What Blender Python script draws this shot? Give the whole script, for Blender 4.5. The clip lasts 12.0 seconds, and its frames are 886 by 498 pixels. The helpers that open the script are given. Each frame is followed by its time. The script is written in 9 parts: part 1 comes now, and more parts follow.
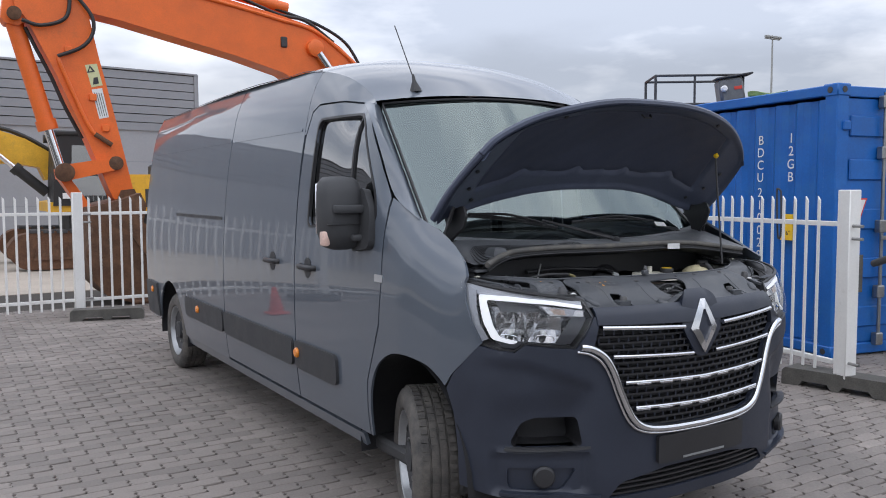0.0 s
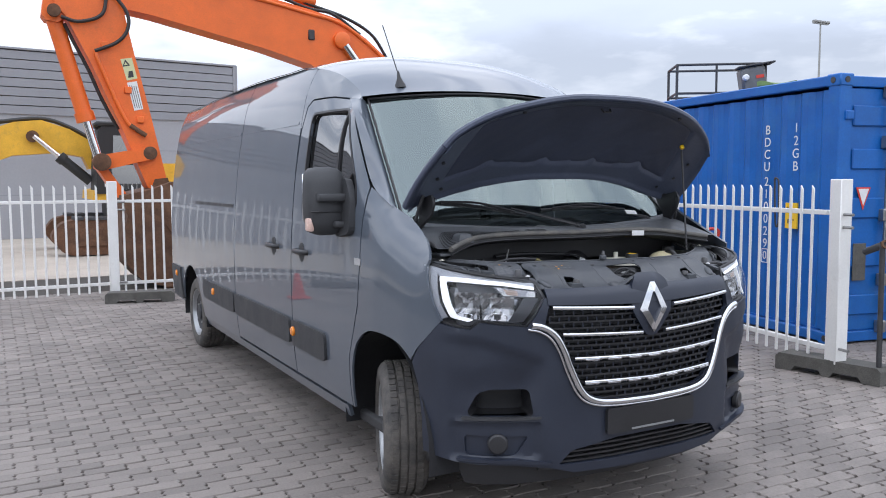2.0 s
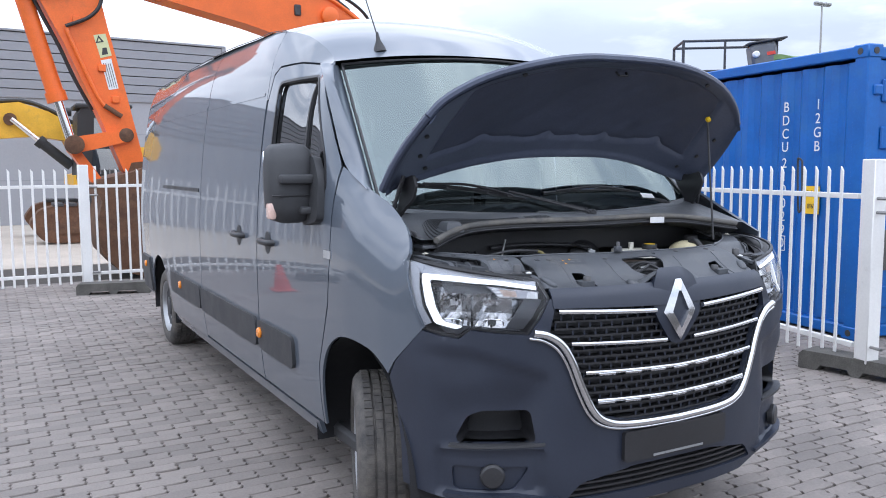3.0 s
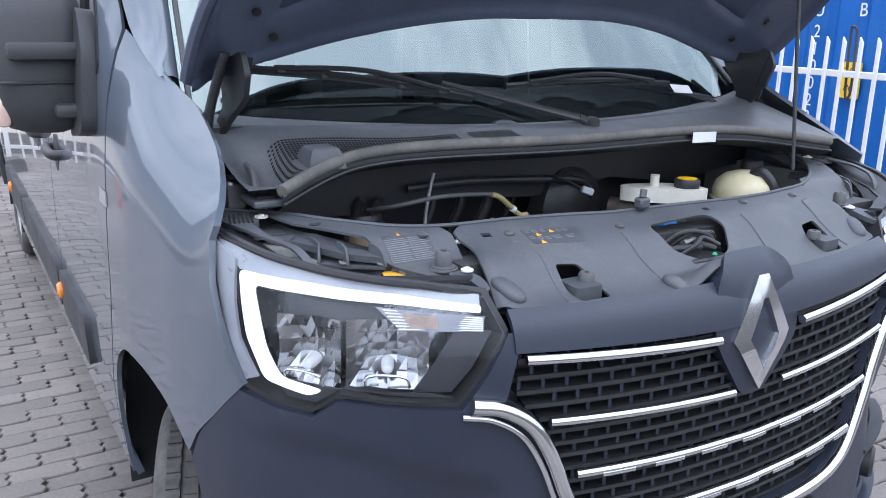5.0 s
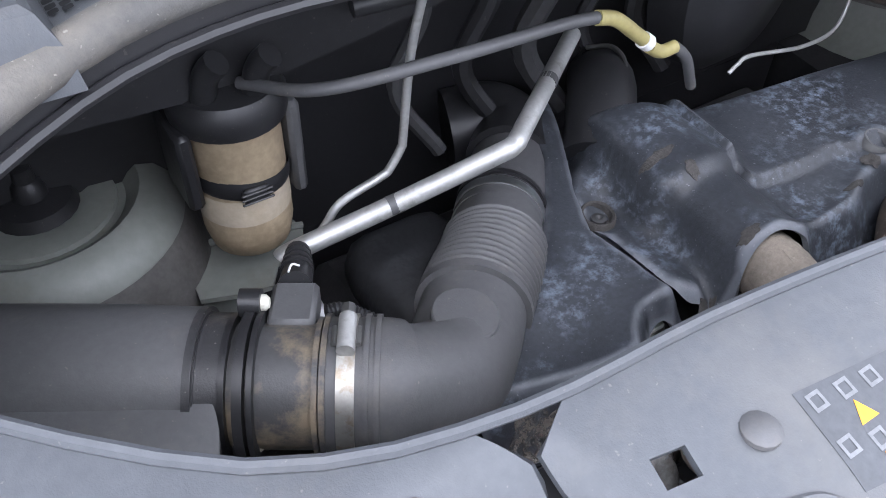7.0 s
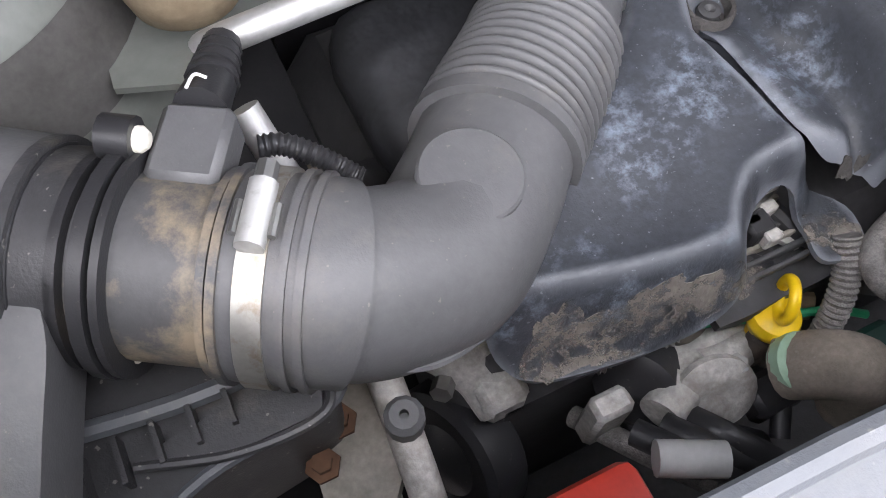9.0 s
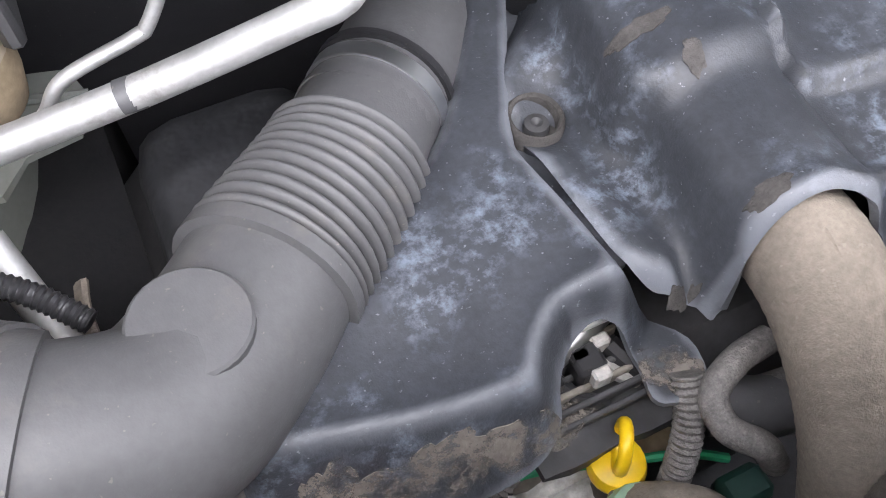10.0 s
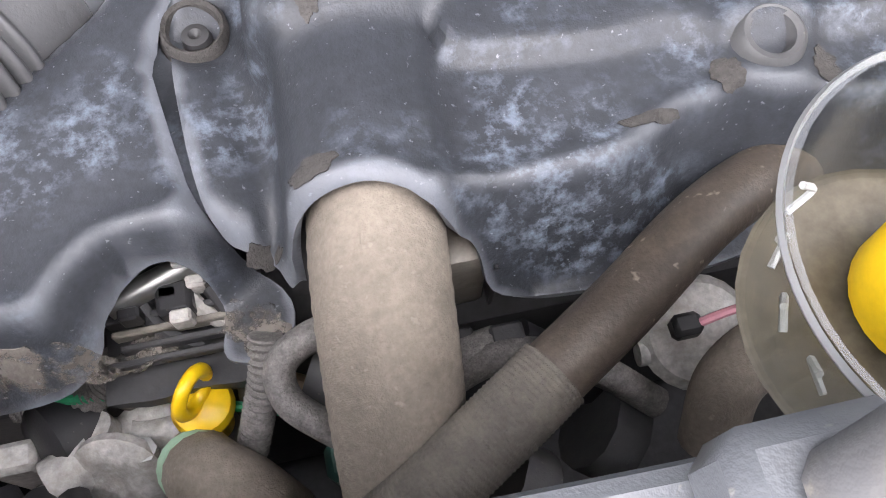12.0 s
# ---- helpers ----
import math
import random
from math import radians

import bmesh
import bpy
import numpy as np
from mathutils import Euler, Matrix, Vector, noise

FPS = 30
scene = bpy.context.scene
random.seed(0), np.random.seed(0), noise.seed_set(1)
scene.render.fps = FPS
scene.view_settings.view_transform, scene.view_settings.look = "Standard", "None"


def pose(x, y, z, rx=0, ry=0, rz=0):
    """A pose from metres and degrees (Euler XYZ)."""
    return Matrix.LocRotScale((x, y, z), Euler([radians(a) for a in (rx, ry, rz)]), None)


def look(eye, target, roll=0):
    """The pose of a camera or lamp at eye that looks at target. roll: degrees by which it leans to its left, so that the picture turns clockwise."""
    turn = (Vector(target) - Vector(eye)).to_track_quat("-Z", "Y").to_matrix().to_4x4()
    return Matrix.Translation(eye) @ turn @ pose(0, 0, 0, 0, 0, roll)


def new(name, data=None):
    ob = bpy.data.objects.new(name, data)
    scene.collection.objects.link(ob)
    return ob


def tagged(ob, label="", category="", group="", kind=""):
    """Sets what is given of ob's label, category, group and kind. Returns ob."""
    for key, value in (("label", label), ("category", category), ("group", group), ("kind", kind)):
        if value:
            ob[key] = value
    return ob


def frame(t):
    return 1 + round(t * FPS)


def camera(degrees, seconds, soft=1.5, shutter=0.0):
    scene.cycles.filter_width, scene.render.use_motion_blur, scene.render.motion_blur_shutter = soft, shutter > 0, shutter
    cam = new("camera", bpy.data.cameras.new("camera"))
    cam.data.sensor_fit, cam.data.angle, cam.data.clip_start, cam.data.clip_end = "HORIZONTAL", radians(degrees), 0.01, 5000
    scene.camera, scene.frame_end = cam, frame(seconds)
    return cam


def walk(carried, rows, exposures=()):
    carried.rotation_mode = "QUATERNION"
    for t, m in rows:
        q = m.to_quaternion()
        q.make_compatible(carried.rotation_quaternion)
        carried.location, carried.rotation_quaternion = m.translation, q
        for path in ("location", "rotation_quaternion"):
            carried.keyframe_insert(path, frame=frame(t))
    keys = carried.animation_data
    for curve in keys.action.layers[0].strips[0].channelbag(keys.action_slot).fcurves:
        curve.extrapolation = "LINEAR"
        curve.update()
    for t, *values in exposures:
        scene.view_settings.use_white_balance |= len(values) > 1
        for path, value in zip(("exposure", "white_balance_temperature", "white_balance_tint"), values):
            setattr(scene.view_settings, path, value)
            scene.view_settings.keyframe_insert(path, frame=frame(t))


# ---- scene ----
cam = camera(56.8, 12.0, soft=1.0)
PATH = [
    (0, (-2.825, -3.261, 1.631), (-1.769, -1.568, 1.49), -0.2),
    (0.5, (-2.818, -3.526, 1.654), (-1.777, -1.824, 1.507), -0.1),
    (1, (-2.749, -3.718, 1.657), (-1.728, -2.006, 1.492), -0.1),
    (1.5, (-2.719, -3.776, 1.658), (-1.732, -2.044, 1.491), -0.1),
    (2, (-2.675, -3.699, 1.638), (-1.713, -1.954, 1.469), -0.2),
    (2.5, (-2.536, -3.438, 1.637), (-1.579, -1.69, 1.462), -0.3),
    (3, (-2.317, -3.16, 1.604), (-1.351, -1.421, 1.4), -0.3),
    (3.3, (-2.156, -2.979, 1.622), (-1.194, -1.247, 1.346), -0.4),
    (3.5, (-2.064, -2.852, 1.622), (-1.099, -1.142, 1.236), -0.4),
    (3.7, (-1.969, -2.703, 1.624), (-1.0, -1.009, 1.186), -0.3),
    (5.3, (-1.209, -1.651, 1.627), (-0.195, -0.013, 1.091), 1.1),
    (5.5, (-1.131, -1.524, 1.615), (-0.112, 0.109, 1.073), 1.1),
    (6, (-0.906, -1.191, 1.611), (0.095, 0.376, 0.875), 1.2),
    (6.5, (-0.768, -0.924, 1.594), (0.155, 0.473, 0.5), 1.5),
    (7, (-0.676, -0.69, 1.569), (0.123, 0.487, 0.163), 1.8),
    (7.5, (-0.632, -0.576, 1.508), (0.028, 0.37, -0.125), 2.6),
    (9.3, (-0.502, -0.531, 1.416), (-0.111, 0.264, -0.377), 0.9),
    (9.5, (-0.481, -0.53, 1.409), (-0.042, 0.312, -0.351), 2.1),
    (10, (-0.385, -0.542, 1.392), (0.061, 0.424, -0.301), -0.9),
    (10.5, (-0.3, -0.543, 1.38), (0.106, 0.336, -0.37), -6.0),
    (11, (-0.241, -0.553, 1.375), (0.086, 0.166, -0.462), -1.8),
    (11.5, (-0.177, -0.571, 1.376), (0.093, 0.167, -0.463), 2.4),
    (12, (-0.119, -0.578, 1.382), (0.082, 0.186, -0.456), 2.4),
]
EXPOSURE = [(0.0, -0.5, 6300, 12), (1.0, -0.24, 6220, 12), (2.0, -0.19, 6150, 12), (2.5, -0.16, 6050, 12), (3.5, 0.3, 5850, 12), (5.5, 0.36, 5700, 13), (6.0, 0.28, 5600, 14), (6.5, 1.1, 6050, 14), (7.0, 1.35, 6150, 15), (7.5, 1.98, 6500, 15), (9.5, 2.1, 6650, 15), (11.0, 2.42, 6770, 16), (12.0, 2.4, 6850, 16)]
walk(cam, [(t, look(eye, target, roll)) for t, eye, target, roll in PATH], EXPOSURE)

# ---- light ----
world = bpy.data.worlds.new("overcast_sky")
scene.world = world
world.use_nodes = True
wn, wl = world.node_tree.nodes, world.node_tree.links
wn.clear()
w_out, w_bg = wn.new("ShaderNodeOutputWorld"), wn.new("ShaderNodeBackground")
w_sky = wn.new("ShaderNodeTexSky")
w_sky.sky_type, w_sky.sun_disc = "NISHITA", False
w_sky.sun_elevation, w_sky.sun_rotation = radians(64), radians(211)
w_tc, w_map = wn.new("ShaderNodeTexCoord"), wn.new("ShaderNodeMapping")
w_map.inputs["Scale"].default_value = (1.0, 1.0, 3.2)
w_noise, w_ramp, w_mix = wn.new("ShaderNodeTexNoise"), wn.new("ShaderNodeValToRGB"), wn.new("ShaderNodeMix")
w_noise.inputs["Scale"].default_value, w_noise.inputs["Detail"].default_value = 2.3, 7.0
w_noise.inputs["Roughness"].default_value = 0.55
r = w_ramp.color_ramp
r.elements[0].position, r.elements[0].color = 0.42, (6.1, 6.55, 7.4, 1)
r.elements[1].position, r.elements[1].color = 0.58, (10.6, 10.8, 11.2, 1)
w_mix.data_type = "RGBA"
w_mix.inputs[0].default_value = 0.86
wl.new(w_tc.outputs["Generated"], w_map.inputs["Vector"])
wl.new(w_map.outputs["Vector"], w_noise.inputs["Vector"])
wl.new(w_noise.outputs["Fac"], w_ramp.inputs["Fac"])
wl.new(w_sky.outputs["Color"], w_mix.inputs[6])
wl.new(w_ramp.outputs["Color"], w_mix.inputs[7])
# an overcast sky is brighter overhead than at the horizon
w_sep, w_rise, w_mul = wn.new("ShaderNodeSeparateXYZ"), wn.new("ShaderNodeMapRange"), wn.new("ShaderNodeVectorMath")
wl.new(w_tc.outputs["Generated"], w_sep.inputs[0])
wl.new(w_sep.outputs["Z"], w_rise.inputs["Value"])
w_rise.inputs["From Min"].default_value, w_rise.inputs["From Max"].default_value = 0.15, 1.0
w_rise.inputs["To Min"].default_value, w_rise.inputs["To Max"].default_value = 0.98, 1.75
w_mul.operation = "MULTIPLY"
wl.new(w_mix.outputs[2], w_mul.inputs[0])
wl.new(w_rise.outputs["Result"], w_mul.inputs[1])
# a low grey cloud bank with an uneven upper edge, white cloud above it
w_edge, w_bank, w_bankmul = wn.new("ShaderNodeMath"), wn.new("ShaderNodeMapRange"), wn.new("ShaderNodeVectorMath")
w_edge.operation = "MULTIPLY_ADD"
wl.new(w_noise.outputs["Fac"], w_edge.inputs[0])
w_edge.inputs[1].default_value = 0.14
wl.new(w_sep.outputs["Z"], w_edge.inputs[2])
wl.new(w_edge.outputs[0], w_bank.inputs["Value"])
w_bank.interpolation_type = "SMOOTHSTEP"
w_bank.inputs["From Min"].default_value, w_bank.inputs["From Max"].default_value = 0.195, 0.245
w_bank.inputs["To Min"].default_value, w_bank.inputs["To Max"].default_value = 0.84, 1.10
w_bankmul.operation = "MULTIPLY"
wl.new(w_mul.outputs["Vector"], w_bankmul.inputs[0])
wl.new(w_bank.outputs["Result"], w_bankmul.inputs[1])
wl.new(w_bankmul.outputs["Vector"], w_bg.inputs["Color"])
w_bg.inputs["Strength"].default_value = 0.152
wl.new(w_bg.outputs["Background"], w_out.inputs["Surface"])

sun = new("sun", bpy.data.lights.new("sun", "SUN"))
sun.data.energy, sun.data.angle, sun.data.color = 0.6, radians(100), (1.0, 0.96, 0.9)
sun.matrix_world = look((-3, -5, 12), (0, 0, 0))


# ---- materials ----
def ramp_between(nt, fac, lo, hi, c0, c1):
    n = nt.nodes.new("ShaderNodeValToRGB")
    n.color_ramp.elements[0].position, n.color_ramp.elements[0].color = lo, (*c0, 1)
    n.color_ramp.elements[1].position, n.color_ramp.elements[1].color = hi, (*c1, 1)
    nt.links.new(fac, n.inputs["Fac"])
    return n.outputs["Color"]


def tint(nt, a, b, fac, mode="MIX"):
    n = nt.nodes.new("ShaderNodeMix")
    n.data_type, n.blend_type = "RGBA", mode
    for sock, v in ((n.inputs[6], a), (n.inputs[7], b)):
        if isinstance(v, tuple):
            sock.default_value = (*v, 1)
        else:
            nt.links.new(v, sock)
    if isinstance(fac, float):
        n.inputs[0].default_value = fac
    else:
        nt.links.new(fac, n.inputs[0])
    return n.outputs[2]


def noise_tex(nt, scale, detail=5.0, rough=0.6, stretch=None):
    tc = nt.nodes.new("ShaderNodeTexCoord")
    v = tc.outputs["Object"]
    if stretch:
        mp = nt.nodes.new("ShaderNodeMapping")
        mp.inputs["Scale"].default_value = stretch
        nt.links.new(v, mp.inputs["Vector"])
        v = mp.outputs["Vector"]
    n = nt.nodes.new("ShaderNodeTexNoise")
    n.inputs["Scale"].default_value, n.inputs["Detail"].default_value, n.inputs["Roughness"].default_value = scale, detail, rough
    nt.links.new(v, n.inputs["Vector"])
    return n.outputs["Fac"]


def surf(name, base, rough=0.5, metal=0.0, var=0.15, scale=6.0, fine=90.0, bump=0.1, bscale=300.0, coat=0.0, spec=0.5,
         dust=None, dust_at=(0.5, 0.7), dust_scale=7.0, dust_fac=0.7, dust_mask=None, specks=None, speck_at=(0.665, 0.70), speck_scale=260.0, rough_var=0.1, pieces=0.0, islands=0.0, stretch=None, worn=None, worn_gloss_at=(0.51, 0.545), worn_gloss_fac=0.8):
    """A surface with stains (scale), grain (fine), relief (bump) and, if given, a second colour in patches (dust)."""
    m = bpy.data.materials.new(name)
    m.use_nodes = True
    nt = m.node_tree
    b = nt.nodes["Principled BSDF"]
    big, small = noise_tex(nt, scale, stretch=stretch), noise_tex(nt, fine, 3.0, stretch=stretch)
    dark, light = tuple(c * (1 - var) for c in base), tuple(min(1, c * (1 + var)) for c in base)
    col = ramp_between(nt, big, 0.3, 0.7, dark, light)
    g = ramp_between(nt, small, 0.3, 0.7, (1 - var * 0.6,) * 3, (1 + var * 0.6,) * 3)
    col = tint(nt, col, g, 1.0, "MULTIPLY")
    if pieces or islands:
        src = nt.nodes.new("ShaderNodeObjectInfo").outputs["Random"] if pieces else nt.nodes.new("ShaderNodeNewGeometry").outputs["Random Per Island"]
        k = pieces or islands
        col = tint(nt, col, ramp_between(nt, src, 0.0, 1.0, (1 - k, 1 - k, 1 - k), (1 + k, 1 + k * 0.94, 1 + k * 0.88)), 1.0, "MULTIPLY")
    rbase = rough
    if dust:
        d = noise_tex(nt, dust_scale, 8.0, 0.7)
        f = ramp_between(nt, d, dust_at[0], dust_at[1], (0, 0, 0), (dust_fac,) * 3)
        if dust_mask:
            f = tint(nt, f, ramp_between(nt, noise_tex(nt, dust_mask[0], 3.0, 0.55), dust_mask[1], dust_mask[2], (0, 0, 0), (1, 1, 1)), 1.0, "MULTIPLY")
        col = tint(nt, col, dust, f)
    if specks:
        col = tint(nt, col, specks, ramp_between(nt, noise_tex(nt, speck_scale, 2.0, 0.55), speck_at[0], speck_at[1], (0, 0, 0), (0.45,) * 3))
    # raised ridges turn paler: wear and painted gloss highlights in one colour
    if worn:
        pt = nt.nodes.new("ShaderNodeNewGeometry").outputs["Pointiness"]
        col = tint(nt, col, worn, ramp_between(nt, pt, worn_gloss_at[0], worn_gloss_at[1], (0, 0, 0), (worn_gloss_fac,) * 3))
    nt.links.new(col, b.inputs["Base Color"])
    rr = nt.nodes.new("ShaderNodeMapRange")
    nt.links.new(big, rr.inputs["Value"])
    rr.inputs["From Min"].default_value, rr.inputs["From Max"].default_value = 0.3, 0.7
    rr.inputs["To Min"].default_value, rr.inputs["To Max"].default_value = max(0.02, rbase - rough_var), min(1, rbase + rough_var)
    nt.links.new(rr.outputs["Result"], b.inputs["Roughness"])
    b.inputs["Metallic"].default_value = metal
    b.inputs["Specular IOR Level"].default_value = spec
    if coat:
        b.inputs["Coat Weight"].default_value, b.inputs["Coat Roughness"].default_value = coat, 0.02
        b.inputs["Coat IOR"].default_value = 1.55
    if bump:
        bn = nt.nodes.new("ShaderNodeBump")
        bn.inputs["Strength"].default_value, bn.inputs["Distance"].default_value = bump, 0.002
        nt.links.new(noise_tex(nt, bscale, 2.0, stretch=stretch), bn.inputs["Height"])
        nt.links.new(bn.outputs["Normal"], b.inputs["Normal"])
    return m


def glass(name, colour, ior=1.5, rough=0.01, gloss_colour=(1, 1, 1), most=0.95):
    """A thin pane: it lets light through, tinted, and mirrors by its slope."""
    m = bpy.data.materials.new(name)
    m.use_nodes = True
    nt = m.node_tree
    nt.nodes.remove(nt.nodes["Principled BSDF"])
    out = nt.nodes["Material Output"]
    clear, gloss = nt.nodes.new("ShaderNodeBsdfTransparent"), nt.nodes.new("ShaderNodeBsdfGlossy")
    mix, fres = nt.nodes.new("ShaderNodeMixShader"), nt.nodes.new("ShaderNodeFresnel")
    clear.inputs["Color"].default_value = (*colour, 1)
    gloss.inputs["Roughness"].default_value = rough
    gloss.inputs["Color"].default_value = (*gloss_colour, 1)
    fres.inputs["IOR"].default_value = ior
    cap = nt.nodes.new("ShaderNodeMath")
    cap.operation = "MINIMUM"
    cap.inputs[1].default_value = most
    nt.links.new(fres.outputs["Fac"], cap.inputs[0])
    nt.links.new(cap.outputs[0], mix.inputs["Fac"])
    nt.links.new(clear.outputs["BSDF"], mix.inputs[1])
    nt.links.new(gloss.outputs["BSDF"], mix.inputs[2])
    nt.links.new(mix.outputs["Shader"], out.inputs["Surface"])
    return m


def glow(name, colour, strength):
    m = bpy.data.materials.new(name)
    m.use_nodes = True
    b = m.node_tree.nodes["Principled BSDF"]
    b.inputs["Base Color"].default_value = (0.8, 0.8, 0.8, 1)
    b.inputs["Emission Color"].default_value, b.inputs["Emission Strength"].default_value = (*colour, 1), strength
    return m


M_PAINT = surf("grey_body_paint", (0.088, 0.104, 0.128), 0.35, 0.0, 0.02, 2.0, 40, 0.0, coat=1.0, spec=0.2, rough_var=0.03)
# long waves in the body panels, so that mirrored lines wobble
nt = M_PAINT.node_tree
wave = nt.nodes.new("ShaderNodeBump")
wave.inputs["Strength"].default_value, wave.inputs["Distance"].default_value = 1.0, 0.0006
nt.links.new(noise_tex(nt, 3.2, 1.0, 0.4), wave.inputs["Height"])
for socket in ("Normal", "Coat Normal"):
    nt.links.new(wave.outputs["Normal"], nt.nodes["Principled BSDF"].inputs[socket])
M_BUMPER = surf("black_grained_bumper_plastic", (0.021, 0.026, 0.041), 0.42, 0, 0.1, 5, 120, 0.08, 900)
M_STRIP = surf("dark_grey_trim_plastic", (0.04, 0.041, 0.044), 0.55, 0, 0.1, 5, 120, 0.08, 900)
M_BLACK = surf("black_plastic", (0.022, 0.022, 0.024), 0.42, 0, 0.15, 5, 120, 0.08, 700, specks=(0.10, 0.09, 0.08), speck_at=(0.69, 0.73))
M_DARK = surf("shadowed_black_metal", (0.045, 0.045, 0.047), 0.6, 0, 0.3, 9, 120, 0.1, 300)
M_CHROME = surf("bright_chrome", (0.72, 0.73, 0.75), 0.08, 1.0, 0.03, 6, 60, 0.0)
M_SATIN = surf("satin_chrome", (0.66, 0.67, 0.68), 0.38, 1.0, 0.04, 6, 60, 0.0)
M_TYRE = surf("tyre_rubber", (0.045, 0.043, 0.042), 0.8, 0, 0.25, 10, 150, 0.2, 500, dust=(0.19, 0.17, 0.145), dust_at=(0.36, 0.72), dust_scale=9)
M_RIM = surf("silver_wheel_paint", (0.35, 0.36, 0.37), 0.35, 0.6, 0.1, 8, 80, 0.02)
M_GLASS = glass("clear_windscreen_glass", (0.80, 0.87, 0.86), 2.6, 0.01, (0.78, 0.90, 0.87))
M_TINT = glass("dark_side_glass", (0.14, 0.17, 0.18), 3.2)
M_LENS = glass("clear_lamp_lens", (0.95, 0.96, 0.97), 1.4, most=0.35)
M_DRL = glow("white_running_light", (0.95, 0.97, 1.0), 0.55)
M_AMBER = surf("amber_lens", (0.8, 0.25, 0.02), 0.25, 0, 0.1, 30, 300, 0.0, coat=0.6)
M_WHITE = surf("white_painted_steel", (0.78, 0.77, 0.74), 0.45, 0, 0.05, 3, 60, 0.03, dust=(0.5, 0.45, 0.38), dust_at=(0.62, 0.8), dust_fac=0.5)
M_CONC = surf("weathered_concrete_foot", (0.10, 0.095, 0.085), 0.9, 0, 0.3, 7, 90, 0.4, 200)
M_BLUE = surf("blue_container_paint", (0.006, 0.115, 0.42), 0.42, 0, 0.12, 2.5, 50, 0.05, 120, dust=(0.03, 0.15, 0.39), dust_at=(0.5, 0.75), dust_scale=3)
M_ORANGE = surf("orange_machine_paint", (0.80, 0.15, 0.02), 0.42, 0, 0.1, 3, 60, 0.05, 120, dust=(0.45, 0.12, 0.03), dust_at=(0.6, 0.8), dust_scale=4)
M_YELLOW = surf("yellow_machine_paint", (0.72, 0.40, 0.03), 0.45, 0, 0.12, 3, 60, 0.05, 120, dust=(0.35, 0.22, 0.06), dust_at=(0.55, 0.8), dust_scale=4)
M_RUST = surf("rusty_bucket_steel", (0.11, 0.055, 0.03), 0.8, 0.2, 0.35, 4, 50, 0.3, 120, dust=(0.22, 0.12, 0.07), dust_at=(0.45, 0.7), dust_scale=5)
M_STEEL = surf("dull_steel", (0.32, 0.32, 0.31), 0.4, 0.9, 0.15, 8, 90, 0.05)
M_ALU = surf("bare_aluminium", (0.52, 0.52, 0.51), 0.58, 0.8, 0.12, 18, 220, 0.06, 400, dust=(0.3, 0.28, 0.25), dust_at=(0.55, 0.7), dust_scale=40)
M_CAST = surf("cast_aluminium", (0.46, 0.45, 0.43), 0.6, 0.2, 0.3, 25, 200, 0.3, 250, dust=(0.19, 0.155, 0.115), dust_at=(0.46, 0.70), dust_scale=16)
M_CLAD = surf("grey_wall_cladding", (0.27, 0.275, 0.295), 0.5, 0.2, 0.05, 0.6, 20, 0.02)
M_CLAD2 = surf("light_grey_wall_cladding", (0.33, 0.335, 0.355), 0.5, 0.2, 0.05, 0.6, 20, 0.02)
M_PAVER = surf("grey_brown_paver", (0.225, 0.20, 0.182), 0.8, 0, 0.2, 1.3, 60, 0.5, 160, pieces=0.16, dust=(0.13, 0.115, 0.105), dust_at=(0.45, 0.75), dust_scale=0.9)
M_PAVER2 = surf("grey_brown_paver_field", (0.225, 0.20, 0.182), 0.8, 0, 0.2, 1.3, 60, 0.5, 160, islands=0.16, dust=(0.13, 0.115, 0.105), dust_at=(0.45, 0.75), dust_scale=0.9)
M_JOINT = surf("dark_sandy_joint", (0.05, 0.043, 0.036), 0.95, 0, 0.3, 2, 80, 0.6, 200)
M_YARD = surf("sandy_concrete_yard", (0.42, 0.37, 0.31), 0.9, 0, 0.15, 0.8, 30, 0.3, 60)
M_PANEL = surf("dark_grey_under_bonnet_plastic", (0.075, 0.08, 0.088), 0.5, 0, 0.12, 9, 140, 0.12, 800, dust=(0.16, 0.15, 0.135), dust_at=(0.52, 0.78), dust_scale=6, dust_fac=0.5, specks=(0.20, 0.19, 0.175), speck_at=(0.70, 0.76))
# pale ridge colour paints gloss highlights as well as worn edges
M_COVER = surf("scuffed_engine_cover_foam", (0.038, 0.042, 0.05), 0.5, 0, 0.25, 10, 160, 0.2, 500, dust=(0.215, 0.255, 0.32), dust_at=(0.47, 0.66), dust_scale=85, dust_fac=0.75, dust_mask=(11.0, 0.50, 0.64), worn=(0.215, 0.23, 0.258), worn_gloss_at=(0.53, 0.575), worn_gloss_fac=0.55, specks=(0.30, 0.32, 0.35), speck_at=(0.68, 0.76), speck_scale=300)
M_DUCT = surf("matt_black_duct_rubber", (0.088, 0.088, 0.091), 0.5, 0, 0.12, 9, 150, 0.1, 600, dust=(0.18, 0.16, 0.135), dust_at=(0.55, 0.75), dust_scale=11, dust_fac=0.5, specks=(0.22, 0.20, 0.17), speck_at=(0.70, 0.76))
M_FOAM = surf("black_crinkled_foam", (0.022, 0.023, 0.026), 0.6, 0, 0.3, 30, 120, 0.9, 60)
M_HOSE = surf("dusty_fabric_hose", (0.215, 0.185, 0.152), 0.9, 0, 0.22, 14, 260, 0.5, 650, dust=(0.115, 0.095, 0.076), dust_at=(0.52, 0.74), dust_scale=20, specks=(0.34, 0.30, 0.25), speck_at=(0.66, 0.74), speck_scale=160)
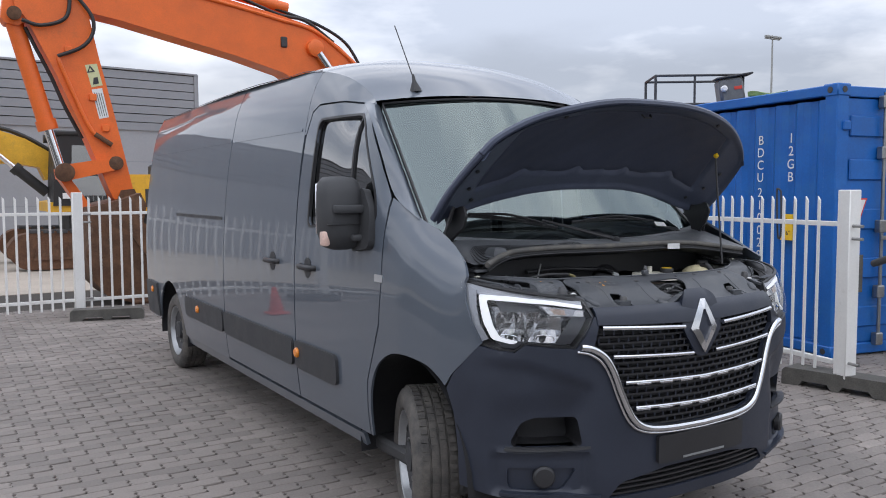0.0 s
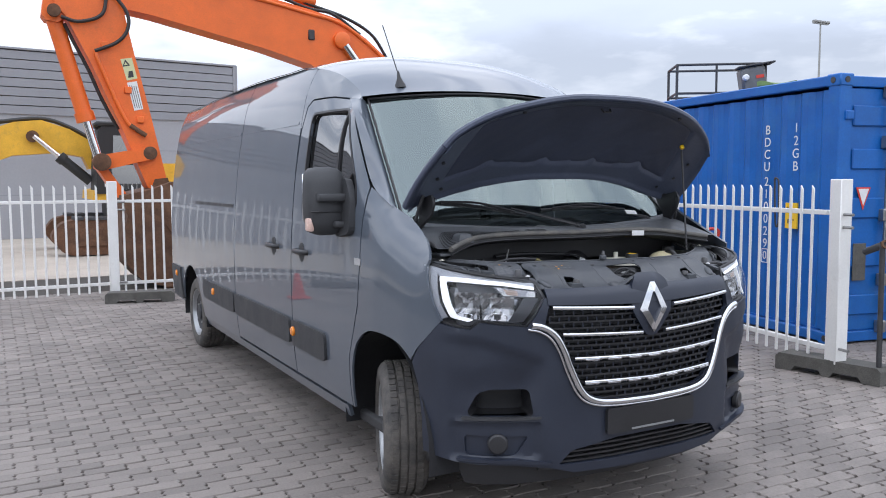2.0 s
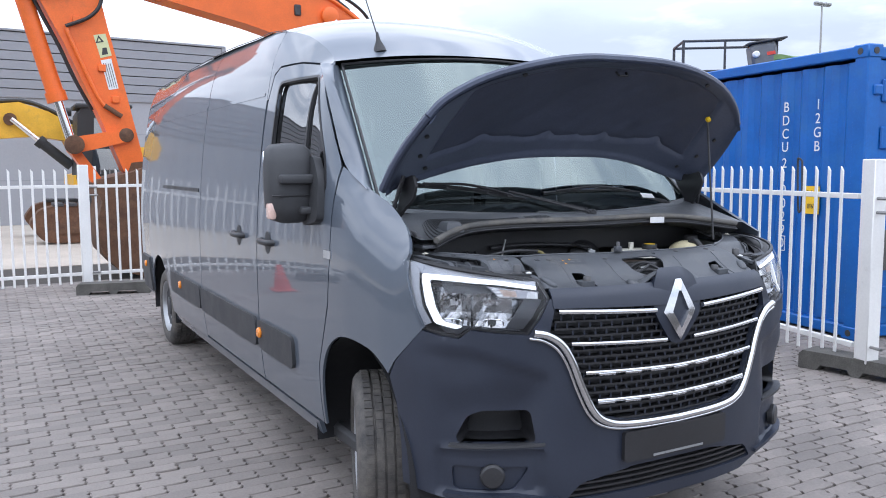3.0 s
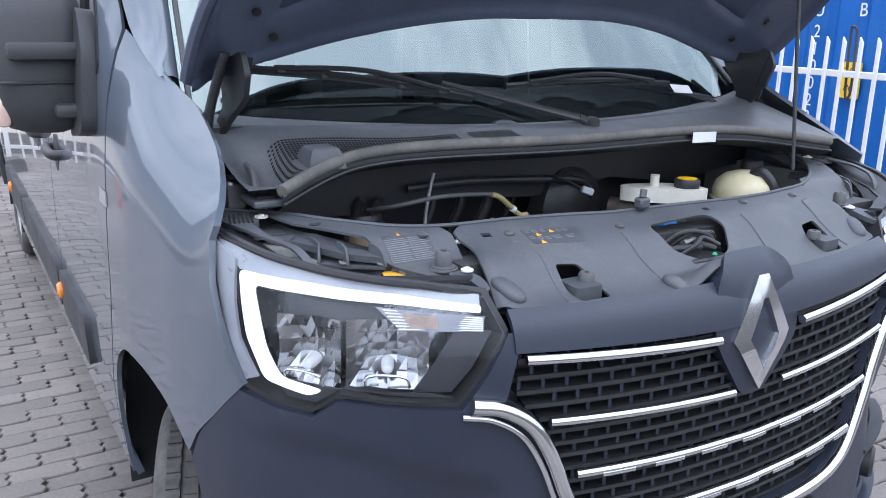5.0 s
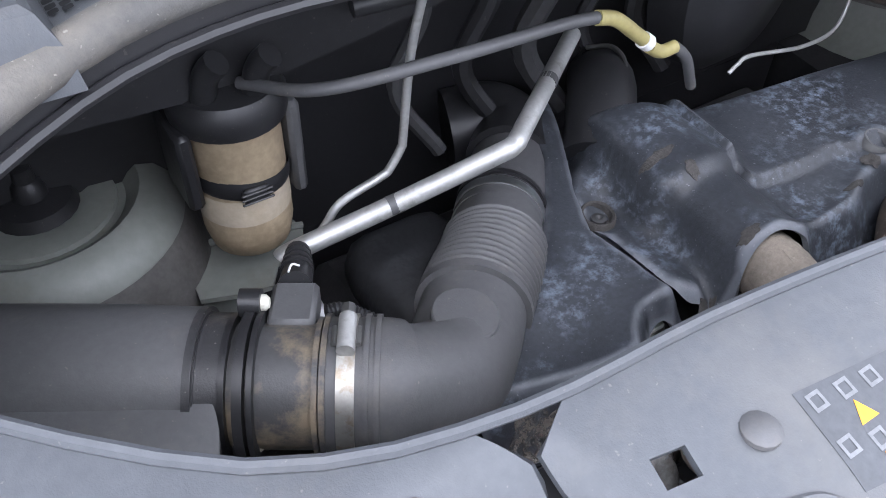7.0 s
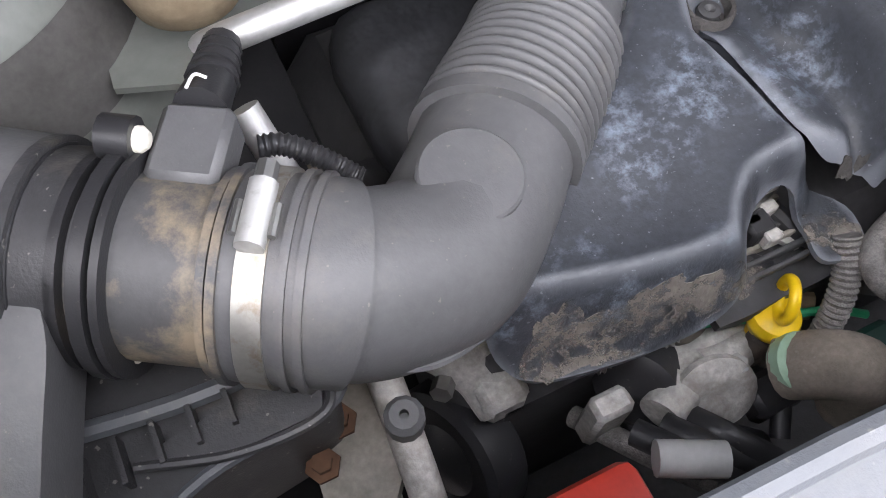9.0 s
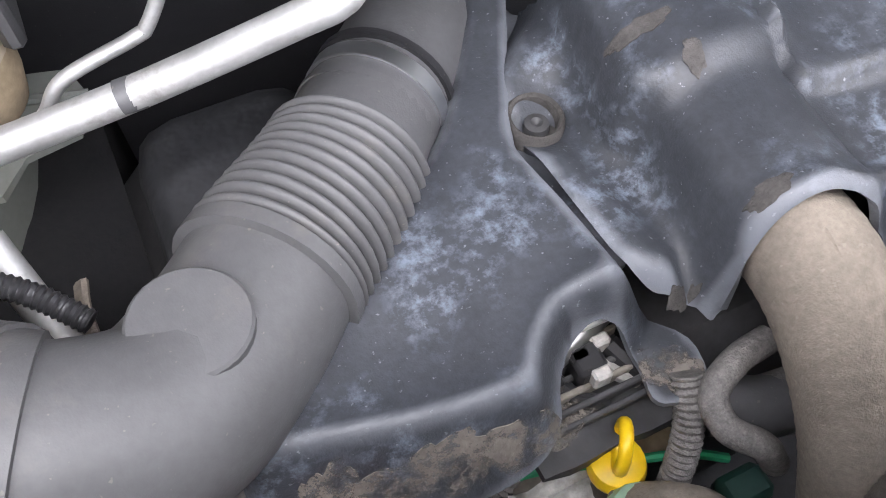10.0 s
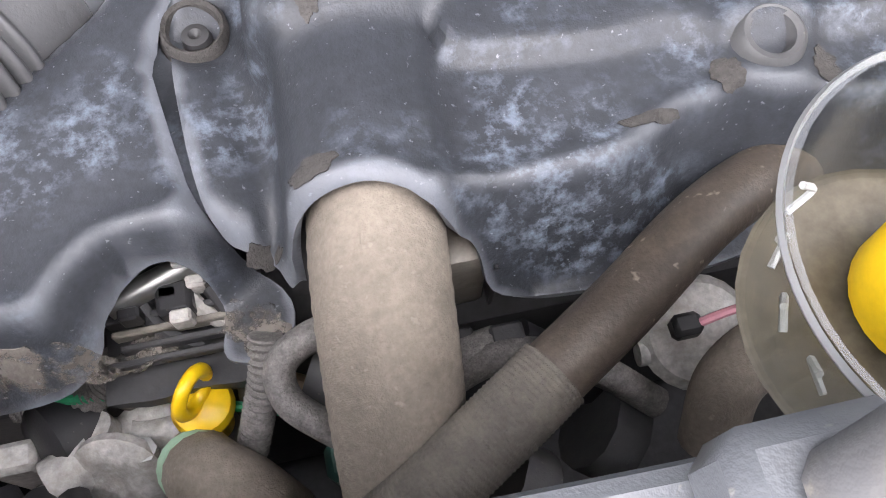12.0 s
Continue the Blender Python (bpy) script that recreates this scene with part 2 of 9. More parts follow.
M_SLEEVE = surf("worn_woven_sleeve", (0.135, 0.122, 0.105), 0.9, 0, 0.2, 30, 300, 0.6, 700, dust=(0.22, 0.195, 0.16), dust_at=(0.5, 0.72), dust_scale=24)
M_HOSE2 = surf("brown_rubber_hose", (0.068, 0.054, 0.044), 0.5, 0, 0.3, 14, 260, 0.25, 400, dust=(0.17, 0.135, 0.10), dust_at=(0.5, 0.75), dust_scale=26, specks=(0.42, 0.36, 0.30), speck_at=(0.67, 0.72), speck_scale=130)
M_OLIVE = surf("grey_green_sealed_steel", (0.215, 0.225, 0.205), 0.45, 0, 0.1, 6, 100, 0.05, dust=(0.16, 0.14, 0.11), dust_at=(0.55, 0.75), dust_scale=8)
M_FILTER = surf("beige_filter_housing", (0.42, 0.33, 0.22), 0.65, 0, 0.18, 10, 160, 0.1, dust=(0.2, 0.15, 0.09), dust_at=(0.5, 0.7), dust_scale=14)
M_YCAP = surf("yellow_plastic", (0.86, 0.55, 0.01), 0.4, 0, 0.08, 30, 200, 0.02)
M_RED = surf("red_plastic", (0.62, 0.05, 0.03), 0.45, 0, 0.1, 20, 200, 0.03)
M_GREEN = surf("green_plastic", (0.03, 0.36, 0.17), 0.45, 0, 0.1, 30, 200, 0.03)
M_CREAM = surf("translucent_cream_plastic", (0.68, 0.66, 0.57), 0.4, 0, 0.06, 14, 120, 0.02)
M_LABEL = surf("white_print", (0.75, 0.75, 0.74), 0.6, 0, 0.05, 30, 200, 0.0)
M_SIGNY = surf("yellow_sign_film", (0.85, 0.52, 0.02), 0.5, 0, 0.05, 20, 100, 0.0)
M_SIGNG = surf("pale_green_sign_film", (0.62, 0.62, 0.34), 0.5, 0, 0.05, 20, 100, 0.0)

# ---- mesh tools ----
from mathutils import geometry


def lerp_table(table, v):
    """A smooth value from rows of (place, value)."""
    xs, ys = [a for a, _ in table], [b for _, b in table]
    return float(np.interp(v, xs, ys))


def smooth_table(table, n=200):
    """The same table, rounded off: a finer one made by a cubic through its rows."""
    xs = np.array([a for a, _ in table], float)
    ys = np.array([b for _, b in table], float)
    d = np.gradient(ys, xs)
    out = []
    for v in np.linspace(xs[0], xs[-1], n):
        i = min(max(int(np.searchsorted(xs, v)) - 1, 0), len(xs) - 2)
        h = xs[i + 1] - xs[i]
        s = (v - xs[i]) / h
        out.append((float(v), float((2 * s**3 - 3 * s**2 + 1) * ys[i] + (s**3 - 2 * s**2 + s) * h * d[i] + (3 * s**2 - 2 * s**3) * ys[i + 1] + (s**3 - s**2) * h * d[i + 1])))
    return out


def step01(a, b, v):
    s = min(max((v - a) / (b - a), 0.0), 1.0)
    return s * s * (3 - 2 * s)


def finish(name, bm, material, smooth=True, sharp=38):
    me = bpy.data.meshes.new(name)
    bm.normal_update()
    bm.to_mesh(me)
    bm.free()
    if material:
        me.materials.append(material)
    if smooth:
        me.polygons.foreach_set("use_smooth", [True] * len(me.polygons))
        me.set_sharp_from_angle(angle=radians(sharp))
    return me


def root(name, place, label, category, group="", kind=""):
    ob = new(name)
    ob.empty_display_size = 0.1
    ob.location = place
    bpy.context.view_layer.update()
    return tagged(ob, label, category, group, kind)


def where(ob):
    m = ob.matrix_basis.copy()
    while ob.parent:
        m = ob.parent.matrix_basis @ m
        ob = ob.parent
    return m


def part(name, bm, material, parent=None, label="", smooth=True, sharp=38):
    """One mesh object from a bmesh in world places, under a thing or a part."""
    ob = new(name, finish(name, bm, material, smooth, sharp))
    if parent:
        ob.parent = parent
        bpy.context.view_layer.update()
        ob.matrix_parent_inverse = parent.matrix_world.inverted()
    if label:
        ob["label"] = label
    return ob


def thing(name, bm, material, label, category, group="", kind="", smooth=True, sharp=38):
    return tagged(part(name, bm, material, None, "", smooth, sharp), label, category, group, kind)


def box(x0, x1, y0, y1, z0, z1, bevel=0.0, bm=None, m=None, seg=1):
    bm = bm or bmesh.new()
    made = bmesh.ops.create_cube(bm, size=1)["verts"]
    for v in made:
        v.co = Vector(((x0 + x1) / 2 + v.co.x * (x1 - x0), (y0 + y1) / 2 + v.co.y * (y1 - y0), (z0 + z1) / 2 + v.co.z * (z1 - z0)))
    if bevel:
        edges = list({e for v in made for e in v.link_edges})
        made = list({v for f in bmesh.ops.bevel(bm, geom=edges, offset=bevel, segments=seg, affect="EDGES", profile=0.5)["faces"] for v in f.verts} | {v for v in made if v.is_valid})
    if m:
        bmesh.ops.transform(bm, matrix=m, verts=[v for v in made if v.is_valid])
    return bm


def curve_points(pts, n=8):
    """Catmull-Rom through the points."""
    p = [Vector(q) for q in pts]
    if len(p) < 3:
        return p
    out, ext = [], [p[0] * 2 - p[1], *p, p[-1] * 2 - p[-2]]
    for i in range(1, len(ext) - 2):
        a, b, c, d = ext[i - 1:i + 3]
        for k in range(n):
            s = k / n
            out.append(0.5 * ((2 * b) + (c - a) * s + (2 * a - 5 * b + 4 * c - d) * s * s + (3 * b - a - 3 * c + d) * s**3))
    return out + [p[-1]]


def tube(pts, radius, sides=12, bm=None, n=8, caps=True, smooth=True, squash=1.0):
    """A tube along points; radius is a number or a function of 0..1 along it."""
    bm = bm or bmesh.new()
    line = curve_points(pts, n) if smooth else [Vector(q) for q in pts]
    length = [0.0]
    for a, b in zip(line, line[1:]):
        length.append(length[-1] + (b - a).length)
    rings, ref = [], None
    for i, q in enumerate(line):
        way = (line[min(i + 1, len(line) - 1)] - line[max(i - 1, 0)]).normalized()
        if ref is None:
            ref = way.orthogonal().normalized()
        ref = (ref - way * ref.dot(way)).normalized()
        other = way.cross(ref)
        rad = radius(length[i] / length[-1]) if callable(radius) else radius
        rings.append([bm.verts.new(q + (ref * math.cos(a) + other * math.sin(a) * squash) * rad) for a in (2 * math.pi * k / sides for k in range(sides))])
    for a, b in zip(rings, rings[1:]):
        for k in range(sides):
            bm.faces.new((a[k], a[(k + 1) % sides], b[(k + 1) % sides], b[k]))
    if caps:
        bm.faces.new(rings[0][::-1])
        bm.faces.new(rings[-1])
    return bm


def lathe(profile, m, sides=24, bm=None, caps=True):
    """Rows of (radius, height) turned round z, then put at m."""
    bm = bm or bmesh.new()
    rings = [[bm.verts.new(m @ Vector((max(r, 1e-4) * math.cos(a), max(r, 1e-4) * math.sin(a), h))) for a in (2 * math.pi * k / sides for k in range(sides))] for r, h in profile]
    for a, b in zip(rings, rings[1:]):
        for k in range(sides):
            bm.faces.new((a[k], a[(k + 1) % sides], b[(k + 1) % sides], b[k]))
    if caps:
        bm.faces.new(rings[0][::-1])
        bm.faces.new(rings[-1])
    return bm


def at_axis(place, way):
    """A matrix whose z axis points along way."""
    return Matrix.Translation(place) @ Vector(way).to_track_quat("Z", "Y").to_matrix().to_4x4()


def inside(poly, x, y):
    hit = False
    for (x0, y0), (x1, y1) in zip(poly, poly[1:] + poly[:1]):
        if (y0 > y) != (y1 > y) and x < (x1 - x0) * (y - y0) / (y1 - y0) + x0:
            hit = not hit
    return hit


def dense(poly, step):
    out = []
    for a, b in zip(poly, poly[1:] + poly[:1]):
        k = max(1, int(math.hypot(b[0] - a[0], b[1] - a[1]) / step))
        out += [(a[0] + (b[0] - a[0]) * i / k, a[1] + (b[1] - a[1]) * i / k) for i in range(k)]
    return out


def rounded(poly, r=0.02, n=4):
    """The polygon with its corners rounded off."""
    out = []
    for i, p in enumerate(poly):
        p, a, b = Vector(p), Vector(poly[i - 1]), Vector(poly[(i + 1) % len(poly)])
        la, lb = (a - p).length, (b - p).length
        k = min(r, la * 0.45, lb * 0.45)
        s, e = p + (a - p).normalized() * k, p + (b - p).normalized() * k
        for j in range(n + 1):
            t = j / n
            out.append(tuple(s * (1 - t) ** 2 + p * 2 * t * (1 - t) + e * t * t))
    return out


def sheet(poly, place, step=0.05, thick=0.003, holes=(), bm=None, flip=False):
    """A panel: the outline (with holes) in two flat coordinates, filled with triangles, bent by place(a, b) -> (x, y, z) and given
    a thickness against its normal."""
    bm = bm or bmesh.new()
    loops = [dense(list(p), step) for p in (poly, *holes)]
    pts, edges = [], []
    for loop in loops:
        k = len(pts)
        pts += loop
        edges += [(k + i, k + (i + 1) % len(loop)) for i in range(len(loop))]
    lo, hi = [min(p[i] for p in loops[0]) for i in (0, 1)], [max(p[i] for p in loops[0]) for i in (0, 1)]
    nx, ny = int((hi[0] - lo[0]) / step) + 1, int((hi[1] - lo[1]) / step) + 1
    edge_pts = np.array(pts)
    for i in range(nx + 1):
        for j in range(ny + 1):
            a, b = lo[0] + step * (i + 0.5 * (j % 2)), lo[1] + step * j
            if inside(loops[0], a, b) and not any(inside(h, a, b) for h in loops[1:]) and np.min(np.hypot(edge_pts[:, 0] - a, edge_pts[:, 1] - b)) > step * 0.45:
                pts.append((a, b))
    co, _, faces, *_ = geometry.delaunay_2d_cdt([Vector(p) for p in pts], edges, [], 0, 1e-5)
    keep = []
    for f in faces:
        a, b = sum(co[i].x for i in f) / len(f), sum(co[i].y for i in f) / len(f)
        if inside(loops[0], a, b) and not any(inside(h, a, b) for h in loops[1:]):
            keep.append(tuple(f)[::-1] if flip else tuple(f))
    used = sorted({i for f in keep for i in f})
    top, low = {}, {}
    e = 0.002
    for i in used:
        a, b = co[i]
        p = Vector(place(a, b))
        top[i] = bm.verts.new(p)
        if thick:
            nrm = (Vector(place(a + e, b)) - Vector(place(a - e, b))).cross(Vector(place(a, b + e)) - Vector(place(a, b - e)))
            nrm = nrm.normalized() * (-1 if flip else 1)
            low[i] = bm.verts.new(p - nrm * thick)
    count = {}
    for f in keep:
        bm.faces.new([top[i] for i in f])
        if thick:
            bm.faces.new([low[i] for i in f[::-1]])
        for a, b in zip(f, f[1:] + f[:1]):
            count[(a, b)] = count.get((a, b), 0) + 1
    if thick:
        for a, b in count:
            if (b, a) not in count:
                bm.faces.new((top[b], top[a], low[a], low[b]))
    return bm


def mirror_x(bm):
    bmesh.ops.scale(bm, vec=(-1, 1, 1), verts=bm.verts)
    bmesh.ops.reverse_faces(bm, faces=bm.faces)
    return bm


def writing(name, text, size, m, material, parent=None, label="", extrude=0.001):
    cu = bpy.data.curves.new(name, "FONT")
    cu.body, cu.size, cu.extrude, cu.align_x, cu.align_y = text, size, extrude, "CENTER", "CENTER"
    tmp = bpy.data.objects.new(name, cu)
    scene.collection.objects.link(tmp)
    bpy.context.view_layer.update()
    me = bpy.data.meshes.new_from_object(tmp.evaluated_get(bpy.context.evaluated_depsgraph_get()))
    bpy.data.objects.remove(tmp)
    me.materials.clear()
    me.materials.append(material)
    me.transform(m)
    ob = new(name, me)
    if parent:
        ob.parent = parent
        bpy.context.view_layer.update()
        ob.matrix_parent_inverse = parent.matrix_world.inverted()
    if label:
        ob["label"] = label
    return ob


# ---- the yard ----
G = 0.03          # ground level

bm = bmesh.new()
bmesh.ops.create_grid(bm, x_segments=2, y_segments=2, size=400, matrix=Matrix.Translation((0, 0, G - 0.012)))
ground = thing("ground", bm, M_JOINT, "grey brown ground of the yard with sandy joints", "ground", kind="structure", smooth=False)

bm = box(-60, 60, 11.2, 60, G - 0.05, G - 0.004)
thing("yard", bm, M_YARD, "pale sandy concrete strip behind the white fence", "ground", kind="structure", smooth=False)


# white fence panels on concrete feet
def fence_panel(name_label, start, end, height=1.55, step=0.127, rails=(0.22, 1.33), z0=G):
    a, b = Vector((*start, 0)), Vector((*end, 0))
    way, span = (b - a).normalized(), (b - a).length
    m = Matrix.Translation((a.x, a.y, z0)) @ Matrix.Rotation(math.atan2(way.y, way.x), 4, "Z")
    f = root("steel_fence", (a.x, a.y, z0), name_label, "fence", "white fence panels")
    for z in rails:
        part("rail", box(0, span, -0.02, 0.02, z - 0.02, z + 0.02, 0.004, m=m), M_WHITE, f)
    first = None
    n = int(span / step)
    for i in range(n):
        x = step * (i + 0.7)
        if first is None:
            bm = box(-0.014, 0.014, -0.034, -0.02, 0.1, height, 0.003)
            for v in bm.verts:
                if v.co.z > height - 0.01 and v.co.x > 0:
                    v.co.z -= 0.03
            first = finish("picket", bm, M_WHITE, False)
        ob = new("picket", first)
        ob.parent = f
        ob.matrix_basis = Matrix.Rotation(math.atan2(way.y, way.x), 4, "Z") @ Matrix.Translation((x, 0, 0))
    return f


def fence_post(place, yaw, label, height=1.6):
    m = Matrix.Translation(place) @ Matrix.Rotation(yaw, 4, "Z")
    p = root("square_post", place, label, "fence post", "white fence posts")
    part("post", box(-0.06, 0.06, -0.06, 0.06, 0.11, height, 0.006, m=m), M_WHITE, p)
    for z in (0.24, 1.22, 1.32):
        part("bracket", tube([m @ Vector((-0.02, -0.02, z)), m @ Vector((0.16, -0.03, z))], 0.012, 8), M_STEEL, p)
    return p


def fence_foot(place, yaw, label):
    m = Matrix.Translation(place) @ Matrix.Rotation(yaw, 4, "Z")
    outline = [(-0.43, 0), (-0.29, 0), (-0.26, 0.045), (-0.06, 0.045), (-0.03, 0), (0.03, 0), (0.06, 0.045), (0.26, 0.045), (0.29, 0), (0.43, 0), (0.43, 0.11), (0.4, 0.14), (-0.4, 0.14), (-0.43, 0.11)]
    bm = sheet(outline, lambda a, b: m @ Vector((a, -0.11, b)), 0.08, 0.22)
    return thing("concrete_block", bm, M_CONC, label, "fence foot", "fence feet", smooth=False)


fence_panel("white painted steel fence panel before the machines", (-7.3, 8.1), (-4.3, 8.12))
fence_panel("white painted steel fence panel before the machines", (-4.2, 8.1), (-1.3, 8.1))
fence_panel("white painted steel fence panel beside the grey van", (-1.2, 8.1), (1.9, 8.0))
fence_post((-1.25, 8.08, G), 0.0, "white square steel fence post on a concrete foot")
fence_post((-4.25, 8.11, G), 0.0, "white square steel fence post on a concrete foot")
fence_foot((-0.98, 7.72, G), -0.25, "weathered grey concrete fence foot with two slots")
fence_foot((-4.0, 7.95, G), -0.25, "weathered grey concrete fence foot with two slots")
fence_panel("white painted steel fence panel before the blue container", (4.25, 5.9), (3.83, 3.45))
fence_panel("white painted steel fence panel before the blue container", (3.80, 3.35), (3.29, 0.62))
fence_post((3.27, 0.50, G), radians(-100), "white square steel fence post before the container")
fence_foot((3.3, 0.55, G), radians(-80), "weathered grey concrete fence foot under the white post")

# blue shipping container
C = Matrix.Translation((4.33, 1.30, G)) @ Matrix.Rotation(radians(-10), 4, "Z")   # x to its width, y along its length
con = root("shipping_container", (4.33, 1.30, G), "blue corrugated steel shipping container with white lettering", "container")
CW, CL, CH = 2.44, 6.06, 2.59


def corrugated(length, height, pitch, depth, place, bm=None):
    bm = bm or bmesh.new()
    rows, x = [], 0.0
    while x < length:
        rows += [(x, 0), (x + pitch * 0.30, 0), (x + pitch * 0.5, depth), (x + pitch * 0.80, depth)]
        x += pitch
    rows = [r for r in rows if r[0] <= length]
    low = [bm.verts.new(place(a, d, 0)) for a, d in rows]
    top = [bm.verts.new(place(a, d, height)) for a, d in rows]
    for i in range(len(rows) - 1):
        bm.faces.new((low[i], low[i + 1], top[i + 1], top[i]))
    return bm


part("side_wall", corrugated(CL - 0.3, CH - 0.28, 0.278, 0.036, lambda a, d, z: C @ Vector((0.03 + d, 0.15 + a, 0.14 + z))), M_BLUE, con, smooth=False)
part("side_wall", corrugated(CL - 0.3, CH - 0.28, 0.278, 0.036, lambda a, d, z: C @ Vector((CW - 0.03 - d, 0.15 + a, 0.14 + z))), M_BLUE, con, smooth=False)
part("roof_panel", box(0.02, CW - 0.02, 0.05, CL - 0.05, CH - 0.05, CH - 0.02, 0.01, m=C), M_BLUE, con, smooth=False)
part("end_wall", box(0.05, CW - 0.05, CL - 0.08, CL - 0.04, 0.1, CH - 0.1, m=C), M_BLUE, con, smooth=False)
part("container_floor", box(0.05, CW - 0.05, 0.05, CL - 0.05, 0.08, 0.14, m=C), M_BLUE, con, smooth=False)
for x in (0.0, CW - 0.09):
    for z in (0.0, CH - 0.13):
        part("side_rail", box(x, x + 0.09, 0.1, CL - 0.1, z + 0.02, z + 0.12, 0.01, m=C), M_BLUE, con, smooth=False)
for y in (0.0, CL - 0.16):
    for x in (0.0, CW - 0.16):
        part("corner_post", box(x + 0.005, x + 0.155, y + 0.005, y + 0.155, 0.1, CH - 0.1, 0.01, m=C), M_BLUE, con, smooth=False)
        for z in (0.0, CH - 0.118):
            bm = box(x - 0.005, x + 0.165, y - 0.005, y + 0.173, z, z + 0.118, 0.012, m=C)
            c = part("corner_casting", bm, M_BLUE, con)
            if y == 0.0:
                part("casting_hole", lathe([(0.03, 0), (0.03, 0.004)], C @ Matrix.Translation((x + 0.08, -0.005, z + 0.06)) @ Matrix.Rotation(radians(90), 4, "X"), 16), M_DARK, c)
            if x == 0.0:
                part("casting_hole", lathe([(0.03, 0), (0.03, 0.004)], C @ Matrix.Translation((-0.005, y + 0.085, z + 0.06)) @ Matrix.Rotation(radians(-90), 4, "Y"), 16), M_DARK, c)
for z in (0.02, CH - 0.12):
    part("door_header", box(0.15, CW - 0.15, 0.02, 0.12, z, z + 0.1, 0.008, m=C), M_BLUE, con, smooth=False)
for k in (0, 1):
    x0 = 0.17 + k * 1.06
    d = part("door", box(x0, x0 + 1.04, 0.04, 0.08, 0.13, CH - 0.13, 0.006, m=C), M_BLUE, con, smooth=False)
    for z in (0.28, 0.75, 1.22, 1.69, 2.1):
        part("door_rib", box(x0 + 0.03, x0 + 1.01, 0.02, 0.042, z, z + 0.2, 0.012, m=C), M_BLUE, d, smooth=False)
    for x in (x0 + 0.42, x0 + 0.85):
        rod = part("lock_rod", tube([C @ Vector((x, -0.02, 0.1)), C @ Vector((x, -0.02, CH - 0.07))], 0.017, 10), M_STEEL, con, "galvanised lock rod")
        for z in (0.16, 0.62, 1.25, 1.95, CH - 0.16):
            part("rod_bracket", box(x - 0.045, x + 0.045, -0.045, 0.03, z - 0.06, z + 0.06, 0.01, m=C), M_STEEL, rod, smooth=False)
        part("rod_lever", box(x - 0.03, x + 0.32, -0.05, -0.035, 1.12, 1.16, 0.005, m=C), M_STEEL, rod, smooth=False)
    for z in (0.35, 0.95, 1.55, 2.2):
        xh = 0.1 if k == 0 else CW - 0.1
        part("hinge", box(xh - 0.03, xh + 0.07, -0.018, 0.03, z - 0.045, z + 0.045, 0.012, m=C), M_BLUE, con, smooth=False)
SIDE = C @ Matrix.Translation((0.022, 0, 0)) @ Matrix.Rotation(radians(-90), 4, "Z") @ Matrix.Rotation(radians(90), 4, "X")
for i, ch in enumerate("12GB"):
    writing("lettering", ch, 0.135, SIDE @ Matrix.Translation((-0.57, 2.11 - 0.128 * i, 0)), M_LABEL, con)
for i, ch in enumerate("BDCU"):
    writing("lettering", ch, 0.135, SIDE @ Matrix.Translation((-0.98, 2.11 - 0.128 * i, 0)), M_LABEL, con)
for i, ch in enumerate("210029"):
    writing("lettering", ch, 0.135, SIDE @ Matrix.Translation((-0.98, 1.57 - 0.13 * i, 0)), M_LABEL, con)
writing("lettering", "0", 0.12, SIDE @ Matrix.Translation((-0.98, 0.79, 0)), M_LABEL, con)
for x0, x1, z0, z1 in ((-0.045, 0.045, 0.715, 0.723), (-0.045, 0.045, 0.857, 0.865), (-0.045, -0.037, 0.723, 0.857), (0.037, 0.045, 0.723, 0.857)):
    part("letter_box", box(x0 - 0.98, x1 - 0.98, z0, z1, -0.001, 0.001, m=SIDE), M_LABEL, con, smooth=False)

# far grey hall
hall = root("hall", (-3, 24, G), "long grey metal-clad warehouse hall", "hall")
HA = Matrix.Translation((4.28, 22.73, G)) @ Matrix.Rotation(radians(187.2), 4, "Z")  # x along the front to its far end, y into the yard
HH = 5.2
part("wall", box(0, 45, -18, -0.05, 0, HH - 1.75, m=HA), M_CLAD2, hall, smooth=False)
for i in range(7):
    z = HH - 1.75 + i * 0.25
    bm = box(-0.03, 45, -18, 0.0, z, z + 0.225, 0.0, m=HA)
    part("cladding_board", bm, M_CLAD, hall, smooth=False)
part("corner_trim", box(-0.12, 0.02, -0.2, 0.03, HH - 1.75, HH + 0.04, 0.01, m=HA), M_CLAD, hall, smooth=False)
part("roof_edge", box(-0.1, 45, -18, 0.04, HH, HH + 0.06, 0.01, m=HA), M_CLAD, hall, smooth=False)
for z in (1.2, 2.5):
    part("wall_joint", box(0, 45, -0.06, -0.045, z, z + 0.02, m=HA), M_CLAD, hall, smooth=False)

# far floodlight mast
mast = root("floodlight_mast", (52.2, 37.3, G), "tall thin grey floodlight mast far off", "light mast")
part("pole", tube([(52.2, 37.3, G), (52.2, 37.3, 13.2)], lambda s: 0.12 - 0.06 * s, 8), M_STEEL, mast)
part("crossarm", box(51.35, 53.05, 37.22, 37.38, 13.1, 13.17), M_STEEL, mast, smooth=False)
for dx in (-0.72, -0.25, 0.25, 0.72):
    part("floodlight", box(52.2 + dx - 0.15, 52.2 + dx + 0.15, 37.1, 37.4, 13.17, 13.36, 0.04), M_STEEL, mast, smooth=False)

# ---- machines behind the fence ----
def plate(outline, y, thick, bevel=0.012, step=0.4):
    """An upright slab: its outline in x and z, centred on y."""
    bm = sheet(outline, lambda a, b: (a, y - thick / 2, b), step, thick)
    return bm


